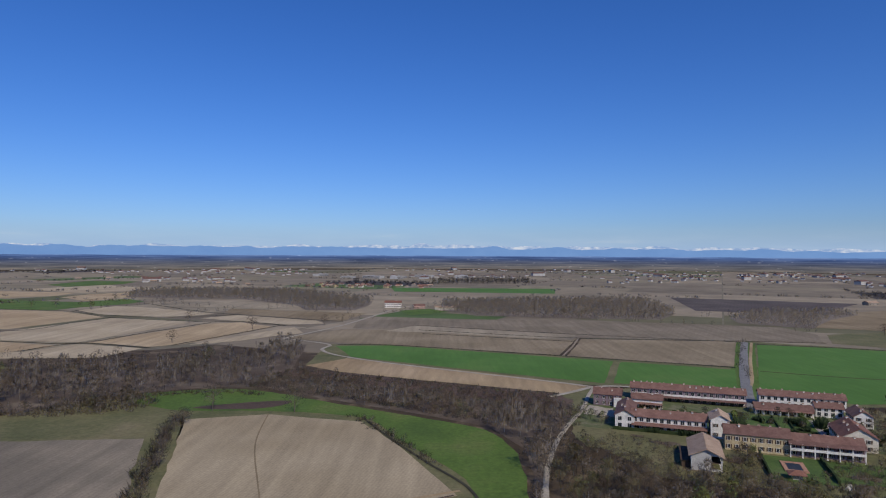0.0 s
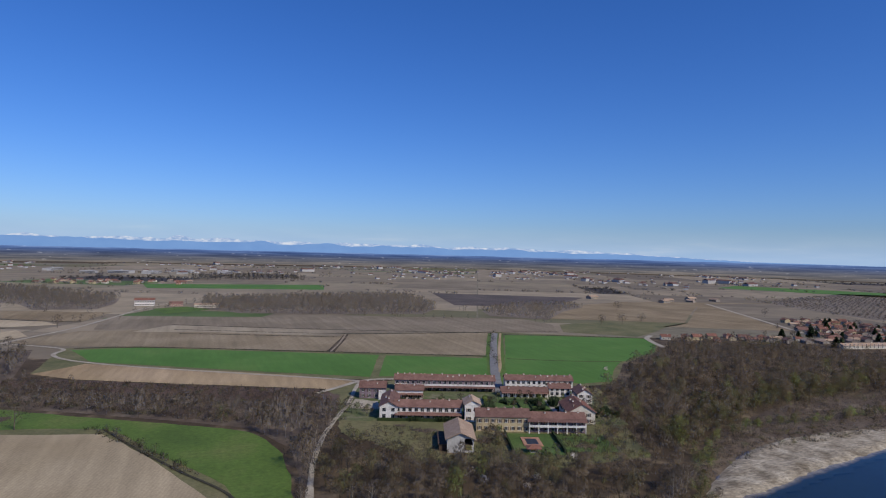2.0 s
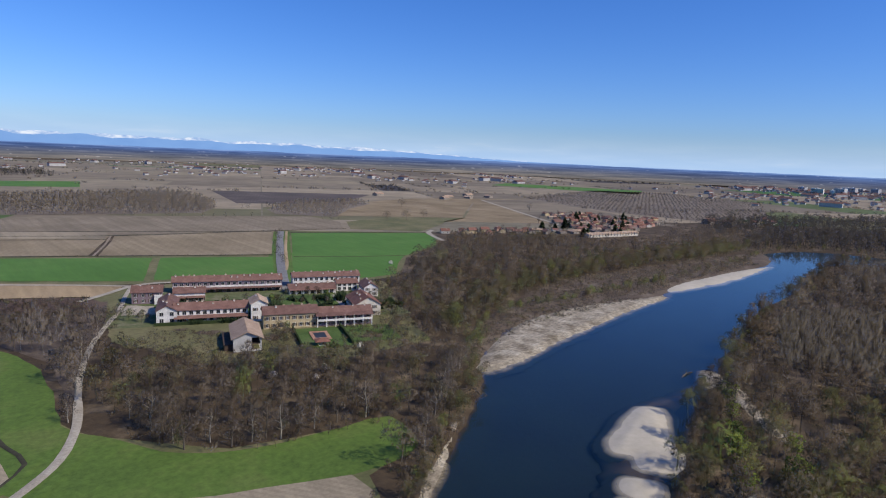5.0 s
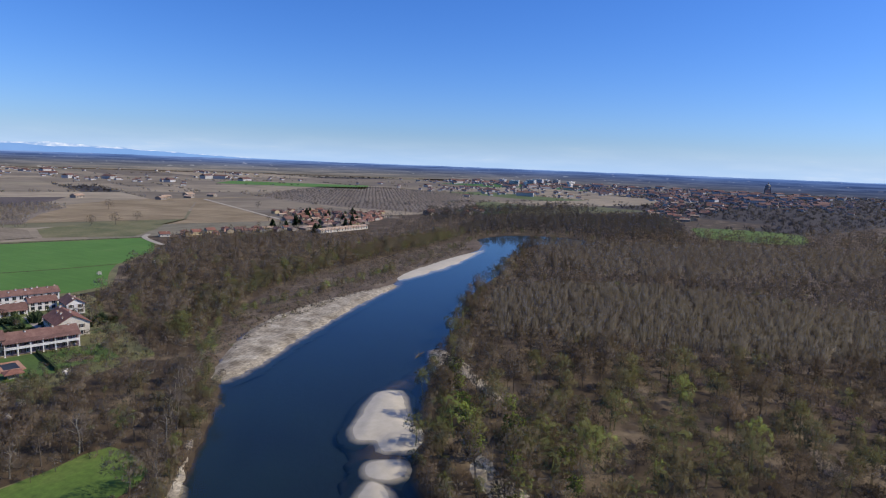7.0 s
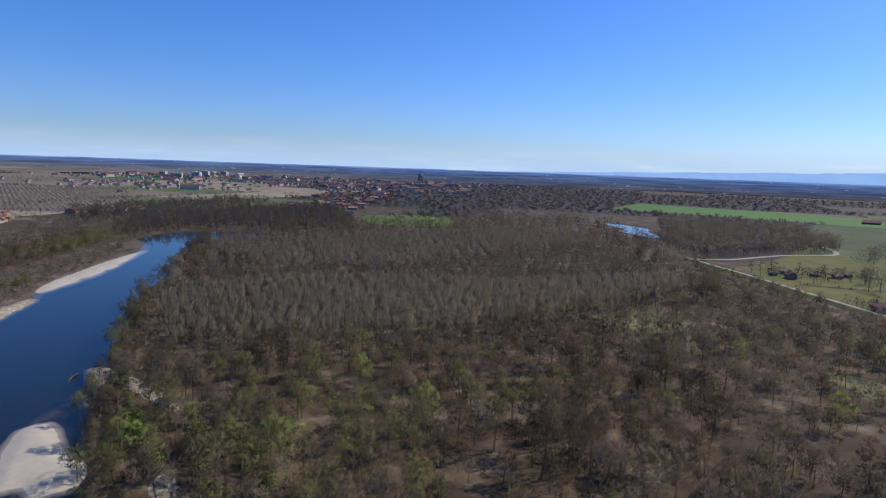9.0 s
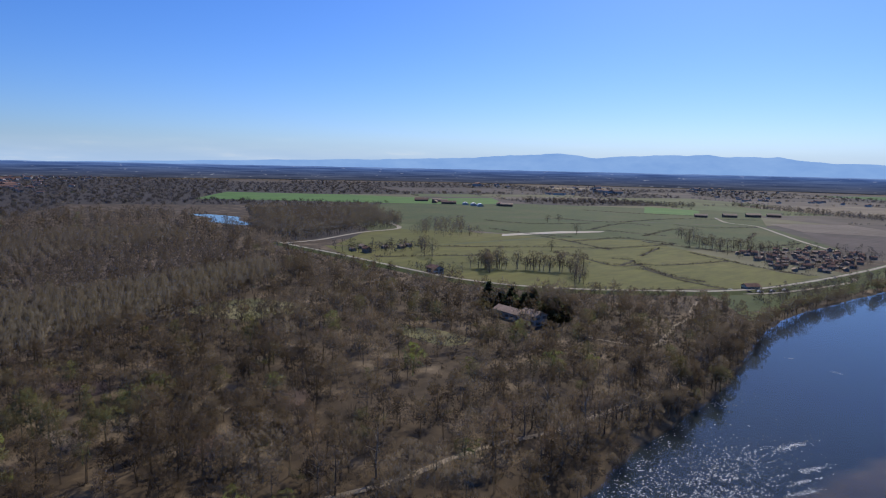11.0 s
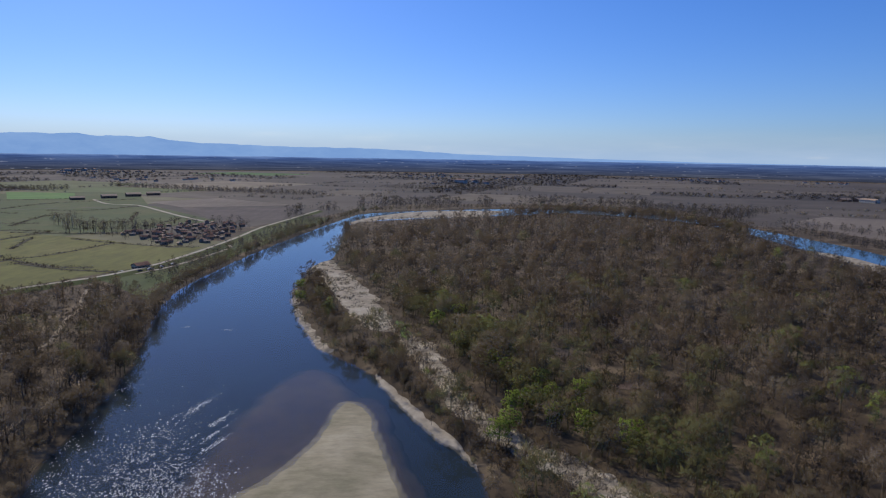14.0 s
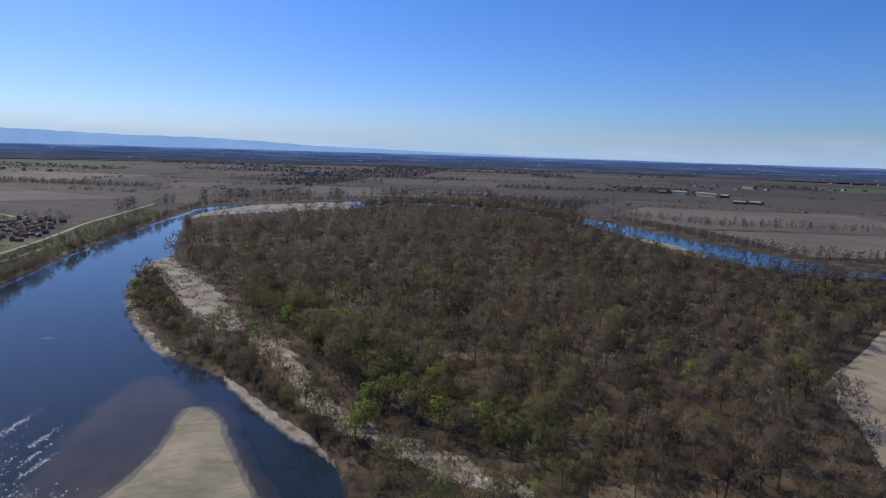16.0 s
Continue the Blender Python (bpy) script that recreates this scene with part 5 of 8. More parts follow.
def wood(name, poly, label, spacing=6.6, gaps=0.2, size=1.0, green=0.12, seed=1.0, dark=0.0, groves=(), slim=0.0):
    """A wood: full trees near the middle of the place, plainer ones further out."""
    xy = clear_of(scatter(poly, spacing, gaps, 38, seed))
    r = np.hypot(xy[:, 0], xy[:, 1])
    keep = (r < 360) | ((r < 800) & (rng.random(len(r)) < 0.72)) | (rng.random(len(r)) < 0.42)
    xy, r = xy[keep], r[keep]
    tint = np.clip(0.4 + 0.4 * wavy(xy[:, 0], xy[:, 1], 60, seed + 3) + 0.35 * wavy(xy[:, 0], xy[:, 1], 16, seed + 6) + 0.22 * rng.normal(size=len(xy)) - dark, 0.0, 0.62)
    tint = np.where(rng.random(len(xy)) < 0.1, 0.7, tint)
    bud = rng.random(len(xy)) < green * (1 + 3 * smooth01((30 - line_distance(WEST_BANK, xy[:, 0], xy[:, 1])) / 30) + 5 * smooth01((105 - np.hypot(xy[:, 0] - 170, xy[:, 1] - 15)) / 50) + 2.5 * smooth01((70 - line_distance([(-30, -300), (-35, -220), (-60, -150)], xy[:, 0], xy[:, 1])) / 50)) * (1 + 2.2 * wavy(xy[:, 0], xy[:, 1], 45, seed + 9))
    bud &= rng.random(len(xy)) < np.clip(1.7 - r / 380, 0.12, 1)
    tint[bud] = 0.78 + 0.22 * rng.random(bud.sum()) ** 2.2
    leafy = bud & (tint > 0.86)
    s = size * (0.45 + 0.85 * rng.random(len(xy)) ** 1.2 + 0.28 * wavy(xy[:, 0], xy[:, 1], 60, seed + 4))
    up = 0.327 * xy[:, 0] + 0.945 * xy[:, 1]
    s *= np.where((xy[:, 0] > 52) & (xy[:, 0] < 172) & (up < 262), 0.3 + 0.7 * smooth01((250 - up) / 34), 1.0)
    slope = inside([(-112, 445), (-85, 426), (66, 358), (76, 340), (60, 308), (24, 294), (-50, 345), (-120, 392)], xy[:, 0], xy[:, 1])
    s *= np.where(slope, np.where(rng.random(len(xy)) < 0.4, 0.55, 0.12), 1.0)
    s *= 0.4 + 0.6 * smooth01((line_distance([(-358, -470), (-356, -440), (-371, -410), (-379, -362), (-415, -346)], xy[:, 0], xy[:, 1]) - 15) / 60)
    s *= 0.4 + 0.6 * smooth01((line_distance([(66, -690), (48, -775), (-20, -815), (-70, -836)], xy[:, 0], xy[:, 1]) - 15) / 80)
    s *= 0.35 + 0.65 * smooth01((np.hypot(xy[:, 0] - 585, xy[:, 1] - 395) - 45) / 40)
    s *= 0.55 + 0.45 * smooth01((line_distance(LEVEE, xy[:, 0], xy[:, 1]) - 10) / 70)
    sel = np.zeros(len(xy), bool)
    for p in groves:
        sel |= inside(p, xy[:, 0], xy[:, 1])
    xy, s, tint, r, leafy = xy[~sel], s[~sel], tint[~sel], r[~sel], leafy[~sel]
    if slim:
        sel = np.random.default_rng(5).random(len(xy)) < slim
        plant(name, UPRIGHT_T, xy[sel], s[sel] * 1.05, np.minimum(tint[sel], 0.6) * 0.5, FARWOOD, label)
        xy, s, tint, r, leafy = xy[~sel], s[~sel], tint[~sel], r[~sel], leafy[~sel]
    for lo, hi, tpl in ((0, 250, NEAR_T), (250, 620, MID_T), (620, 9999, FAR_T)):
        sel = (r >= lo) & (r < hi) & ~(leafy & (r < 420))
        plant(name, tpl, xy[sel], s[sel], tint[sel], WOODLAND, label)
    sel = leafy & (r < 420)
    plant("budding_trees", LEAF_T, xy[sel], s[sel], tint[sel], WOODLAND, "olive-green budding trees in the bare wood")


def undergrowth(name, poly, label, spacing, gaps=0.0, size=1.0, tint=0.4, spread=0.2, seed=2.0, templates=None):
    xy = clear_of(scatter(poly, spacing, gaps, 18, seed), 2.0)
    xy = xy[np.hypot(xy[:, 0], xy[:, 1]) < 520]
    plant(name, templates or BUSH_T, xy, size * (0.5 + 0.8 * rng.random(len(xy))), np.clip(tint + spread * rng.normal(size=len(xy)), 0, 1), WOODLAND, label, "undergrowth")


HEDGE_PATCH = [(-300, 305), (-213, 301), (-181, 303), (-156, 313), (-150, 330), (-168, 350), (-176, 356), (-212, 310), (-300, 320)]
W_NORTH = [(-430, 330), (-300, 318), (-212, 308), (-176, 354), (-132, 372), (-101, 366), (-54, 337), (-6, 308), (22, 288), (34, 256), (33, 225), (30, 202), (34, 205), (39, 238), (47, 268), (62, 302), (72, 345),
           (40, 352), (0, 368), (-69, 404), (-104, 436), (-112, 500), (-118, 545), (-136, 540), (-150, 480), (-190, 430), (-290, 404), (-430, 395)]
W_TERRACE = [(38, 200), (44, 165), (58, 153), (81, 147), (108, 147), (106, 128), (88, 122), (84, 110), (92, 113), (132, 146), (156, 172), (176, 194), (206, 216), (240, 232), (280, 252), (344, 270), (411, 268), (470, 272), (552, 270),
             (620, 268), (672, 266), (720, 300), (760, 340), (700, 372), (620, 388), (545, 404), (490, 440), (420, 470), (360, 428), (290, 384), (250, 332), (222, 318), (192, 262), (172, 228), (132, 208), (106, 218), (84, 240), (66, 254), (56, 280), (50, 262), (44, 232)]
W_EAST = [(600, 186), (446, 154), (366, 143), (283, 118), (223, 99), (188, 88), (163, 76), (140, 66), (130, 58), (112, 12), (98, -55), (93, -118), (99, -150), (104, -190), (110, -228), (120, -266), (134, -318), (150, -350), (196, -392),
          (228, -344), (256, -318), (330, -282), (474, -276), (580, -270), (760, -300), (900, -300), (1010, -300), (1060, -120), (1000, -90), (860, -70), (840, 40), (740, 90), (712, 140), (680, 130), (660, 160), (636, 182)]
W_POINT = [(-26, -136), (-20, -164), (-8, -188), (4, -217), (13, -235), (30, -262), (40, -292), (52, -340), (60, -380), (64, -425), (52, -490), (58, -584), (62, -726), (44, -768), (-20, -806), (-106, -850), (-240, -915), (-332, -842),
           (-376, -740), (-366, -607), (-358, -521), (-348, -440), (-362, -405), (-372, -356), (-420, -340), (-440, -260), (-370, -225), (-288, -206), (-226, -178), (-196, -154), (-168, -126), (-140, -90), (-90, -60), (-40, -90)]
RIVER_END = [(640, 282), (672, 262), (706, 246), (726, 214), (732, 176), (716, 140), (760, 92), (850, 60), (930, 70), (1120, 120), (1060, 250), (940, 310), (800, 330), (700, 310)]
sheet("leaf_litter", straight(W_NORTH, 10), 0.105, SHELF, "brown leaf litter under the bare wood", "ground", 0.3)
wood("north_wood", W_NORTH, "bare brown wood along the terrace edge", 8.0, -0.05, 0.95, 0.06, 1.0, -0.3, slim=0.5)
wood("terrace_wood", W_TERRACE, "dense bare riverside wood with budding willows", 6.6, -0.2, 0.8, 0.2, 4.0, -0.28)
BELTS = [[(256, 92), (300, 116), (351, 126), (400, 76), (416, 37), (408, -20), (402, -76), (430, -150), (455, -205), (400, -195), (340, -120), (300, -60), (285, -21), (270, 45)],
         [(356, 132), (430, 146), (449, 78), (477, 6), (566, -103), (620, -215), (560, -216), (465, -208), (436, -145), (410, -77), (416, -20), (424, 37), (406, 78)],
         [(452, 134), (496, 152), (600, 176), (640, 130), (680, 60), (736, -42), (763, -137), (740, -220), (624, -215), (570, -103), (481, 6), (453, 78)]]
wood("east_wood", W_EAST, "wide bare floodplain wood with scattered buds", 8.4, 0.02, 1.12, 0.1, 7.0, 0.2, BELTS)
for poly, spacing, size, tint, tpl in zip(BELTS, (5.2, 7.2, 7.4), (0.98, 0.8, 0.95), (0.6, 0.12, 0.45), (UPRIGHT_T, UPFAR_T, UPFAR_T)):
    sheet("leaf_litter", straight(poly, 20), 0.1, SHELF, "brown ground under the plantation", "ground")
    xy = clear_of(scatter(poly, spacing, -0.6, 40, spacing))
    plant("plantation_wood", tpl, xy, size * (0.88 + 0.2 * rng.random(len(xy))), np.clip(tint + 0.14 * wavy(xy[:, 0], xy[:, 1], 60, 2.0) + 0.05 * rng.normal(size=len(xy)), 0, 1), PLANTWOOD, "grey-brown plantation of slim upright trees")
wood("point_wood", W_POINT, "bare brown and olive wood on the river point", 9.4, 0.08, 1.22, 0.17, 11.0, 0.12)
undergrowth("bramble_thicket", [(-100, 428), (6, 380), (66, 354), (60, 322), (24, 292), (-50, 340), (-130, 378)], "red-brown bramble thicket", 3.4, -0.2, 0.8, 0.7, 0.08)
undergrowth("undergrowth", W_TERRACE, "bare brown undergrowth of the wood", 6.0, 0.0, 0.9, 0.45, 0.25)
undergrowth("undergrowth", W_POINT, "bare and olive undergrowth of the wood", 6.4, 0.1, 1.1, 0.4, 0.28)
undergrowth("undergrowth", W_EAST, "dry brown undergrowth of the wood", 7.5, 0.1, 1.0, 0.45, 0.25)
# trees that lean over the water
for line, lo, size, green in (([(134, -440), (137, -385), (134, -352), (127, -314), (114, -266), (104, -228), (99, -188), (94, -148), (88, -121), (92, -60), (98, -30)], 2.6, 0.8, 0.04), ([(98, -30), (106, 15), (126, 60), (140, 71), (163, 81), (188, 93), (223, 105), (283, 124), (366, 149), (446, 160), (530, 178), (600, 192), (640, 188), (664, 166)], 3.0, 0.66, 0.35),
                              ([(712, 140), (728, 176), (722, 214), (700, 242), (664, 256), (620, 258), (552, 240), (470, 236), (394, 224), (352, 206)], 4.0, 0.5, 0.5), ([(176, 182), (159, 163), (133, 142), (104, 121), (85, 106)], 2.6, 0.55, 0.3),
                              ([(69, -440), (60, -490), (62, -584), (67, -690)], 4.0, 0.7, 0.1), ([(-150, -876), (-236, -912), (-332, -838), (-372, -736), (-362, -650)], 1.6, 1.05, 0.1), ([(-374, -607), (-366, -521), (-356, -440), (-371, -410), (-379, -362), (-415, -346), (-470, -320), (-560, -300)], 5.0, 0.38, 0.1),
                              ([(-20, -138), (-17, -163), (-6, -185), (6, -214), (16, -231), (33, -254), (44, -281), (58, -325), (67, -372), (69, -425)], 2.8, 0.42, 0.2),
                              ([(136, -400), (134, -430), (127, -515), (104, -677), (76, -834), (58, -889), (-23, -946), (-160, -995), (-320, -970), (-392, -900)], 3.0, 0.68, 0.2)):
    c = curve_through(line, lo)
    xy = clear_of(np.vstack([c + rng.normal(size=c.shape) * 3.2, (c + rng.normal(size=c.shape) * 6.5)[::2]]), 2.0, -1.5)
    tint = np.where(rng.random(len(xy)) < green, 0.82 + 0.12 * rng.random(len(xy)), np.clip(0.35 + 0.18 * rng.normal(size=len(xy)), 0, 0.76))
    s = size * (0.45 + 0.8 * rng.random(len(xy)))
    near = np.hypot(xy[:, 0], xy[:, 1]) < 300
    plant("bank_trees", NEAR_T, xy[near], s[near], tint[near], WOODLAND, "bare and budding trees leaning over the water", z=-0.5)
    plant("bank_trees", MID_T, xy[~near], s[~near], tint[~near], WOODLAND, "bare and budding trees leaning over the water", z=-0.3)
for line, tint, s in (([(86, 106), (110, 124), (136, 146), (160, 168), (178, 188), (230, 224), (300, 226), (400, 230)], 0.86, 1.5), ([(128, 56), (142, 66), (165, 76), (190, 88), (225, 100), (285, 120), (366, 145)], 0.8, 1.5),
                      ([(94, -120), (100, -150), (105, -190), (112, -230), (122, -268)], 0.5, 1.2), ([(62, -420), (64, -385), (56, -345), (46, -310), (36, -284)], 0.55, 1.4), ([(28, -262), (16, -240), (6, -222), (-4, -200), (-14, -178), (-22, -158), (-28, -136)], 0.6, 1.1), ([(136, -400), (132, -450), (128, -520), (112, -650), (90, -760)], 0.55, 1.8)):
    c = curve_through(line, 3.0)
    xy = c + rng.normal(size=c.shape) * 2.2
    xy = xy[(signed(RIVER, xy[:, 0], xy[:, 1]) < -0.5)]
    plant("bank_shrubs", LEAF_T, xy, s * 0.36 * (0.6 + 0.7 * rng.random(len(xy))), np.clip(tint + 0.12 * rng.normal(size=len(xy)), 0, 1), WOODLAND, "bare and budding shrubs along the water", "shrubs", -0.4)

xy = scatter([(166, 178), (190, 199), (222, 220), (262, 222), (300, 216), (345, 202), (300, 204), (262, 200), (222, 198), (190, 184)], 2.6, 0.1, 14, 6.0)
plant("gravel_scrub", BUSH_T, xy, 0.25 + 0.4 * rng.random(len(xy)), np.clip(0.6 + 0.2 * rng.normal(size=len(xy)), 0, 1), WOODLAND, "low dry scrub on the gravel bar", "scrub", -0.1)
xy = scatter([(350, 206), (395, 218), (440, 221), (500, 224), (556, 228), (552, 236), (600, 256), (552, 266), (470, 270), (411, 266), (344, 268), (280, 250), (230, 226), (205, 206), (240, 214), (300, 218)], 3.4, 0.05, 14, 7.0)
plant("gravel_scrub", BUSH_T, xy, 0.35 + 0.5 * rng.random(len(xy)), np.clip(0.68 + 0.1 * rng.normal(size=len(xy)), 0, 1), WOODLAND, "low red-brown scrub behind the gravel bar", "scrub", -0.1)
xy = clear_of(scatter([(182, 202), (224, 230), (300, 256), (400, 268), (470, 270), (552, 268), (640, 276), (640, 310), (480, 300), (380, 298), (280, 276), (196, 232)], 5.6, -0.1, 20, 8.0), 1.0)
plant("willow_belt", LEAF_T, xy, 0.5 + 0.6 * rng.random(len(xy)), np.clip(0.8 + 0.1 * rng.normal(size=len(xy)), 0.3, 0.95), WOODLAND, "olive-green budding willows behind the gravel bar", "willows")
for k, poly in enumerate(STONY[:2]):
    xy = scatter(grown(poly, 2), 2.4, 0.45 - 0.3 * k, 9, 3.0 + k)
    plant("gravel_scrub", BUSH_T, xy, 0.25 + (0.5 + 0.5 * k) * rng.random(len(xy)), np.clip(0.55 + 0.2 * rng.normal(size=len(xy)), 0, 1), WOODLAND, "low bare scrub on the stony ground", "scrub", -0.1)
for k, poly in enumerate(([(-22, -150), (-12, -180), (2, -213), (12, -234), (28, -260), (19, -262), (4, -240), (-3, -214), (-9, -190), (-22, -164), (-34, -148)], [(31, -266), (44, -300), (57, -345), (63, -400), (60, -430), (54, -390), (41, -330), (27, -286)])):
    xy = scatter(poly, 2.7, -0.4, 9, 13.0 + k)
    plant("bank_thicket", BUSH_T, xy, 0.7 + 0.6 * rng.random(len(xy)), np.clip(0.5 + 0.2 * rng.normal(size=len(xy)), 0, 0.9), WOODLAND, "dense bare thicket between gravel and water", "thicket")
    xy = scatter(poly, 4.6, -0.3, 9, 15.0 + k)
    plant("bank_thicket", NEAR_T, xy, 0.3 + 0.22 * rng.random(len(xy)), np.clip(0.4 + 0.2 * rng.normal(size=len(xy)), 0, 0.9), WOODLAND, "slim bare young trees between gravel and water")
gx, gy = np.meshgrid(np.arange(900, 1820, 15.0), np.arange(430, 1040, 11.0))
xy = np.stack([gx.ravel() + gy.ravel() * 0.25 - 180, gy.ravel()], 1) + rng.normal(size=(gx.size, 2))
xy = xy[inside(PLANTATION, xy[:, 0], xy[:, 1])]
plant("young_plantation", SPECK_T, xy, 0.3 + 0.14 * rng.random(len(xy)), np.clip(0.5 + 0.15 * rng.normal(size=len(xy)), 0, 1), WOODLAND, "rows of young bare plantation trees")
reeds = []
for line in DITCH_LINES:
    c = curve_through(line, 1.9)
    reeds.append(c + rng.normal(size=c.shape) * 2.0)
reeds = np.vstack(reeds)
plant("ditch_reeds", REED_T, reeds, 0.5 + 0.5 * rng.random(len(reeds)), np.clip(0.1 + 0.1 * rng.normal(size=len(reeds)), 0, 1), WOODLAND, "dark dry reeds along the ditches", "reeds")
banks = []
for line in BANK_LINES:
    c = curve_through(line, 3.4)
    banks.append((c + rng.normal(size=c.shape) * 0.8)[rng.random(len(c)) < 0.75])
banks = np.vstack(banks)
plant("bank_weeds", REED_T, banks, 0.25 + 0.3 * rng.random(len(banks)), np.clip(0.15 + 0.15 * rng.normal(size=len(banks)), 0, 1), WOODLAND, "dry weeds on the field banks", "weeds")

xy = clear_of(scatter([(16, -352), (-4, -300), (-16, -262), (-26, -214), (-40, -176), (-60, -146), (-84, -140), (-72, -176), (-56, -216), (-44, -262), (-30, -310), (-10, -360)], 6.4, -0.1, 22, 31.0), 2.0)
plant("willow_belt", LEAF_T, xy, 0.55 + 0.6 * rng.random(len(xy)), np.clip(0.83 + 0.04 * rng.normal(size=len(xy)), 0.5, 0.98), WOODLAND, "olive-green budding willows along the stony channel", "willows")

xy = scatter(HEDGE_PATCH, 3.8, -0.3, 14, 41.0)
plant("hedge_scrub", BUSH_T, xy, 0.7 + 0.8 * rng.random(len(xy)), np.clip(0.55 + 0.12 * rng.normal(size=len(xy)), 0, 0.8), WOODLAND, "tall bare thicket in front of the wood", "hedge")
xy = scatter(HEDGE_PATCH, 7.0, -0.3, 14, 43.0)
plant("hedge_scrub", MID_T, xy, 0.4 + 0.35 * rng.random(len(xy)), np.clip(0.55 + 0.12 * rng.normal(size=len(xy)), 0, 0.8), WOODLAND, "bare young trees in front of the wood", "hedge")
for line, size in (([(-126, 300), (-118, 262), (-108, 228), (-100, 200)], 1.3), ([(-42, 305), (-26, 280), (-14, 258), (-4, 238)], 0.8), ([(-330, 312), (-212, 304), (-176, 340), (-132, 356), (-101, 352)], 1.0)):
    c = curve_through(line, 1.8)
    xy = c + rng.normal(size=c.shape) * 1.4
    plant("hedge_scrub", BUSH_T, xy, size * (0.5 + 0.6 * rng.random(len(xy))), np.clip(0.3 + 0.2 * rng.normal(size=len(xy)), 0, 0.8), WOODLAND, "bare bushy hedge along the field", "hedge")

# poplar plantations and far woods
for name, poly, spacing, size in (
        ("poplar_wood", [(0, 870), (43, 802), (172, 776), (266, 764), (315, 846), (332, 960), (335, 1060), (193, 1055), (0, 1000)], 8.4, 0.98), ("poplar_wood", [(360, 790), (346, 730), (400, 678), (479, 772), (560, 842), (555, 885), (460, 890), (400, 830)], 8.6, 0.72),
        ("poplar_wood", [(-561, 1106), (-421, 1075), (-339, 1066), (-223, 951), (-190, 870), (-122, 874), (-112, 957), (-116, 1040), (-295, 1260), (-485, 1307), (-600, 1230)], 9.6, 0.98), ("levee_wood", [(150, -790), (120, -900), (60, -960), (-40, -1010), (-200, -1060), (-420, -1040), (-420, -1090), (-200, -1120), (0, -1060), (110, -960), (180, -800)], 8, 1.15),
        ("arm_wood", [(-440, -392), (-500, -358), (-620, -352), (-600, -385), (-500, -410), (-470, -450), (-462, -520), (-462, -640), (-450, -760), (-432, -600), (-430, -508), (-438, -446)], 6.5, 0.62), ("field_edge_wood", [(-520, -640), (-640, -590), (-790, -500), (-780, -520), (-650, -620), (-530, -690), (-490, -800), (-480, -780)], 8, 0.7), ("arm_wood", [(-420, -780), (-400, -930), (-330, -990), (-420, -1030), (-560, -960), (-640, -1000), (-500, -880)], 10, 0.85),
        ("river_end_wood", RIVER_END, 8, 1.0), ("village_wood", [(740, 340), (980, 310), (1240, 240), (1320, 330), (1100, 420), (900, 470), (840, 430), (760, 400)], 9, 0.95), ("bank_wood", [(150, -372), (178, -420), (163, -470), (154, -560), (146, -650), (132, -780), (104, -800), (114, -680), (136, -520), (144, -430)], 6.2, 0.5), ("pasture_wood", [(580, -290), (700, -300), (900, -390), (1000, -420), (940, -640), (800, -560), (720, -540), (650, -480), (630, -400)], 7.5, 1.15),
        ("pasture_wood", [(530, -465), (584, -445), (698, -573), (665, -611), (614, -560), (524, -515)], 10, 0.85), ("plain_wood", [(700, -1330), (1040, -1130), (1060, -1160), (900, -1290), (720, -1380)], 8, 0.8), ("plain_wood", [(160, -1240), (420, -1330), (700, -1500), (690, -1530), (400, -1380), (160, -1270)], 8, 0.8), ("plain_wood", [(-300, -1500), (60, -1560), (60, -1600), (-300, -1530)], 8, 0.8), ("plain_wood", [(-40, 1800), (240, 1860), (260, 1640), (-20, 1600)], 14, 1.0)):
    xy = scatter(poly, spacing, -0.3, 60, spacing)
    xy = xy[signed(poly, xy[:, 0], xy[:, 1]) > 14 + 34 * wavy(xy[:, 0], xy[:, 1], 55, 4.0)] if name in ("levee_wood", "village_wood") else xy
    even = 1.0
    if name == "poplar_wood":
        even = 0.4
        sheet("leaf_litter", straight(poly, 20), Z2 + 0.04, STUBBLE, "brown ground under the poplars", "ground")
    xy = xy[np.maximum(np.maximum(signed(RIVER, xy[:, 0], xy[:, 1]), signed(ARM, xy[:, 0], xy[:, 1])), signed(OLD_ARM, xy[:, 0], xy[:, 1])) < -2]
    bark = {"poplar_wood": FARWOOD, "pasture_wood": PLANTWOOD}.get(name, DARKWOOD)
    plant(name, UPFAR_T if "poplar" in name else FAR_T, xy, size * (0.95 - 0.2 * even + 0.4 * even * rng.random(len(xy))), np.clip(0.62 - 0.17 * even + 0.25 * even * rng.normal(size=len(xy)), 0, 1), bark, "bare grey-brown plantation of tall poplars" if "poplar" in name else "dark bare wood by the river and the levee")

# the patchwork of the plain
FIELD_TURN = radians(-24)
OPEN_LAND = [[(1370, -468), (1657, -648), (1432, -896), (1169, -1165), (977, -1015), (1010, -880), (1080, -790), (1254, -614)], [(-460, -420), (-620, -380), (-780, -500), (-900, -760), (-620, -900), (-480, -780)], [(150, -360), (600, -280), (720, -520), (1000, -560), (1080, -780), (980, -1030), (620, -1300), (340, -1150), (180, -1010), (150, -780)],
             [(-160, 660), (-40, 800), (268, 716), (400, 640), (460, 760), (600, 890), (1010, 876), (660, 580), (400, 470), (200, 330), (-100, 440)], [(-640, 480), (-600, 760), (-480, 850), (-140, 760), (-150, 580), (-236, 500)]]
NEAR_KEEP = [RIVER_END, W_NORTH, W_TERRACE, W_EAST, W_POINT, RIVER, ARM]


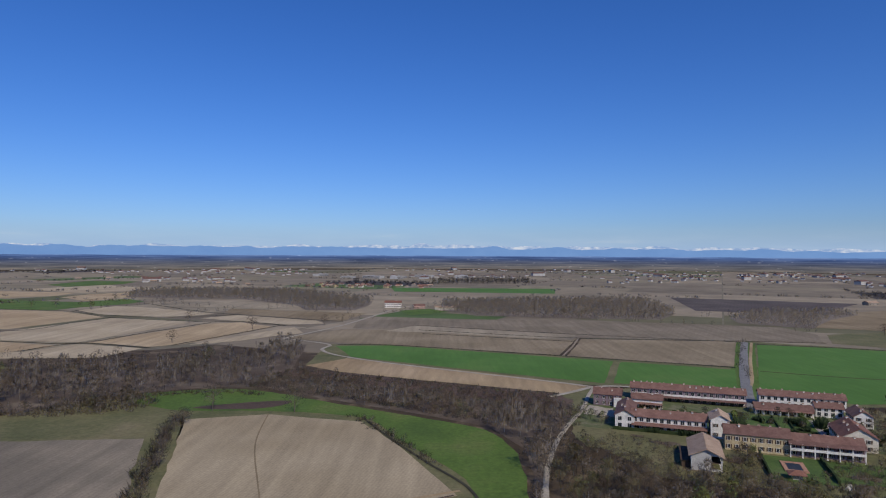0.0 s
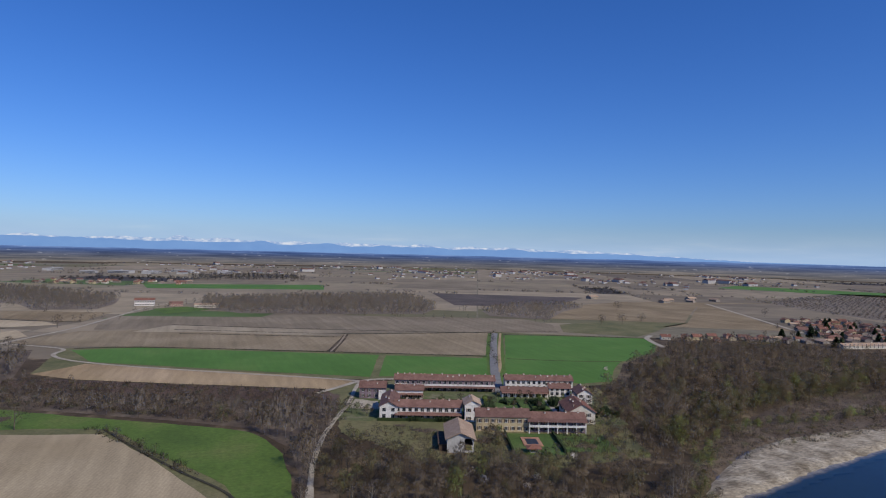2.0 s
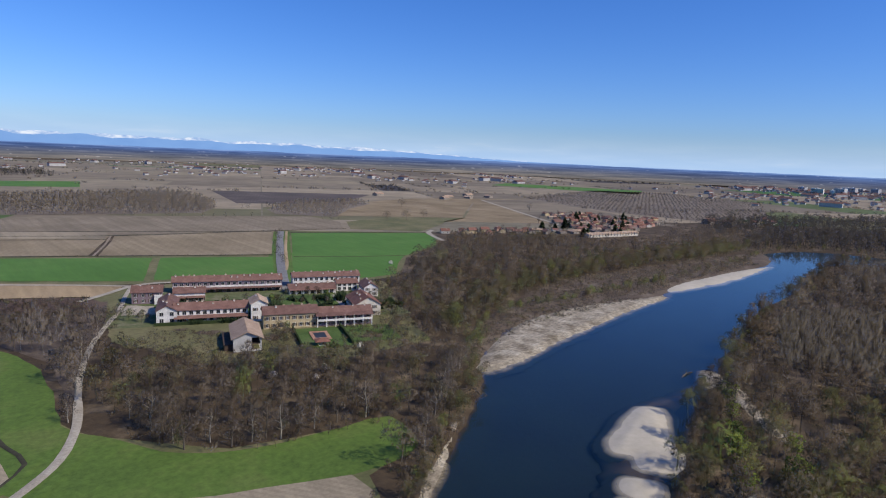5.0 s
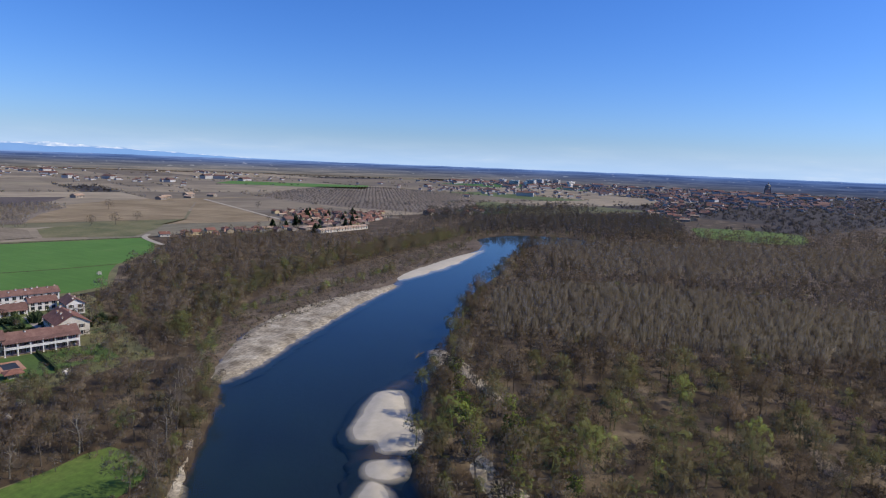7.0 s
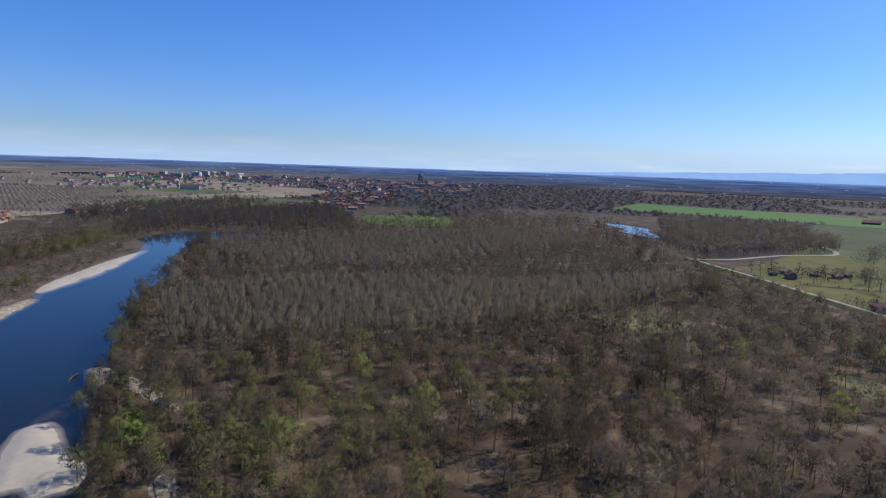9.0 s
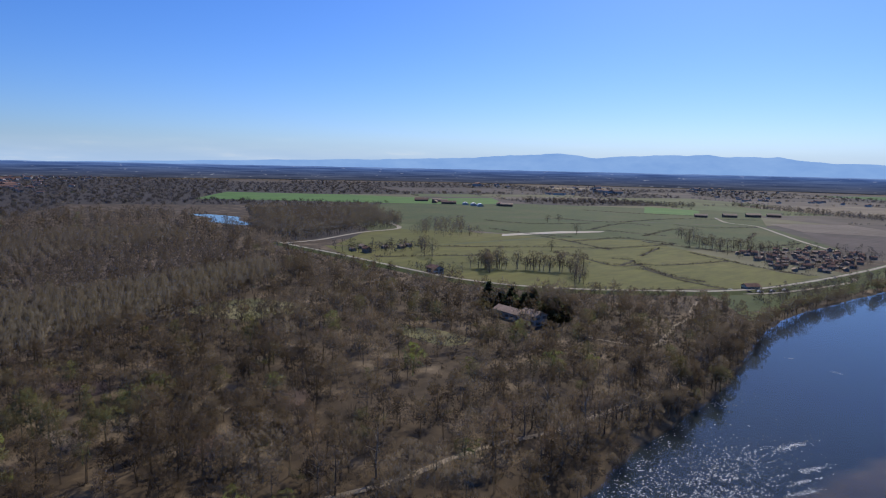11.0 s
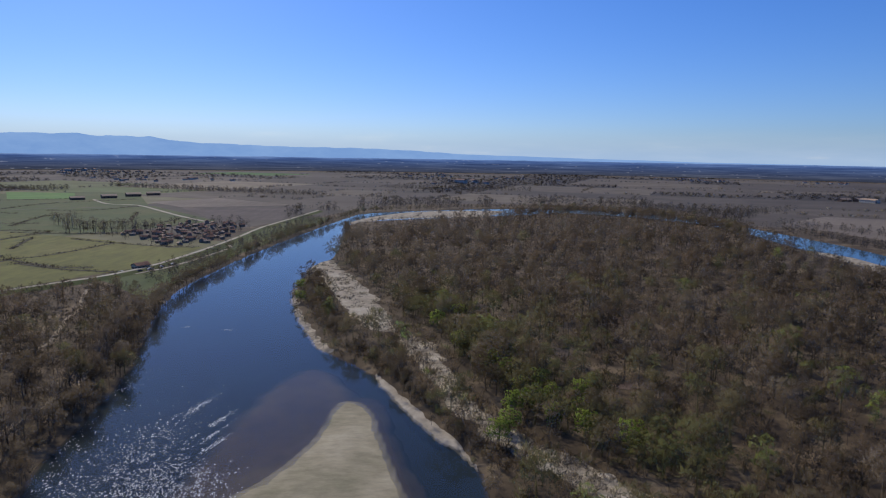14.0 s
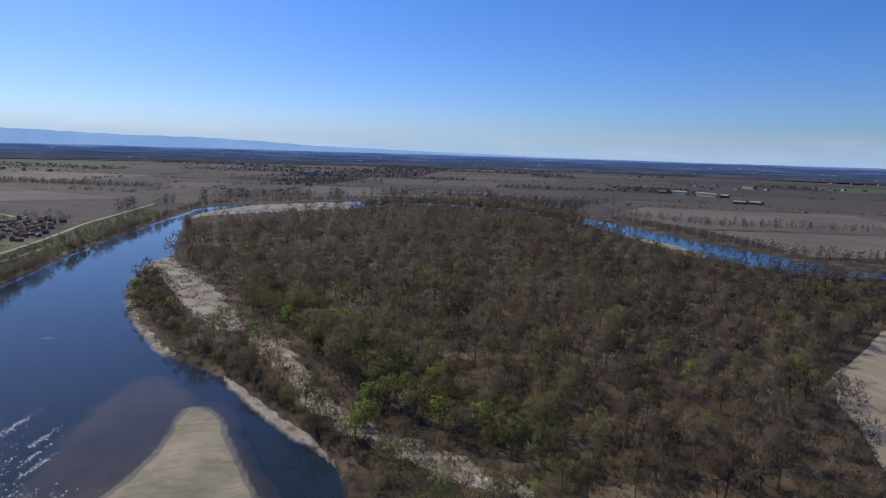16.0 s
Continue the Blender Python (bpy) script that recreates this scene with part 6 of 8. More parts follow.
def split(x0, y0, x1, y1, out, r):
    w, h = x1 - x0, y1 - y0
    d = math.hypot((x0 + x1) / 2, (y0 + y1) / 2)
    limit = 190 + 0.11 * d
    if max(w, h) < limit * (0.75 + 0.6 * r.random()) or (min(w, h) < 70 and max(w, h) < 1.6 * limit):
        out.append((x0, y0, x1, y1))
        return
    s = 0.3 + 0.4 * r.random()
    if (w > h) == (r.random() < 0.86):
        split(x0, y0, x0 + w * s, y1, out, r), split(x0 + w * s, y0, x1, y1, out, r)
    else:
        split(x0, y0, x1, y0 + h * s, out, r), split(x0, y0 + h * s, x1, y1, out, r)


def build_plain():
    r = np.random.default_rng(21)
    cells = []
    split(-4900, -4900, 4900, 4900, cells, r)
    c, s = math.cos(FIELD_TURN), math.sin(FIELD_TURN)
    vs, ts, tint, rows, woods = [], [], [], [], []
    for x0, y0, x1, y1 in cells:
        g = 1.2
        q = np.array([(x0 + g, y0 + g), (x1 - g, y0 + g), (x1 - g, y1 - g), (x0 + g, y1 - g)])
        q = np.stack([q[:, 0] * c - q[:, 1] * s, q[:, 0] * s + q[:, 1] * c], 1)
        m = q.mean(0)
        d = np.hypot(*q.T)
        if d.max() > 3215 or d.min() < 420:
            continue
        if any(inside(p, q[:, 0], q[:, 1]).any() or inside(p, m[:1], m[1:])[0] for p in NEAR_KEEP):
            continue
        yaw = math.degrees(math.atan2(-m[0], m[1]))
        dist = float(np.hypot(*m))
        east = -128 < yaw < -82
        if east and r.random() < (0.92 if dist < 2600 else 0.75) or (not east and dist > 1500 and r.random() < ((0.08 if dist < 2800 else 0.16) if abs(yaw) < 80 else (0.24 if dist < 2200 else 0.5))):
            woods.append((q, dist))
            k = 0.0
        else:
            u = r.random()
            k = (0.4 + 0.27 * u) if yaw > -32 else (0.3 + 0.26 * u)
            if r.random() < 0.12:
                k = 0.74 + 0.16 * r.random()
            if r.random() < 0.03:
                k = 0.97
            if -160 < yaw < -125 and dist < 1900:
                k = 0.72 + 0.14 * r.random() if r.random() < 0.5 else 0.12 + 0.2 * r.random()
            elif yaw > 150 and r.random() < 0.93:
                k = 0.08 + 0.24 * r.random()
            elif abs(yaw) > 84 and r.random() < 0.93:
                k = 0.08 + 0.2 * r.random()
        n = len(vs)
        vs += [(*p, 0.04 + 0.00001 * dist) for p in q]
        ts += [(n, n + 1, n + 2), (n, n + 2, n + 3)]
        tint += [k] * 4
        for i in range(4):
            side = q[(i + 1) % 4] - q[i]
            radial = abs(q[i, 0] * side[1] - q[i, 1] * side[0]) < 0.14 * np.hypot(*q[i]) * np.hypot(*side)
            if r.random() < (0.45 if dist < 2200 else 0.33) * (1.25 if abs(yaw) < 100 else 1.9) and not radial:
                rows.append((q[i], q[(i + 1) % 4], dist))
    tagged(new("plain_fields", tri_mesh("plain_fields", vs, ts, PARCEL, tint)), "patchwork of tan, brown and green fields on the plain", "fields", kind="stuff")
    pts, size = [], []
    for a, b, dist in rows:
        n = int(np.linalg.norm(b - a) / (7 + 0.006 * dist) * (0.25 + 0.75 * r.random()))
        f = np.sort(r.random(n)) * (0.35 + 0.65 * r.random()) + (0.0 if r.random() < 0.6 else 0.3)
        f = f[f < 1]
        pts += [a + (b - a) * t + r.normal(size=2) * 2 for t in f]
        size += list((0.45 + 0.4 * r.random(len(f))) * (1 + 0.00008 * dist))
    pts, size = np.array(pts), np.array(size)
    d = np.hypot(*pts.T)
    ok = ~inside(HOUSING, pts[:, 0], pts[:, 1])
    for keep in (RIVER, ARM, OLD_ARM):
        ok &= signed(keep, pts[:, 0], pts[:, 1]) < -3
    for keep in OPEN_LAND:
        ok &= ~inside(keep, pts[:, 0], pts[:, 1])
    pts, size, d = pts[ok], size[ok], d[ok]
    t = np.clip(0.4 + 0.3 * r.normal(size=len(pts)), 0, 1)
    for lo, hi, tpl, mul in ((0, 1100, FAR_T, 0.7), (1100, 9999, SPECK_T, 0.85)):
        sel = (d >= lo) & (d < hi)
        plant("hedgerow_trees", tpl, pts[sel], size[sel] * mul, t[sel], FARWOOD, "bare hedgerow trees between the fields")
    allw = []
    for q, dist in woods:
        p = scatter(q, 13 + 0.0085 * dist)
        allw.append(p)
    p = np.vstack(allw)
    ok = signed(OLD_ARM, p[:, 0], p[:, 1]) < -3
    for keep in OPEN_LAND:
        ok &= ~inside(keep, p[:, 0], p[:, 1])
    p = p[ok]
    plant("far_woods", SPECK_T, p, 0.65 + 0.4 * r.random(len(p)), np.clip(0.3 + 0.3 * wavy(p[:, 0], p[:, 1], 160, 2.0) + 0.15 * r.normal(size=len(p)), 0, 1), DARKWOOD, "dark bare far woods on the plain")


build_plain()

# single trees
def tree_kind(name, seed, height, spread, limbs, twigs, width, bark, crown, label, leafy=False, low=0.3):
    (wv, wt), (cv, ct) = tree_arrays(seed, height, spread, limbs, twigs, width, 6, low, leafy)
    ob = thing(name, Matrix.Translation((0, 0, -400)), label, "tree")
    part("trunk", tri_mesh("trunk", wv, wt, bark), ob)
    cv, ct, cn = soft(cv, ct, (0, 0, height * 0.5), seed)
    part("crown", tri_mesh("crown", cv, ct, crown, None, cn), ob)
    return ob


def conifer_kind(seed, height, spread):
    r = np.random.default_rng(seed)
    ob = thing("conifer", Matrix.Translation((0, 0, -400)), "dark green conifer beside the house", "tree")
    v, t = tube([(0, 0, 0), (0, 0, height * 0.6), (0, 0, height)], [0.3, 0.18, 0.03], 6)
    part("trunk", tri_mesh("trunk", v, t, BARK), ob)
    n = 640
    f = r.random(n) ** 1.3 * 0.9 + 0.08
    a = r.random(n) * 2 * math.pi
    roots = np.column_stack([np.cos(a) * 0.2, np.sin(a) * 0.2, f * height])
    ways = np.column_stack([np.cos(a), np.sin(a), -0.15 + 0.3 * r.random(n)])
    v, t, nv = soft(*blades(roots, ways, spread * (1.08 - f) ** 0.7 * (0.7 + 0.5 * r.random(n)), 0.9 + 0.5 * r.random(n), r), (0, 0, height * 0.4), seed)
    part("crown", tri_mesh("crown", v, t, NEEDLES, None, nv), ob)
    return ob


BARE = [tree_kind("bare_tree", 40 + k, 13 + 2 * k % 5, 4.4 + 0.5 * (k % 3), 9, 420, 0.36, BARK if k % 2 else PALEBARK, CROWN, "tall bare tree with a fine twiggy crown", low=0.12) for k in range(4)]
ROUND = [tree_kind("field_tree", 50 + k, 11, 5.0, 11, 320, 0.34, BARK, CROWN, "lone bare field tree with a round crown", low=0.22) for k in range(3)]
GREEN = [tree_kind("budding_willow", 60 + k, 10, 4.6, 11, 440, 0.78, BARK, WILLOW, "willow in fresh yellow-green bud", True, 0.15) for k in range(3)]
BLOOM = [tree_kind("blossom_tree", 70, 5, 2.8, 9, 420, 0.4, BARK, BLOSSOM, "small tree in white blossom", True, 0.2)]
CONIFER = [conifer_kind(80, 12, 5.4), conifer_kind(81, 10, 5.2)]


def stand(kinds, places, size, group, label=""):
    for k, (x, y) in enumerate(places):
        s = size * (0.8 + 0.4 * random.random())
        ob = copy_thing(kinds[k % len(kinds)], Matrix.Translation((x, y, -0.05)) @ Matrix.Rotation(random.random() * 6.28, 4, "Z") @ Matrix.Scale(s, 4))
        tagged(ob, label, group=group)


stand(ROUND, [(-198, 652), (-237, 549), (-129, 686), (-116, 316), (-74, 314), (-286, 706), (-421, 945), (-549, 889), (-487, 866), (-519, 994), (-583, 887), (580, 784), (748, 670), (440, 624), (462, 614), (503, 632), (392, -475), (604, -720), (596, -736), (480, -628)],
      1.15, "lone field trees")
stand(BARE, [(459, -366), (462, -372), (425, -351), (430, -346), (470, -352)] + [(297 + 2.3 * k + random.uniform(-2, 2), -396 + 2.0 * k + random.uniform(-5, 5)) for k in range(28)] + [(335 + 4 * k, -334 - 3 * k) for k in range(6)] + [(264, -356), (272, -362), (281, -370), (290, -380), (262, -344)], 1.0, "trees on the pasture")
stand(BARE, [(336 - 4.2 * k, -630 - 1.6 * k + random.uniform(-8, 8)) for k in range(18)] + [(390 - 9 * k, -709 + 8 * k) for k in range(6)], 0.95, "poplar row by the village")
for line, n, size, kinds in (([(44, 190), (50, 168), (64, 158), (84, 155), (104, 153)], 16, 0.75, BARE), ([(100, 122), (118, 138), (140, 158), (158, 176)], 14, 0.7, BARE), ([(28, 196), (38, 230), (46, 262), (58, 300)], 10, 0.6, BARE),
                             ([(98, -122), (105, -152), (109, -190), (114, -226), (124, -268), (134, -312)], 42, 0.85, BARE), ([(128, -70), (120, -118), (122, -160), (124, -210)], 18, 0.85, BARE),
                             ([(-164, -134), (-184, -162), (-208, -184), (-246, -204), (-290, -230)], 20, 0.7, BARE), ([(62, -425), (64, -390), (58, -350), (46, -308)], 14, 0.42, BARE), ([(24, -258), (10, -236), (-4, -206), (-18, -176)], 14, 0.36, BARE),
                             ([(-124, 298), (-116, 262), (-106, 228), (-99, 204)], 22, 0.6, ROUND), ([(-40, 302), (-26, 280), (-16, 262)], 8, 0.36, ROUND), ([(205, 438), (228, 480), (250, 525), (272, 568)], 9, 0.55, ROUND), ([(194, 400), (212, 432)], 3, 0.5, ROUND),
                             ([(240, 55), (250, 34), (244, 46), (257, -18), (262, 10)], 6, 1.15, ROUND), ([(-350, 402), (-280, 410), (-220, 424), (-160, 470)], 16, 0.85, BARE), ([(160, -430), (150, -480), (146, -540), (128, -640), (110, -740)], 16, 0.7, ROUND)):
    c = curve_through(line, 1.0)
    stand(kinds, [tuple(c[min(int((k + random.random() * 0.8) / n * len(c)), len(c) - 1)] + np.array((random.uniform(-2.5, 2.5), random.uniform(-2.5, 2.5)))) for k in range(n)], size, "trees along the edge")
stand(GREEN, [(-26, -165), (-36, -216), (-40, -188), (-44, -176), (63, -366), (58, -338), (-31, -224), (-30, -172), (-48, -196), (-22, -250), (-14, -286), (-26, -300), (-40, -240), (-46, -206), (-54, -184), (-38, -200), (-52, -170), (-62, -160), (-34, -186), (-30, -236), (-58, -196)], 0.8, "willows in bud")
stand(GREEN, [(152, 60), (170, 70), (182, 76), (196, 84), (168, 54), (150, 48), (186, 62), (210, 92), (128, 40), (144, 30), (160, 36), (132, 20)], 0.75, "willows in bud", "willow in pale olive-green bud on the shore")
stand(BLOOM, [(104, 188), (93, 198), (112, 195), (137, 211)], 0.55, "blossom trees")
stand(BLOOM, [(263, 367), (315, 378), (325, 384)], 0.7, "blossom trees")
stand(CONIFER, [(560 + 30 * math.sin(k * 2.7) + 9 * k, 440 + 40 * math.cos(k * 1.9) + 4 * k) for k in range(26)], 0.75, "village conifers", "dark green conifer among village houses")
stand(ROUND, [(590 + 60 * math.sin(k * 1.7) + 6 * k, 450 + 40 * math.cos(k * 2.3) + 4 * k) for k in range(24)], 0.7, "village trees", "bare tree among village houses")
stand(CONIFER, [(256, -255), (250, -260), (244, -262), (238, -266), (231, -266), (224, -268), (216, -270), (210, -270), (212, -262), (228, -258), (240, -256), (206, -262), (218, -262), (234, -262), (246, -254), (252, -252), (204, -254), (222, -258)], 1.0, "conifers by the white house")
for ob in BARE + ROUND + GREEN + BLOOM + CONIFER:
    for p in ob.children:
        bpy.data.objects.remove(p)
    bpy.data.objects.remove(ob)

# ---- buildings ----
AX = -19.1
UX, UY = math.cos(radians(AX)), math.sin(radians(AX))


def uv(u, v, z=0.0, turn=0.0):
    """A pose in the hamlet's own grid."""
    return pose(u * UX - v * UY, u * UY + v * UX, z, 0, 0, AX + turn)


def box(x0, y0, z0, x1, y1, z1):
    v = [(x, y, z) for z in (z0, z1) for x, y in ((x0, y0), (x1, y0), (x1, y1), (x0, y1))]
    return v, [(3, 2, 1, 0), (4, 5, 6, 7), (0, 1, 5, 4), (1, 2, 6, 5), (2, 3, 7, 6), (3, 0, 4, 7)]


def boxes(name, items, mat):
    vs, fs = [], []
    for it in items:
        v, f = box(*it)
        n = len(vs)
        vs += v
        fs += [tuple(i + n for i in q) for q in f]
    return mesh_of(name, vs, fs, mat)


def gable_walls(w, d, eave, ridge, mat):
    """Outer walls with gable ends; the ridge runs along x."""
    x, y = w / 2, d / 2
    v = [(-x, -y, -0.3), (x, -y, -0.3), (x, y, -0.3), (-x, y, -0.3), (-x, -y, eave), (x, -y, eave), (x, y, eave), (-x, y, eave), (-x, 0, ridge), (x, 0, ridge)]
    return mesh_of("wall", v, [(0, 1, 5, 4), (1, 2, 6, 9, 5), (2, 3, 7, 6), (3, 0, 4, 8, 7), (4, 5, 9, 8), (6, 7, 8, 9), (3, 2, 1, 0)], mat)


def gable_roof(w, d, eave, ridge, mat, over=0.6, thick=0.22):
    x, y = w / 2 + over, d / 2 + over
    drop = (ridge - eave) / (d / 2) * over
    e, r = eave - drop + 0.06, ridge + 0.06
    prof = [(-y, e), (0, r), (y, e), (y, e + thick), (0.25, r + thick), (0, r + thick + 0.1), (-0.25, r + thick), (-y, e + thick)]
    n = len(prof)
    v = [(sx, py, pz) for sx in (-x, x) for py, pz in prof]
    f = [(i, (i + 1) % n, n + (i + 1) % n, n + i) for i in range(n)] + [tuple(range(n - 1, -1, -1)), tuple(range(n, 2 * n))]
    return mesh_of("roof", v, f, mat)


def hip_roof(w, d, eave, ridge, mat, over=0.6):
    x, y, k = w / 2 + over, d / 2 + over, max(0.2, (w - d) / 2)
    v = [(-x, -y, eave - 0.1), (x, -y, eave - 0.1), (x, y, eave - 0.1), (-x, y, eave - 0.1), (-x, -y, eave + 0.12), (x, -y, eave + 0.12), (x, y, eave + 0.12), (-x, y, eave + 0.12), (-k, 0, ridge), (k, 0, ridge)]
    return mesh_of("roof", v, [(3, 2, 1, 0), (0, 1, 5, 4), (1, 2, 6, 5), (2, 3, 7, 6), (3, 0, 4, 7), (4, 5, 9, 8), (5, 6, 9), (6, 7, 8, 9), (7, 4, 8)], mat)


def lean_roof(w, y0, z0, y1, z1, mat):
    """A sloping slab from its low edge (y0, z0) to its high edge (y1, z1)."""
    x = w / 2
    v = [(-x, y0, z0), (x, y0, z0), (x, y1, z1), (-x, y1, z1), (-x, y0, z0 + 0.16), (x, y0, z0 + 0.16), (x, y1, z1 + 0.16), (-x, y1, z1 + 0.16)]
    return mesh_of("porch_roof", v, [(3, 2, 1, 0), (4, 5, 6, 7), (0, 1, 5, 4), (1, 2, 6, 5), (2, 3, 7, 6), (3, 0, 4, 7)], mat)


def window_meshes(w, h, shutters):
    f = boxes("frame", [(-w / 2 - 0.1, -0.06, -0.1, -w / 2, 0.1, h + 0.1), (w / 2, -0.06, -0.1, w / 2 + 0.1, 0.1, h + 0.1), (-w / 2, -0.06, h, w / 2, 0.1, h + 0.1), (-w / 2 - 0.15, -0.12, -0.14, w / 2 + 0.15, 0.1, 0.0), (-0.03, -0.04, 0, 0.03, 0.1, h)], WHITE)
    p = boxes("pane", [(-w / 2, -0.025, 0.0, w / 2, 0.08, h)], GLASS)
    s = boxes("shutter", [(-0.24, -0.06, 0, 0.24, 0.02, h)], SHUTTER) if shutters else None
    return f, p, s


WIN = window_meshes(1.0, 1.5, True)
WIN_TALL = window_meshes(1.2, 2.2, False)
WIN_DARK = window_meshes(1.6, 1.7, False)
CHIMNEY = (boxes("stack", [(-0.36, -0.36, -1.0, 0.36, 0.36, 0.9)], WHITE), boxes("cap", [(-0.5, -0.5, 0.9, 0.5, 0.5, 1.02), (-0.3, -0.3, 1.02, 0.3, 0.3, 1.25)], ROOF_PALE))
POST = boxes("post", [(-0.14, -0.14, 0, 0.14, 0.14, 1.0), (-0.2, -0.2, 0.94, 0.2, 0.2, 1.0), (-0.2, -0.2, 0, 0.2, 0.2, 0.06)], WHITE)
POST_WOOD = boxes("post", [(-0.1, -0.1, 0, 0.1, 0.1, 1.0), (-0.16, -0.16, 0.94, 0.16, 0.16, 1.0), (-0.16, -0.16, 0, 0.16, 0.16, 0.05)], TIMBER)


WIN_FAR = boxes("window", [(-0.7, -0.06, 0, 0.7, 0.06, 1.5)], GLASS)


def window(parent, x, y, z, turn, kind=WIN):
    if kind is WIN_FAR:
        part("window", kind, parent, pose(x, y, z, 0, 0, turn))
        return
    ob = part("window", kind[0], parent, pose(x, y, z, 0, 0, turn))
    part("pane", kind[1], ob)
    if kind[2]:
        for sx in (-0.88, 0.88):
            part("shutter", kind[2], ob, pose(sx, -0.03, 0))


def chimney(parent, x, y, z, s=1.0):
    ob = part("chimney", CHIMNEY[0], parent, pose(x, y, z) @ Matrix.Scale(s, 4), "small rendered chimney")
    part("cap", CHIMNEY[1], ob)


def house(at, name, w, d, eave, ridge, wall, roof, label, group, hip=False, floors=2, gap=3.0, kind=WIN, chimneys=3, ends=True, back=True):
    ob = thing(name, at, label, "house", group)
    if hip:
        part("wall", boxes("wall", [(-w / 2, -d / 2, -0.3, w / 2, d / 2, eave)], wall), ob)
        part("roof", hip_roof(w, d, eave, ridge, roof), ob)
    else:
        part("wall", gable_walls(w, d, eave, ridge, wall), ob)
        part("roof", gable_roof(w, d, eave, ridge, roof), ob)
    n = max(1, int(w / gap))
    for f in range(floors):
        z = 0.9 + f * (eave - 0.3) / floors
        for k in range(n):
            x = (k + 0.5) * w / n - w / 2
            window(ob, x, -d / 2, z, 0, kind)
            if back:
                window(ob, x, d / 2, z, 180, kind)
        if ends:
            for y in (-d / 4, d / 4):
                window(ob, -w / 2, y, z, -90, kind)
                window(ob, w / 2, y, z, 90, kind)
    for k in range(chimneys):
        x = (k + 0.5 + random.uniform(-0.25, 0.25)) * w / chimneys - w / 2
        y = random.uniform(-0.25, 0.25) * d
        chimney(ob, x, y, ridge - abs(y) * (ridge - eave) / (d / 2), random.uniform(0.8, 1.1))
    return ob


def porch(ob, w, d, depth, low, high, roof, step, post=POST_WOOD, wall_band=None):
    """A lean-to roof on posts along the front."""
    y = -d / 2
    part("porch_roof", lean_roof(w, y - depth, low, y - 0.02, high, roof), ob)
    n = int(w / step)
    for k in range(n + 1):
        part("post", post, ob, pose(-w / 2 + 0.3 + k * (w - 0.6) / n, y - depth + 0.3, -0.1) @ Matrix.Diagonal((1, 1, low + 0.12, 1)))
    for k in range(n):
        part("doorway", boxes("doorway", [(-0.9, -0.02, 0, 0.9, 0.04, 2.2)], GLASS), ob, pose(-w / 2 + 0.3 + (k + 0.5) * (w - 0.6) / n, y - 0.03, 0.05), "dark glazed doorway")


def loggia(ob, w, d, depth, height, step):
    """White two-storey posts with a parapet in front of a recessed wall."""
    y = -d / 2
    n = int(w / step)
    for k in range(n + 1):
        part("post", POST, ob, pose(-w / 2 + 0.2 + k * (w - 0.4) / n, y - depth + 0.2, -0.1) @ Matrix.Diagonal((1.5, 1.5, height, 1)))
    part("balcony", boxes("balcony", [(-w / 2, y - depth, 2.75, w / 2, y - 0.02, 2.95), (-w / 2, y - depth, 2.95, w / 2, y - depth + 0.12, 3.75)], WHITE), ob, None, "white balcony parapet")


# the restored farm hamlet
G = "hamlet houses"
ob = house(uv(4, 305), "terraced_house_row", 32, 9.5, 6.0, 8.2, WHITE, ROOF, "white two-storey house row with brown tile roof", G, gap=2.8, kind=WIN_DARK, chimneys=9)
porch(ob, 32, 9.5, 3.0, 2.5, 3.3, ROOF, 4.2)
ob = house(uv(-15, 312, 0, 90), "house_wing", 26, 8.5, 6.2, 8.5, WHITE, ROOF, "white wing with large dark windows in its gable", G, kind=WIN_DARK, chimneys=3)
ob = house(uv(-26, 346), "farm_house", 14, 10, 6.0, 8.4, MAUVE, ROOF, "mauve two-storey house with brown tile roof", G, chimneys=5)
part("bay", boxes("bay", [(3.5, -7.2, -0.3, 7.0, -4.98, 4.6)], WHITE), ob, None, "white plastered bay")
ob = house(uv(-6, 345), "farm_house", 15, 8, 5.0, 7.0, WHITE, ROOF, "white low house with brown tile roof", G, floors=1, chimneys=4)
porch(ob, 15, 8, 2.2, 2.6, 3.2, ROOF, 3.7)
ob = house(uv(14, 368), "terraced_house_row", 58, 9.5, 6.2, 8.4, MAUVE, ROOF, "long mauve house row with white balconies", G, gap=3.0, kind=WIN_DARK, chimneys=18)
part("balcony", boxes("balcony", [(-29, -6.0, 3.0, 29, -4.77, 3.2), (-29, -6.0, 3.2, 29, -5.88, 3.9)], WHITE), ob, None, "white balcony band")
porch(ob, 58, 12.2, 2.2, 2.3, 2.9, ROOF, 4.2)
ob = house(uv(70, 373), "terraced_house_row", 40, 9, 6.0, 8.0, WHITE, ROOF, "long white house row with brown tile roof", G, gap=2.9, kind=WIN_DARK, chimneys=12)
ob = house(uv(58.5, 354), "low_outbuilding", 26, 7.5, 3.2, 5.0, WHITE, ROOF, "low white outbuilding with a tiled porch", G, floors=1, chimneys=4)
porch(ob, 26, 7.5, 2.0, 2.4, 3.0, ROOF, 3.7, POST)
ob = house(uv(25, 303, 0, 90), "tall_house", 12, 7.5, 8.2, 10.2, WHITE, ROOF_PALE, "tall narrow white house with weathered roof", G, floors=2, gap=4, chimneys=1)
ob = house(uv(37.5, 286.5), "yellow_house", 24, 10, 6.8, 9.2, YELLOW, ROOF, "ochre yellow two-storey house with brown roof", G, gap=3.0, chimneys=6)
ob = house(uv(62, 286.0), "terraced_house_row", 26, 9, 5.8, 8.0, MAUVE, ROOF, "house row with white loggia posts", G, gap=3.0, chimneys=5)
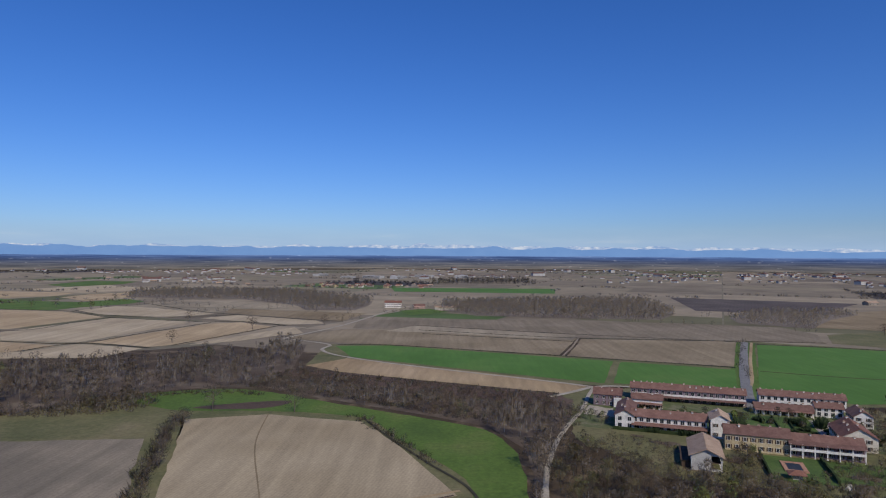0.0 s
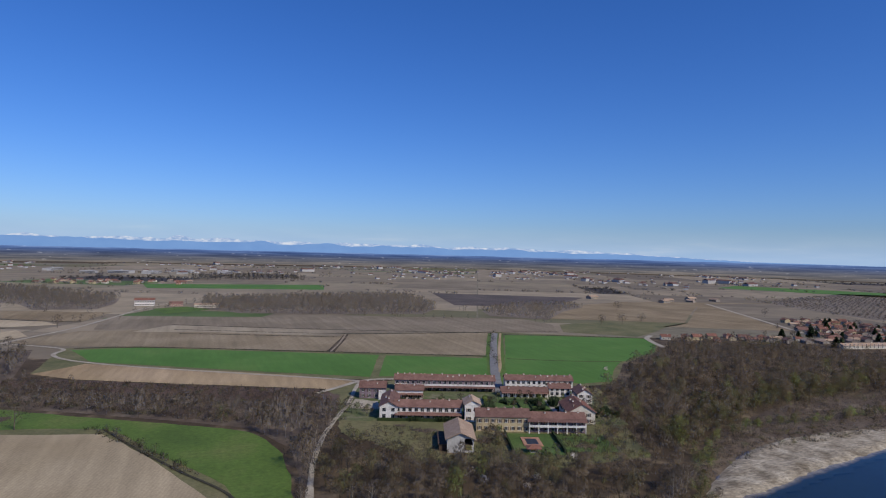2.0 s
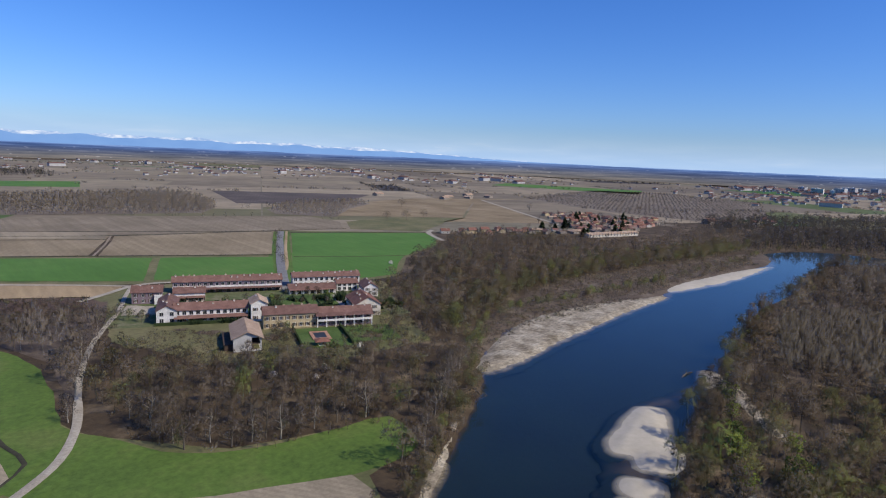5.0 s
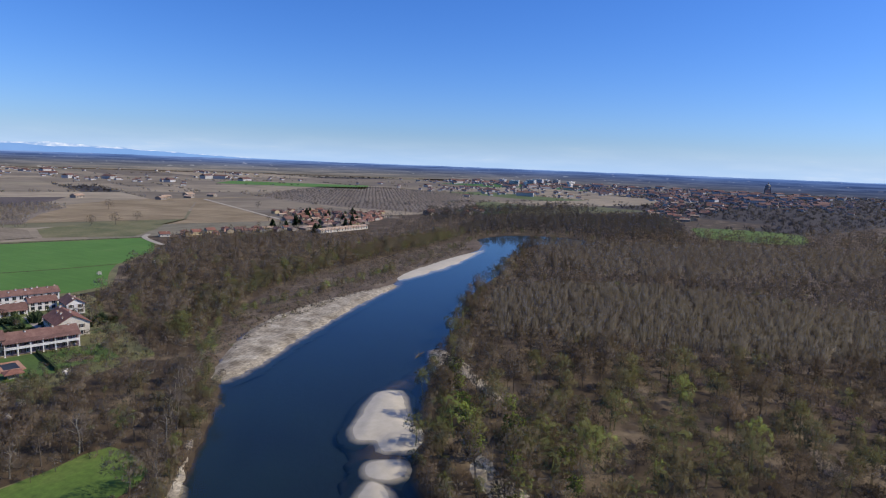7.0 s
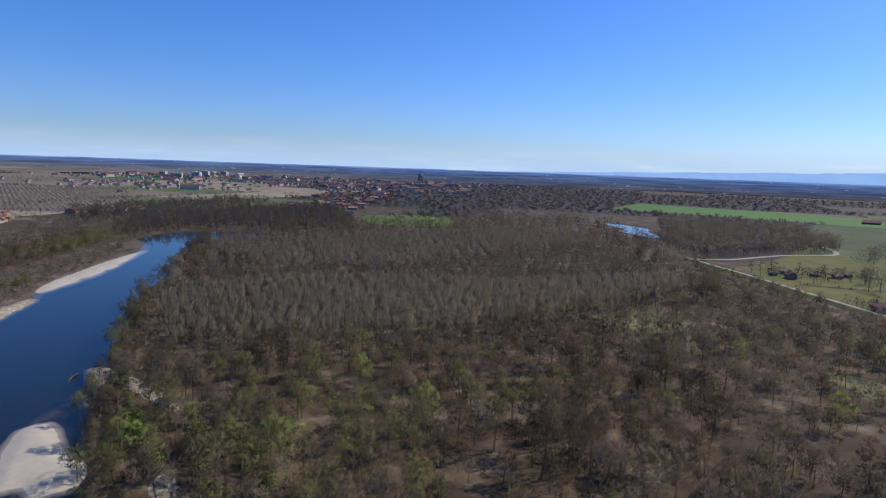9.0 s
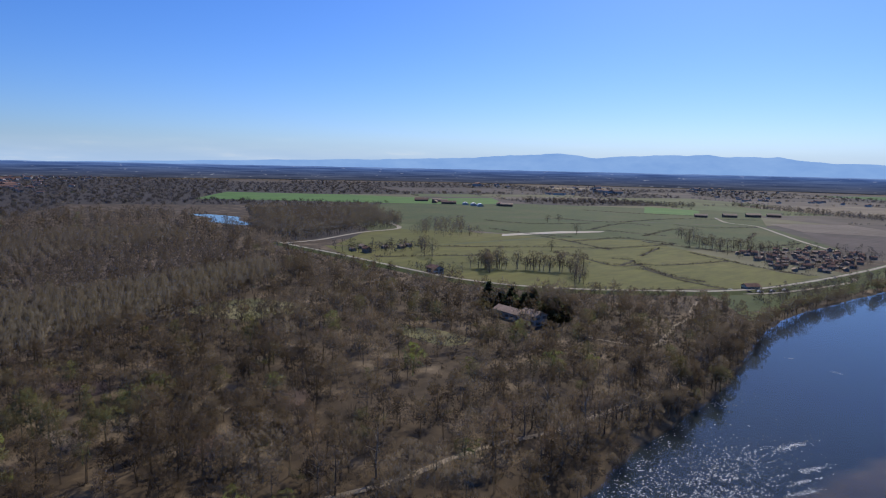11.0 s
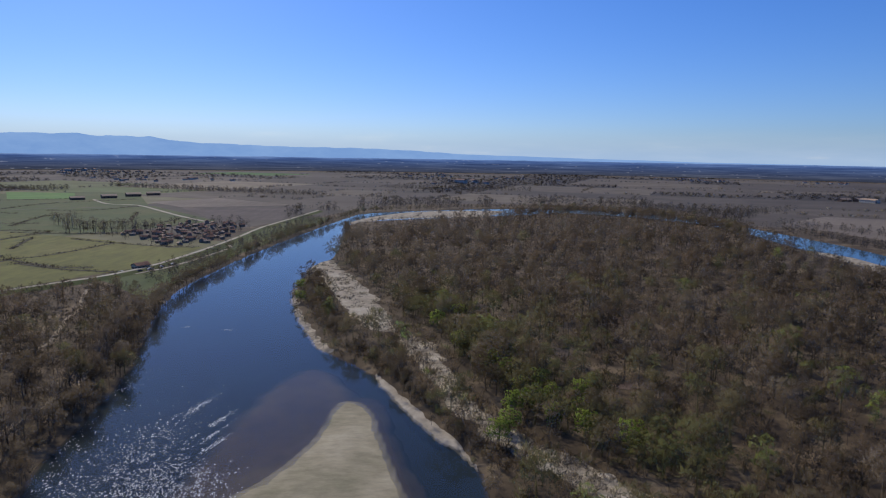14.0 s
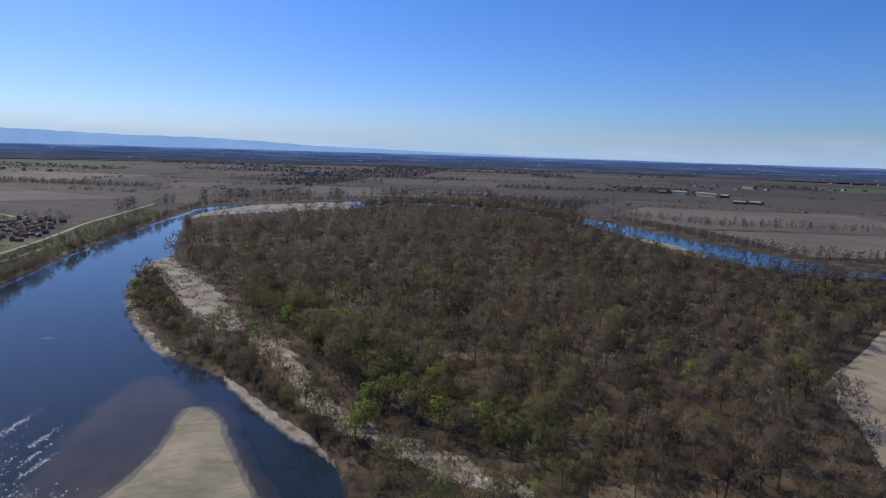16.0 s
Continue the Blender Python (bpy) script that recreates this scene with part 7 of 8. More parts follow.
loggia(ob, 26, 9, 1.9, 5.6, 4.3)
part("loggia_roof", lean_roof(27, -6.9, 5.15, -4.4, 6.15, ROOF), ob)
ob = house(uv(77, 306, 0, 90), "gabled_house", 20, 13, 5.8, 9.4, CREAM, ROOF_RED, "broad cream house with red-brown tile roof", G, chimneys=5)
ob = house(uv(89, 343, 0, 90), "gabled_house", 13, 8, 5.4, 7.8, WHITE, ROOF, "white gabled house with brown tile roof", G, chimneys=3)
ob = house(uv(79, 357), "gabled_house", 12, 8, 4.8, 6.8, WHITE, ROOF, "small white house with brown tile roof", G, kind=WIN_DARK, chimneys=4)
# barn
barn = thing("barn", uv(16.6, 262, 0, 90), "open white barn with weathered tile roof", "barn")
part("wall", boxes("wall", [(-11, -5.4, -0.3, -10.7, -4.9, 5.6), (-11, -1.6, -0.3, -10.7, 5.4, 5.6), (-11, -4.9, -0.3, -10.7, -1.6, 0.9), (10.7, -5.4, -0.3, 11, 5.4, 5.6), (-10.7, 5.1, -0.3, 10.7, 5.4, 5.6), (-10.7, -5.4, 3.6, 10.7, -5.1, 5.6)], GREYWALL), barn)
part("gable", mesh_of("gable", [(-10.99, -5.4, 5.6), (-10.99, 5.4, 5.6), (-10.99, 0, 7.9), (-10.7, -5.4, 5.6), (-10.7, 5.4, 5.6), (-10.7, 0, 7.9)], [(0, 2, 1), (3, 4, 5), (0, 3, 5, 2), (1, 2, 5, 4), (0, 1, 4, 3)], GREYWALL), barn)
part("roof", gable_roof(22, 10.8, 5.6, 8.0, ROOF_PALE, 0.9), barn)
for k in range(6):
    part("pillar", POST, barn, pose(-9.5 + 3.8 * k, -5.25, -0.1) @ Matrix.Diagonal((2, 2, 3.75, 1)))
part("loft_floor", boxes("loft_floor", [(-10.6, -5.0, 2.9, 10.6, 5.0, 3.1)], TIMBER), barn)
part("lean_to", boxes("lean_to", [(-9, 5.5, -0.3, 9, 8.6, 2.6), (-9.3, 5.42, 2.6, 9.3, 9.0, 2.8)], TIMBER), barn, None, "dark timber lean-to")
# pool garden
pool = thing("swimming_pool", uv(48, 266.5), "covered swimming pool in a terracotta terrace", "pool")
part("terrace", boxes("terrace", [(-4.0, -6.0, 0.0, 4.0, -4.0, 0.46), (-4.0, 4.0, 0.0, 4.0, 6.0, 0.46), (-4.0, -4.0, 0.0, -2.5, 4.0, 0.46), (2.5, -4.0, 0.0, 4.0, 4.0, 0.46)], TERRACOTTA), pool)
part("cover", boxes("cover", [(-2.5, -4.0, 0.0, 2.5, 4.0, 0.38)], POOLCOVER), pool)
hut = thing("garden_hut", uv(46.5, 253), "small garden hut with a red roof", "hut")
part("wall", boxes("wall", [(-1.6, -1.3, -0.2, 1.6, 1.3, 2.0)], GREYWALL), hut)
part("roof", hip_roof(5.6, 4.4, 2.0, 3.2, ROOF_RED, 0.3), hut)
sheet("rough_grass", straight(HOUSING, 5), 0.05, DRYGRASS, "rough grass and brambles round the houses", "grass", 1.5)
q = scatter([(uv(u, v).translation.x, uv(u, v).translation.y) for u, v in ((-24, 262), (-20, 290), (4, 284), (6, 252), (26, 246), (36, 274), (37, 240), (0, 234))], 2.6, 0.0, 10, 77.0)
plant("garden_scrub", BUSH_T, q, 0.2 + 0.4 * rng.random(len(q)), np.clip(0.5 + 0.2 * rng.normal(size=len(q)), 0, 0.9), WOODLAND, "low brown scrub below the houses", "scrub")
for k in range(2):
    q = scatter(HOUSING, 3.6 + k, 0.1, 14, 70.0 + k)
    uu, vv = q[:, 0] * UX + q[:, 1] * UY, q[:, 1] * UX - q[:, 0] * UY
    free = (vv < 277) & ~((uu > 7) & (uu < 25) & (vv > 249)) & ~((uu > 37) & (uu < 61) & (vv > 250)) & ~((uu > -22) & (uu < 5) & (vv > 262)) | (uu > 98) | (uu < -36) & (vv < 330) | (uu > 80) & (vv < 328)
    q = q[free]
    if k:
        plant("garden_thicket", NEAR_T, q[::3], 0.28 + 0.22 * rng.random(len(q[::3])), np.clip(0.5 + 0.25 * rng.normal(size=len(q[::3])), 0, 0.9), WOODLAND, "low bare trees round the houses")
    else:
        plant("garden_scrub", BUSH_T, q, 0.4 + 0.6 * rng.random(len(q)), np.clip(0.6 + 0.25 * rng.normal(size=len(q)), 0, 0.95), WOODLAND, "brown and olive scrub round the houses", "scrub")
for u0, v0, u1, v1, m, lab in ((-40, 296, 100, 366, GARDEN, "garden grass and gravel among the houses"), (38, 250, 59, 279, LAWN, "green garden lawn round the pool"), (-22, 311, 24, 339, LAWN, "courtyard lawn between house rows"), (28, 318, 68, 346, LAWN, "courtyard lawn with shrubs"), (60, 254, 82, 279, LAWN, "rough garden grass"),
                               (26, 306, 34, 346, PAVING, "paved courtyard lane"), (68, 312, 84, 344, PAVING, "paved yard between houses"), (-36, 318, -22, 336, TRACK, "pale gravel yard")):
    q = [uv(u, v).translation for u, v in ((u0, v0), (u1, v0), (u1, v1), (u0, v1))]
    sheet("courtyard" if m in (PAVING, TRACK) else "garden_lawn", straight([(p.x, p.y) for p in q], 4), 0.08 if m is GARDEN else (0.14 if m is LAWN else 0.2), m, lab, "paving" if m in (PAVING, TRACK) else "lawn", 1.6 if m is TRACK else 0.4)
q = [uv(u, v).translation for u, v in ((-22, 298), (24, 298), (26, 280), (10, 274), (8, 250), (24, 246), (38, 252), (38, 240), (2, 238), (-18, 262))]
sheet("rough_grass", straight([(p.x, p.y) for p in q], 4), 0.1, DRYGRASS, "rough grass below the houses", "grass", 0.8)
for u0, v0, u1, v1 in ((37.6, 252, 38.4, 280), (59, 252, 60, 279), (-20, 296, 18, 296.8), (34, 318, 35, 345), (-20, 326, 10, 327), (46, 330, 47, 344), (2, 311, 3, 326)):
    h = thing("hedge", uv((u0 + u1) / 2, (v0 + v1) / 2), "dark clipped garden hedge", "hedge", "garden hedges")
    w, d = (u1 - u0) / 2, (v1 - v0) / 2
    part("foliage", boxes("foliage", [(-w + 0.1 * (k % 2), -d + 2 * d * k / 8 if d > w else -d, -0.1, w - 0.1 * (k % 3) if d > w else w, -d + 2 * d * (k + 1) / 8 - 0.02 if d > w else d, 1.5 + 0.12 * ((k * 7) % 3)) for k in range(8 if d > w else 1)], HEDGE), h)
for u, v, ru, rv in ((2, 282, 7, 5), (-8, 288, 5, 4), (10, 272, 6, 3), (27, 268, 4, 8), (70, 262, 6, 7)):
    ring = [uv(u + ru * math.cos(k * 0.8) * (0.7 + 0.3 * math.sin(3 * k + u)), v + rv * math.sin(k * 0.8) * (0.7 + 0.3 * math.cos(2 * k + v))).translation for k in range(8)]
    sheet("bare_earth", curve_through([(p.x, p.y) for p in ring], 1.5, True), 0.16, SHELF, "bare earth and stones in the rough grass", "earth", 1.2)
for k, (u0, v0, u1, v1) in enumerate(((-18, 318, -17.4, 326), (-10, 312, -9.4, 325), (8, 312, 8.6, 338), (16, 312, 16.6, 338), (-20, 338, 24, 338.6), (38, 320, 38.6, 345), (52, 318, 52.6, 345), (58, 322, 58.6, 345), (30, 318, 66, 318.6), (-6, 326, -5.4, 338), (64, 298, 64.6, 312))):
    h = thing("hedge", uv((u0 + u1) / 2, (v0 + v1) / 2), "low dark hedge between garden plots", "hedge", "garden plot hedges")
    w, d = (u1 - u0) / 2, (v1 - v0) / 2
    along = max(w, d)
    n = max(3, int(along))
    part("foliage", boxes("foliage", [((-w + 2 * w * i / n, -d, -0.1, -w + 2 * w * (i + 1) / n - 0.03, d, 0.8 + 0.14 * ((i * 7 + k) % 4)) if w > d else (-w, -d + 2 * d * i / n, -0.1, w, -d + 2 * d * (i + 1) / n - 0.03, 0.8 + 0.14 * ((i * 7 + k) % 4))) for i in range(n)], HEDGE), h)
SHRUB_KINDS = []
for k in range(3):
    s = thing("garden_shrub", Matrix.Translation((0, 0, -400)), "round dark evergreen garden shrub", "shrub")
    part("foliage", tri_mesh("foliage", *[f(*soft(*bush_arrays(600 + k, 2.4, 1.3, 150, 0.5), (0, 0, 0.3))) for f in (lambda v, t, n: v, lambda v, t, n: t)], NEEDLES), s)
    SHRUB_KINDS.append(s)
for k in range(90):
    u, v = random.choice([(random.uniform(-20, 22), random.uniform(312, 338)), (random.uniform(30, 66), random.uniform(316, 346)), (random.uniform(60, 84), random.uniform(312, 326)), (random.uniform(84, 100), random.uniform(308, 326)), (random.uniform(-20, 18), 297)])
    copy_thing(SHRUB_KINDS[k % 3], uv(u, v) @ Matrix.Scale(random.uniform(0.5, 1.3), 4))
q = np.array([(uv(u, v).translation.x, uv(u, v).translation.y) for u, v in [(random.uniform(-18, 22), random.uniform(314, 337)) for _ in range(14)] + [(random.uniform(32, 66), random.uniform(320, 344)) for _ in range(14)] + [(random.uniform(70, 98), random.uniform(312, 338)) for _ in range(14)] + [(random.uniform(-34, -22), random.uniform(300, 316)) for _ in range(8)] + [(random.uniform(24, 36), random.uniform(262, 278)) for _ in range(9)]])
plant("garden_trees", NEAR_T, q, 0.3 + 0.25 * rng.random(len(q)), np.clip(0.5 + 0.3 * rng.normal(size=len(q)), 0, 1), WOODLAND, "small bare garden trees among the houses")
for u, v, s in ((32, 309, 3.2), (34, 313, 2.8), (33, 304, 2.4), (70, 330, 2.4), (72, 336, 2.2), (62, 330, 2.0)):
    tagged(copy_thing(SHRUB_KINDS[0], uv(u, v) @ Matrix.Diagonal((s * 0.7, s * 0.7, s, 1))), "tall dark evergreen tree in the courtyard", "tree")
for s in SHRUB_KINDS:
    bpy.data.objects.remove(s.children[0])
    bpy.data.objects.remove(s)


# ---- villages and farms further off ----
def far_house_kind(name, w, d, eave, ridge, wall, roof, label, hip=False, floors=2):
    return house(Matrix.Translation((0, 0, -600)), name, w, d, eave, ridge, wall, roof, label, "", hip, 1, 5.0, WIN_FAR, 1, False, True)


STONEWALL = plaster("dull_village_plaster", (0.3, 0.26, 0.215))
VILLAGE = [far_house_kind("village_house", 13, 11, 4.2, 7.0, CREAM, ROOF_RED, "cream village house with red tile roof"), far_house_kind("village_house", 17, 12, 4.2, 7.2, STONEWALL, ROOF, "dull plastered village house with brown tile roof"),
           far_house_kind("village_house", 11, 10, 5.0, 7.8, PINK, ROOF_RED, "rose village house with red tile roof", True), far_house_kind("village_house", 19, 11, 3.8, 6.2, STONEWALL, ROOF_PALE, "pale farm building with weathered tile roof", False, 1),
           far_house_kind("village_house", 13, 11, 5.0, 8.0, YELLOW, ROOF_RED, "ochre village house with red tile roof")]
# barn walls are seen in shade; this brown has that darkness put in
SHADE_RENDER = plaster("shade_brown_render", (0.2, 0.135, 0.1))
FARM = [far_house_kind("farm_barn", 34, 14, 4.4, 7.4, SHADE_RENDER, ROOF, "long dark-walled barn with a brown tile roof"), far_house_kind("farm_barn", 24, 12, 4.2, 6.8, SHADE_RENDER, ROOF_PALE, "dark-walled barn with a weathered tile roof")]
SHED = [far_house_kind("small_house", 8, 6, 3.0, 4.4, STONEWALL, ROOF_PALE, "small grey cottage with weathered tile roof", False, 1), far_house_kind("small_house", 9, 7, 4.4, 6.2, STONEWALL, ROOF_RED, "dull plastered cottage with red-brown roof", False, 1)]


def slab_kind(name, w, d, h, wall, label):
    ob = thing(name, Matrix.Translation((0, 0, -600)), label, "building")
    part("wall", boxes("wall", [(-w / 2, -d / 2, -0.3, w / 2, d / 2, h), (-w / 2 - 0.2, -d / 2 - 0.2, h, w / 2 + 0.2, d / 2 + 0.2, h + 0.5), (-2, -2, h + 0.5, 2, 2, h + 3)], wall), ob)
    for f in range(int(h / 3.2)):
        part("window_band", boxes("window_band", [(-w / 2 + 1, -d / 2 - 0.05, 0, w / 2 - 1, d / 2 + 0.05, 1.4)], GLASS), ob, pose(0, 0, 1.0 + 3.2 * f))
    return ob


BLOCK = [slab_kind("apartment_block", 40, 12, 19, WHITE, "pale apartment block in the distant town"), slab_kind("apartment_block", 26, 14, 13, CREAM, "cream apartment block in the distant town"), slab_kind("factory_hall", 60, 26, 7, GREYWALL, "pale factory hall on the plain"),
         slab_kind("factory_hall", 46, 24, 7, GREYWALL, "grey factory hall on the plain")]


def settle(kinds, places, group, turn=AX, wobble=12, size=1.0):
    for k, (x, y) in enumerate(places):
        copy_k = copy_thing(random.choice(kinds), pose(x, y, 0, 0, 0, turn + random.choice((0, 90, 180)) + random.uniform(-wobble, wobble)) @ Matrix.Scale(size * random.uniform(0.85, 1.1), 4))
        tagged(copy_k, group=group)


def houses_in(poly, spacing, seed):
    global rng
    rng = np.random.default_rng(seed)
    return [tuple(p) for p in scatter(poly, spacing)]


# white terrace and first row of the village
ob = house(pose(592, 406, 0, 0, 0, -8), "white_terrace", 78, 8, 3.4, 5.0, CREAM, ROOF_PALE, "long cream terrace with many dark openings", "village houses", gap=4.5, kind=WIN_TALL, chimneys=6, ends=False)
settle(VILLAGE, [(428, 500), (444, 486), (458, 490), (478, 492), (492, 478), (506, 468), (522, 462), (536, 452), (556, 448), (512, 484), (540, 470), (470, 476), (452, 500), (562, 462), (578, 446), (500, 492), (528, 476)], "village houses", -30, size=0.66)
settle(VILLAGE, houses_in([(560, 440), (640, 425), (690, 432), (780, 452), (850, 505), (780, 532), (790, 604), (722, 618), (660, 545), (632, 532), (600, 480)], 18.0, 31), "village houses", -22, size=0.66)
q = scatter([(470, 478), (560, 440), (640, 420), (700, 428), (790, 440), (900, 400), (1000, 400), (960, 430), (860, 500), (790, 604), (722, 618), (660, 545), (560, 470)], 19)
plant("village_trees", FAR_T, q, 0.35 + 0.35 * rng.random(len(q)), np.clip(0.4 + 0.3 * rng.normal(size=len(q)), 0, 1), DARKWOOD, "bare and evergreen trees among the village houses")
settle(VILLAGE[:2], [(900, 420), (940, 400), (985, 396), (880, 440), (1010, 420)], "village houses")
settle(VILLAGE, houses_in([(1060, 92), (1110, 70), (1250, 60), (1480, 40), (1640, 0), (1700, 60), (1560, 110), (2000, 160), (2180, 200), (1700, 200), (1300, 170), (1180, 150)], 30, 32), "eastern village houses", 10, size=0.9)
settle(SHED, houses_in([(284, -622), (250, -740), (205, -735), (178, -700), (174, -575), (202, -540), (240, -585)], 12.5, 33), "southern village houses", 20, 25, 0.62)
q = scatter([(300, -610), (262, -745), (200, -750), (172, -705), (168, -570), (202, -530), (246, -575)], 12)
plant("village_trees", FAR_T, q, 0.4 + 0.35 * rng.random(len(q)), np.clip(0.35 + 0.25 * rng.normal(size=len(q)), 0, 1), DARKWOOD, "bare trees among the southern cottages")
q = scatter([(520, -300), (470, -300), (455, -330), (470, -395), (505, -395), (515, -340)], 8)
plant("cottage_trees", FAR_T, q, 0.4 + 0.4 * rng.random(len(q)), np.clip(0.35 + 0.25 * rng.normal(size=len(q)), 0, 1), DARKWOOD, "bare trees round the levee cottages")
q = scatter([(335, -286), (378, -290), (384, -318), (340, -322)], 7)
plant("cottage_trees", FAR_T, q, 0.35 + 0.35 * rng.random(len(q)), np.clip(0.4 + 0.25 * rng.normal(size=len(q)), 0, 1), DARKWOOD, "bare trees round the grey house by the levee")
settle(SHED, [(494, -312), (480, -318), (505, -330), (494, -348), (486, -362), (493, -376)], "levee cottages", 5, size=0.8)
ob = house(pose(356, -297, 0, 0, 0, -10), "levee_house", 12, 8, 4.6, 6.4, GREYWALL, ROOF, "grey house beside the levee road", "levee cottages", chimneys=1)
ob = house(pose(226, -243, 0, 0, 0, 178), "white_house", 20, 8, 3.6, 5.4, SHADEWALL, ROOF_PALE, "long low white house beside dark conifers", "houses in the wood", floors=1, gap=4, chimneys=1)
ob = house(pose(210, -242, 0, 0, 0, 178), "white_house", 11, 9, 5.4, 7.2, SHADEWALL, ROOF_PALE, "white two-storey house beside dark conifers", "houses in the wood", gap=3.5, chimneys=1)
ob = house(pose(184, -436, 0, 0, 0, 60), "boat_house", 10, 6, 3.2, 4.6, CREAM, ROOF_RED, "small riverside house with red roof", "riverside", floors=1, chimneys=0)
ob = house(pose(-73, 922, 0, 0, 0, 0), "farmhouse", 24, 10, 7.5, 10.0, WHITE, ROOF_RED, "white farmhouse with red roof", "farm", chimneys=2)
ob = house(pose(4, 886, 0, 0, 0, 2), "farm_shed", 30, 10, 4.0, 5.5, CREAM, ROOF_PALE, "long pale farm shed", "farm", floors=1, chimneys=0)
ob = house(pose(-34, 912, 0, 0, 0, 4), "farm_shed", 16, 9, 4.0, 6.0, PINK, ROOF, "brick farm shed with brown roof", "farm", floors=1, chimneys=0)
settle(FARM, [(1126, -894), (1122, -937), (1060, -880), (1020, -886), (1150, -915), (1085, -925), (938, -960), (910, -950)], "southern farm", 48, 6)
TUNNEL = plaster("white_tunnel_film", (0.7, 0.7, 0.7), 0.9)
for x, y in ((990, -907), (961, -904), (936, -899)):
    ob = thing("polytunnel", pose(x, y, 0, 0, 0, 50), "white arched polytunnel beside the farm", "polytunnel", "polytunnels")
    arch = [(-6.5 * math.cos(k * math.pi / 10), 5.5 * math.sin(k * math.pi / 10)) for k in range(11)]
    v = [(px, sy * 14.0, pz) for sy in (-1, 1) for px, pz in arch]
    part("cover", mesh_of("cover", v, [(k, k + 1, k + 12, k + 11) for k in range(10)], TUNNEL, True), ob)
    for k in (0, 11):
        part("end_wall", mesh_of("end_wall", v[k:k + 11] + [(px, py * 0.995, pz) for px, py, pz in v[k:k + 11]], [tuple(range(11)), tuple(range(21, 10, -1))], GREYWALL), ob)
settle(FARM[1:], [(548, -1070), (520, -1120), (500, -1170), (480, -1210)], "pasture farm", 30)
settle(FARM[1:], [(-915, -1268), (-950, -1272), (-960, -1190), (-990, -1150), (-905, -962), (-880, -975)], "western farm", 20)
ob = house(pose(-962, -1165, 0, 0, 0, 102), "farm_hall", 54, 16, 7.0, 9.5, CREAM, ROOF_PALE, "long cream farm hall on the western plain", "western farm", floors=1, gap=6, kind=WIN_FAR, chimneys=0)
ob = house(pose(-945, -1235, 0, 0, 0, 104), "farm_hall", 36, 14, 6.0, 8.5, CREAM, ROOF_PALE, "cream farm hall with weathered roof", "western farm", floors=1, gap=6, kind=WIN_FAR, chimneys=0)
settle(VILLAGE[3:4], [(770, 905), (800, 930), (840, 915), (880, 960), (910, 930), (690, 1010)], "northern farm", 10)
settle(VILLAGE, houses_in([(-330, 1430), (-40, 1420), (-20, 1560), (-320, 1580)], 38, 34), "plain hamlet houses", size=0.8)
settle(BLOCK[2:], [(-300, 1980), (-220, 1985), (-140, 1975), (-420, 2150), (-60, 2080), (60, 2040)], "factory halls")
settle(VILLAGE[3:4], [(-760, 1650), (-640, 1640), (-1050, 1800), (-980, 1840), (-560, 1560), (-470, 1500)], "plain farms")


def far_roofs(name, places, seed, label):
    """Houses too small to pick apart: walls and gable roofs in two meshes."""
    r = np.random.default_rng(seed)
    wv, wf, rv, rf = [], [], [], []
    for x, y in places:
        w, d, h = r.uniform(8, 16), r.uniform(7, 10), r.uniform(3.5, 6)
        if r.random() < 0.08:
            w, d, h = r.uniform(24, 50), r.uniform(14, 22), r.uniform(6, 11)
        t = r.random() * math.pi
        c, s = math.cos(t), math.sin(t)
        turn = lambda p: (x + p[0] * c - p[1] * s, y + p[0] * s + p[1] * c, p[2])
        n, q = len(wv), [(-w / 2, -d / 2), (w / 2, -d / 2), (w / 2, d / 2), (-w / 2, d / 2)]
        wv += [turn((*p, z)) for z in (-0.3, h) for p in q]
        wf += [tuple(n + k for k in f) for f in ((0, 1, 5, 4), (1, 2, 6, 5), (2, 3, 7, 6), (3, 0, 4, 7))]
        n = len(rv)
        rv += [turn((sx * (w / 2 + 0.6), sy * (d / 2 + 0.6), h - 0.2)) for sx, sy in ((-1, -1), (1, -1), (1, 1), (-1, 1))] + [turn((sx * w / 2, 0, h + 0.22 * d)) for sx in (-1, 1)]
        rf += [tuple(n + k for k in f) for f in ((0, 1, 5, 4), (2, 3, 4, 5), (1, 2, 5), (3, 0, 4))]
    tagged(new(name, mesh_of(name, wv, wf, GREYWALL)), label + ", pale walls", "houses", kind="stuff")
    tagged(new(name + "_roofs", mesh_of(name, rv, rf, ROOF)), label + ", red-brown roofs", "houses", kind="stuff")


def spots(n, d0, d1, y0, y1, clusters, tight):
    """Places in loose clusters over a sector of the plain."""
    out = []
    for k in range(clusters):
        d, y = random.uniform(d0, d1), radians(random.uniform(y0, y1))
        cx, cy = -math.sin(y) * d, math.cos(y) * d
        for j in range(n // clusters):
            p = (cx + random.gauss(0, tight), cy + random.gauss(0, tight))
            if 1500 < math.hypot(*p) < 3190:
                out.append(p)
    return out


far_roofs("distant_town", spots(1300, 1900, 3250, -99, -64, 44, 130), 41, "small far houses of the town")
far_roofs("plain_houses", spots(420, 1900, 3250, -50, 40, 30, 100), 42, "small far houses on the plain")
far_roofs("southern_plain_houses", spots(170, 1900, 3250, -235, -128, 20, 60), 43, "small far houses on the plain")
settle(BLOCK[:2], [(-math.sin(radians(y)) * d, math.cos(radians(y)) * d) for d, y in ((2700, -72), (2820, -74), (3000, -70), (2600, -76), (3100, -78), (2900, -68), (3150, -73), (2750, -71))], "distant town", 0, 40)
settle(BLOCK[:1], [(2990, 898), (3030, 880), (3110, 846), (2748, 1001), (2710, 853), (2846, 708)], "distant town", 60, 10, 1.2)
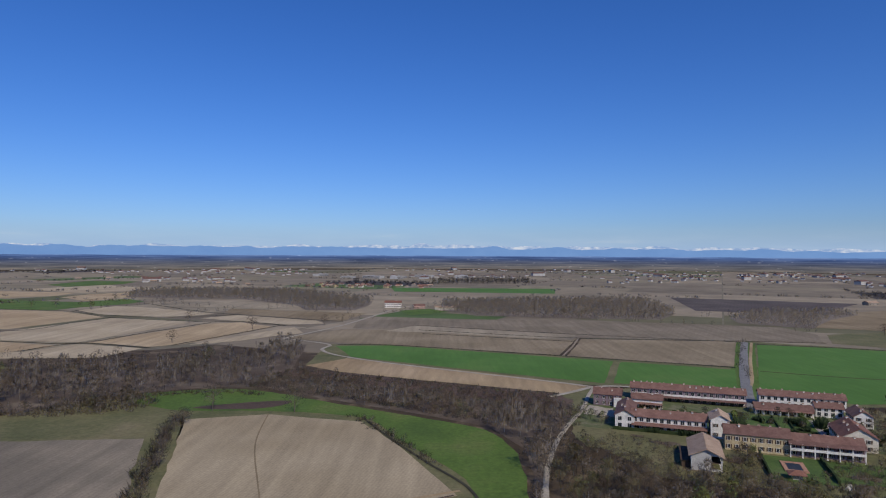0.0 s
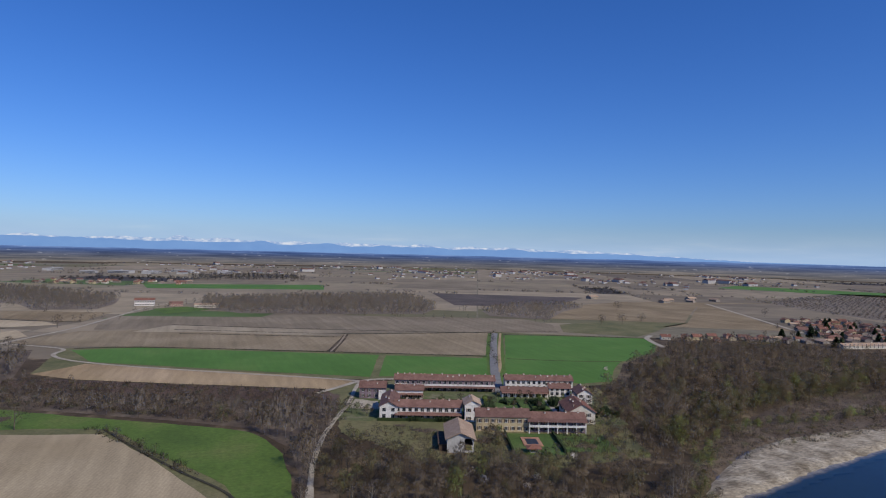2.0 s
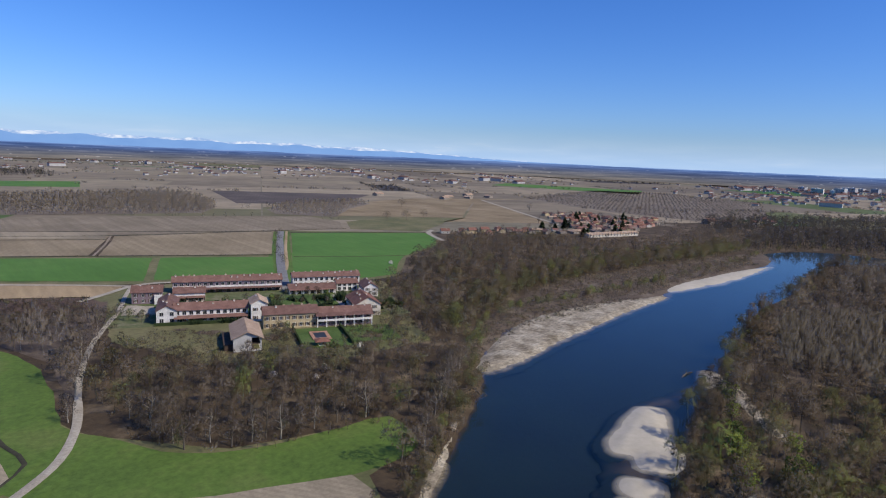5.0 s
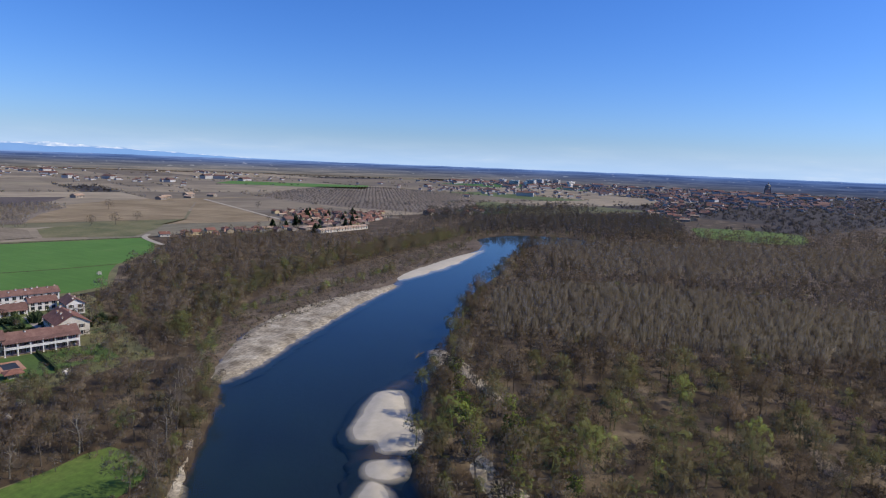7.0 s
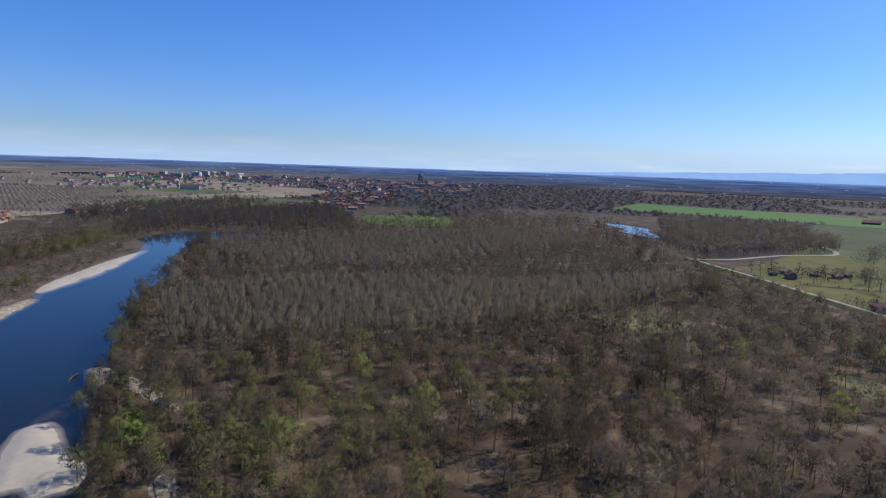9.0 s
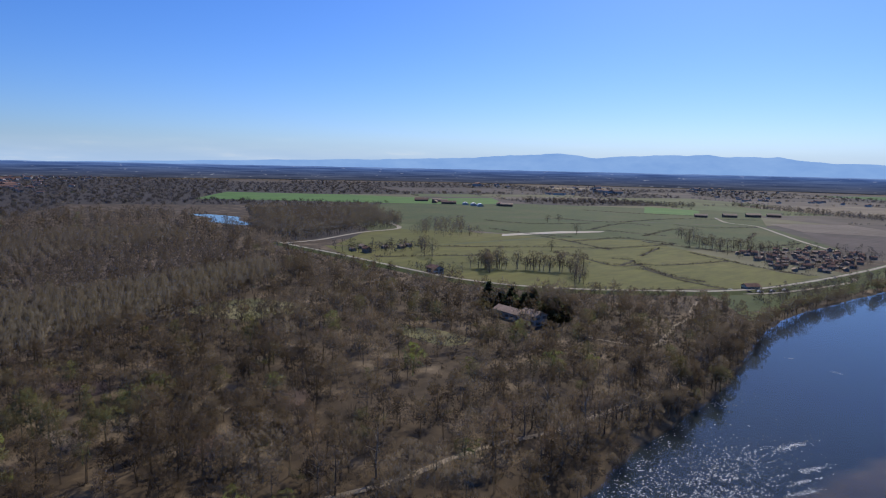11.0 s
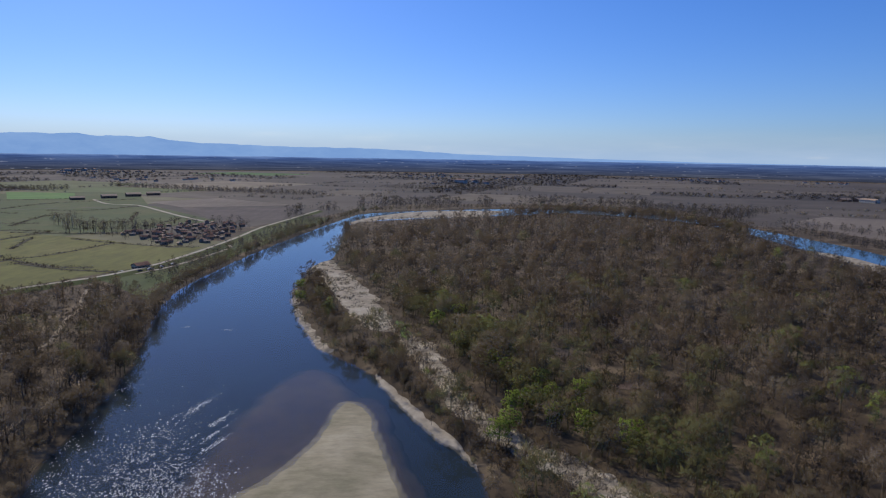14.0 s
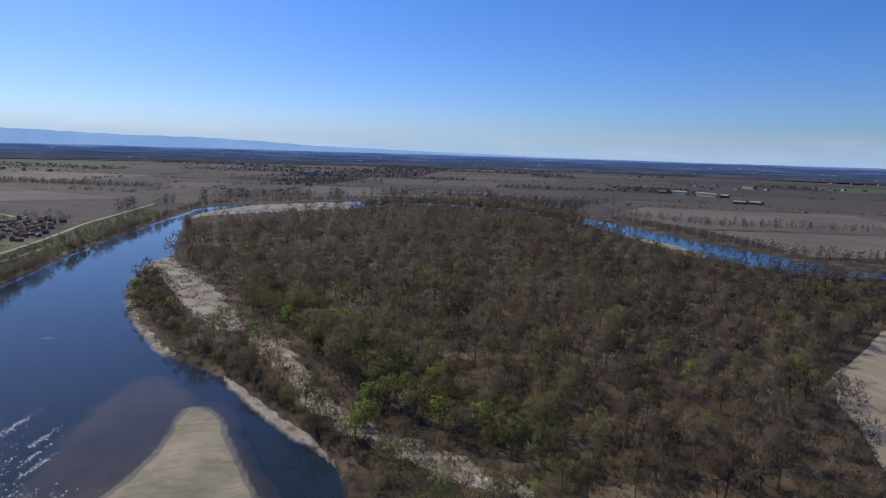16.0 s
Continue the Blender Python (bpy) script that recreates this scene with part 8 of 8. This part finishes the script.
# cathedral dome above the town
dome = thing("cathedral", pose(3235, -106, 0) @ Matrix.Scale(0.71, 4), "grey cathedral with a large dome", "church", "distant town")
prof = [(20, 0), (20, 34), (17, 36), (17, 46), (15.5, 52), (12, 58), (6, 62), (3, 63), (3, 69), (0.6, 72), (0.2, 78)]
v = [(r * math.cos(k * math.pi / 8), r * math.sin(k * math.pi / 8), z) for r, z in prof for k in range(16)]
f = [(16 * i + k, 16 * i + (k + 1) % 16, 16 * i + 16 + (k + 1) % 16, 16 * i + 16 + k) for i in range(len(prof) - 1) for k in range(16)]
part("dome", mesh_of("dome", v, f, ROOF_GREY), dome)
part("nave", gable_walls(80, 30, 24, 32, PINK), dome)
part("nave_roof", gable_roof(80, 30, 24, 32, ROOF), dome)
for s in VILLAGE + FARM + SHED + BLOCK:
    for o in s.children_recursive:
        bpy.data.objects.remove(o)
    bpy.data.objects.remove(s)

# cars parked on the lane by the river
CARPAINT = [plaster("white_car_paint", (0.75, 0.75, 0.74), 0.95), plaster("silver_car_paint", (0.42, 0.43, 0.45), 0.95), plaster("dark_car_paint", (0.05, 0.055, 0.07), 0.95)]
RUBBER = plaster("black_rubber", (0.02, 0.02, 0.02))
tyre_v = [(0.31 * math.cos(k * math.pi / 6), s * 0.1, 0.31 * math.sin(k * math.pi / 6)) for s in (-1, 1) for k in range(12)]
TYRE = mesh_of("wheel", tyre_v, [(k, (k + 1) % 12, 12 + (k + 1) % 12, 12 + k) for k in range(12)] + [tuple(range(11, -1, -1)), tuple(range(12, 24))], RUBBER)
shell = [(-2.1, 0.3), (-2.15, 0.75), (-1.9, 0.98), (-1.2, 1.02), (-0.6, 1.45), (0.7, 1.47), (1.5, 1.02), (2.05, 0.9), (2.1, 0.3)]
cab = [(-1.1, 1.03), (-0.62, 1.4), (0.68, 1.42), (1.35, 1.03)]


def extruded(name, prof, half, mat):
    n = len(prof)
    v = [(x, s * half, z) for s in (-1, 1) for x, z in prof]
    return mesh_of(name, v, [(k, (k + 1) % n, n + (k + 1) % n, n + k) for k in range(n)] + [tuple(range(n - 1, -1, -1)), tuple(range(n, 2 * n))], mat)


for k, (x, y, turn) in enumerate(((176, -432, 60), (172, -442, 62), (180, -424, 55), (168, -452, 75), (190, -420, 150))):
    car = thing("car", pose(x, y, 0.42, 0, 0, turn), ("white", "silver", "dark")[k % 3] + " car parked on the riverside lane", "car", "parked cars")
    part("body", extruded("body", shell, 0.85, CARPAINT[k % 3]), car)
    part("side_window", extruded("side_window", cab, 0.865, GLASS), car)
    for wx in (-1.35, 1.35):
        for wy in (-0.78, 0.78):
            part("wheel", TYRE, car, pose(wx, wy, 0.31))

# ---- on the water ----
snag = thing("driftwood_snag", pose(229, 117, -1.0), "dark driftwood snag stranded in the river", "driftwood")
part("log", tri_mesh("log", *joined([tube([(-4, 0, -0.3), (0, 0.4, 0.5), (4, 0, 0.2)], [0.3, 0.25, 0.1], 6), tube([(0, 0.4, 0.5), (1.5, 1.6, 1.8)], [0.18, 0.04], 4), tube([(1, 0.3, 0.4), (2.4, -1.2, 1.6)], [0.15, 0.04], 4), tube([(-2, 0.1, 0.1), (-2.6, 1.2, 1.5)], [0.15, 0.04], 4)]), BARK), snag)
# foam at the wakes, and sun glitter modelled as small white flecks
flecks, r = [], np.random.default_rng(51)
for x, y, n, lx, ly, tilt in ((104, -292, 26, 1.2, 0.7, 20), (83, -287, 34, 1.5, 0.9, 20), (97, -212, 60, 2.6, 5.0, 0), (67, -197, 260, 5.0, 0.8, 74), (58, -183, 220, 4.5, 0.6, 72), (56, -176, 160, 3.5, 0.5, 72), (54, -169, 160, 3.5, 0.5, 70),
                              (74, -172, 900, 5.0, 14.0, -12), (66, -150, 1500, 6.5, 12.0, -10), (54, -146, 1300, 6.5, 7.0, 0), (80, -140, 800, 9.0, 12.0, 0), (92, -166, 330, 6.0, 17.0, -10), (60, -128, 900, 8.0, 8.0, 0), (102, -205, 130, 3.0, 14.0, -16)):
    p = r.normal(size=(n, 2)) * (lx, ly)
    c, s = math.cos(radians(tilt)), math.sin(radians(tilt))
    flecks.append(np.stack([x + p[:, 0] * c - p[:, 1] * s, y + p[:, 0] * s + p[:, 1] * c], 1))
flecks = np.vstack(flecks)
patchy = wavy(flecks[:, 0], flecks[:, 1], 7, 3.0) + 0.6 * wavy(flecks[:, 0], flecks[:, 1], 2.5, 8.0)
flecks = flecks[(signed(RIVER, flecks[:, 0], flecks[:, 1]) > 2) & (patchy > -0.35)]
n = len(flecks)
a = r.random((n, 5)) * 0.5 + np.arange(5) * 1.256 + r.random((n, 1)) * 6
size = (0.06 + 0.19 * r.random((n, 1)) ** 2.5) * (0.6 + 0.6 * r.random((n, 5)))
ringx, ringy = flecks[:, :1] + np.cos(a) * size * 0.9, flecks[:, 1:] + np.sin(a) * size * 1.5
v = np.stack([ringx, ringy, np.full((n, 5), WATER_Z + 0.05)], -1).reshape(-1, 3)
k = (np.arange(n) * 5)[:, None]
t = np.concatenate([k + np.array([[0, 1, 2]]), k + np.array([[0, 2, 3]]), k + np.array([[0, 3, 4]])])
tagged(new("white_water", tri_mesh("white_water", v, t, FOAM_GLINT)), "white flecks of foam and sun sparkle on the riffle", "white water", kind="stuff")
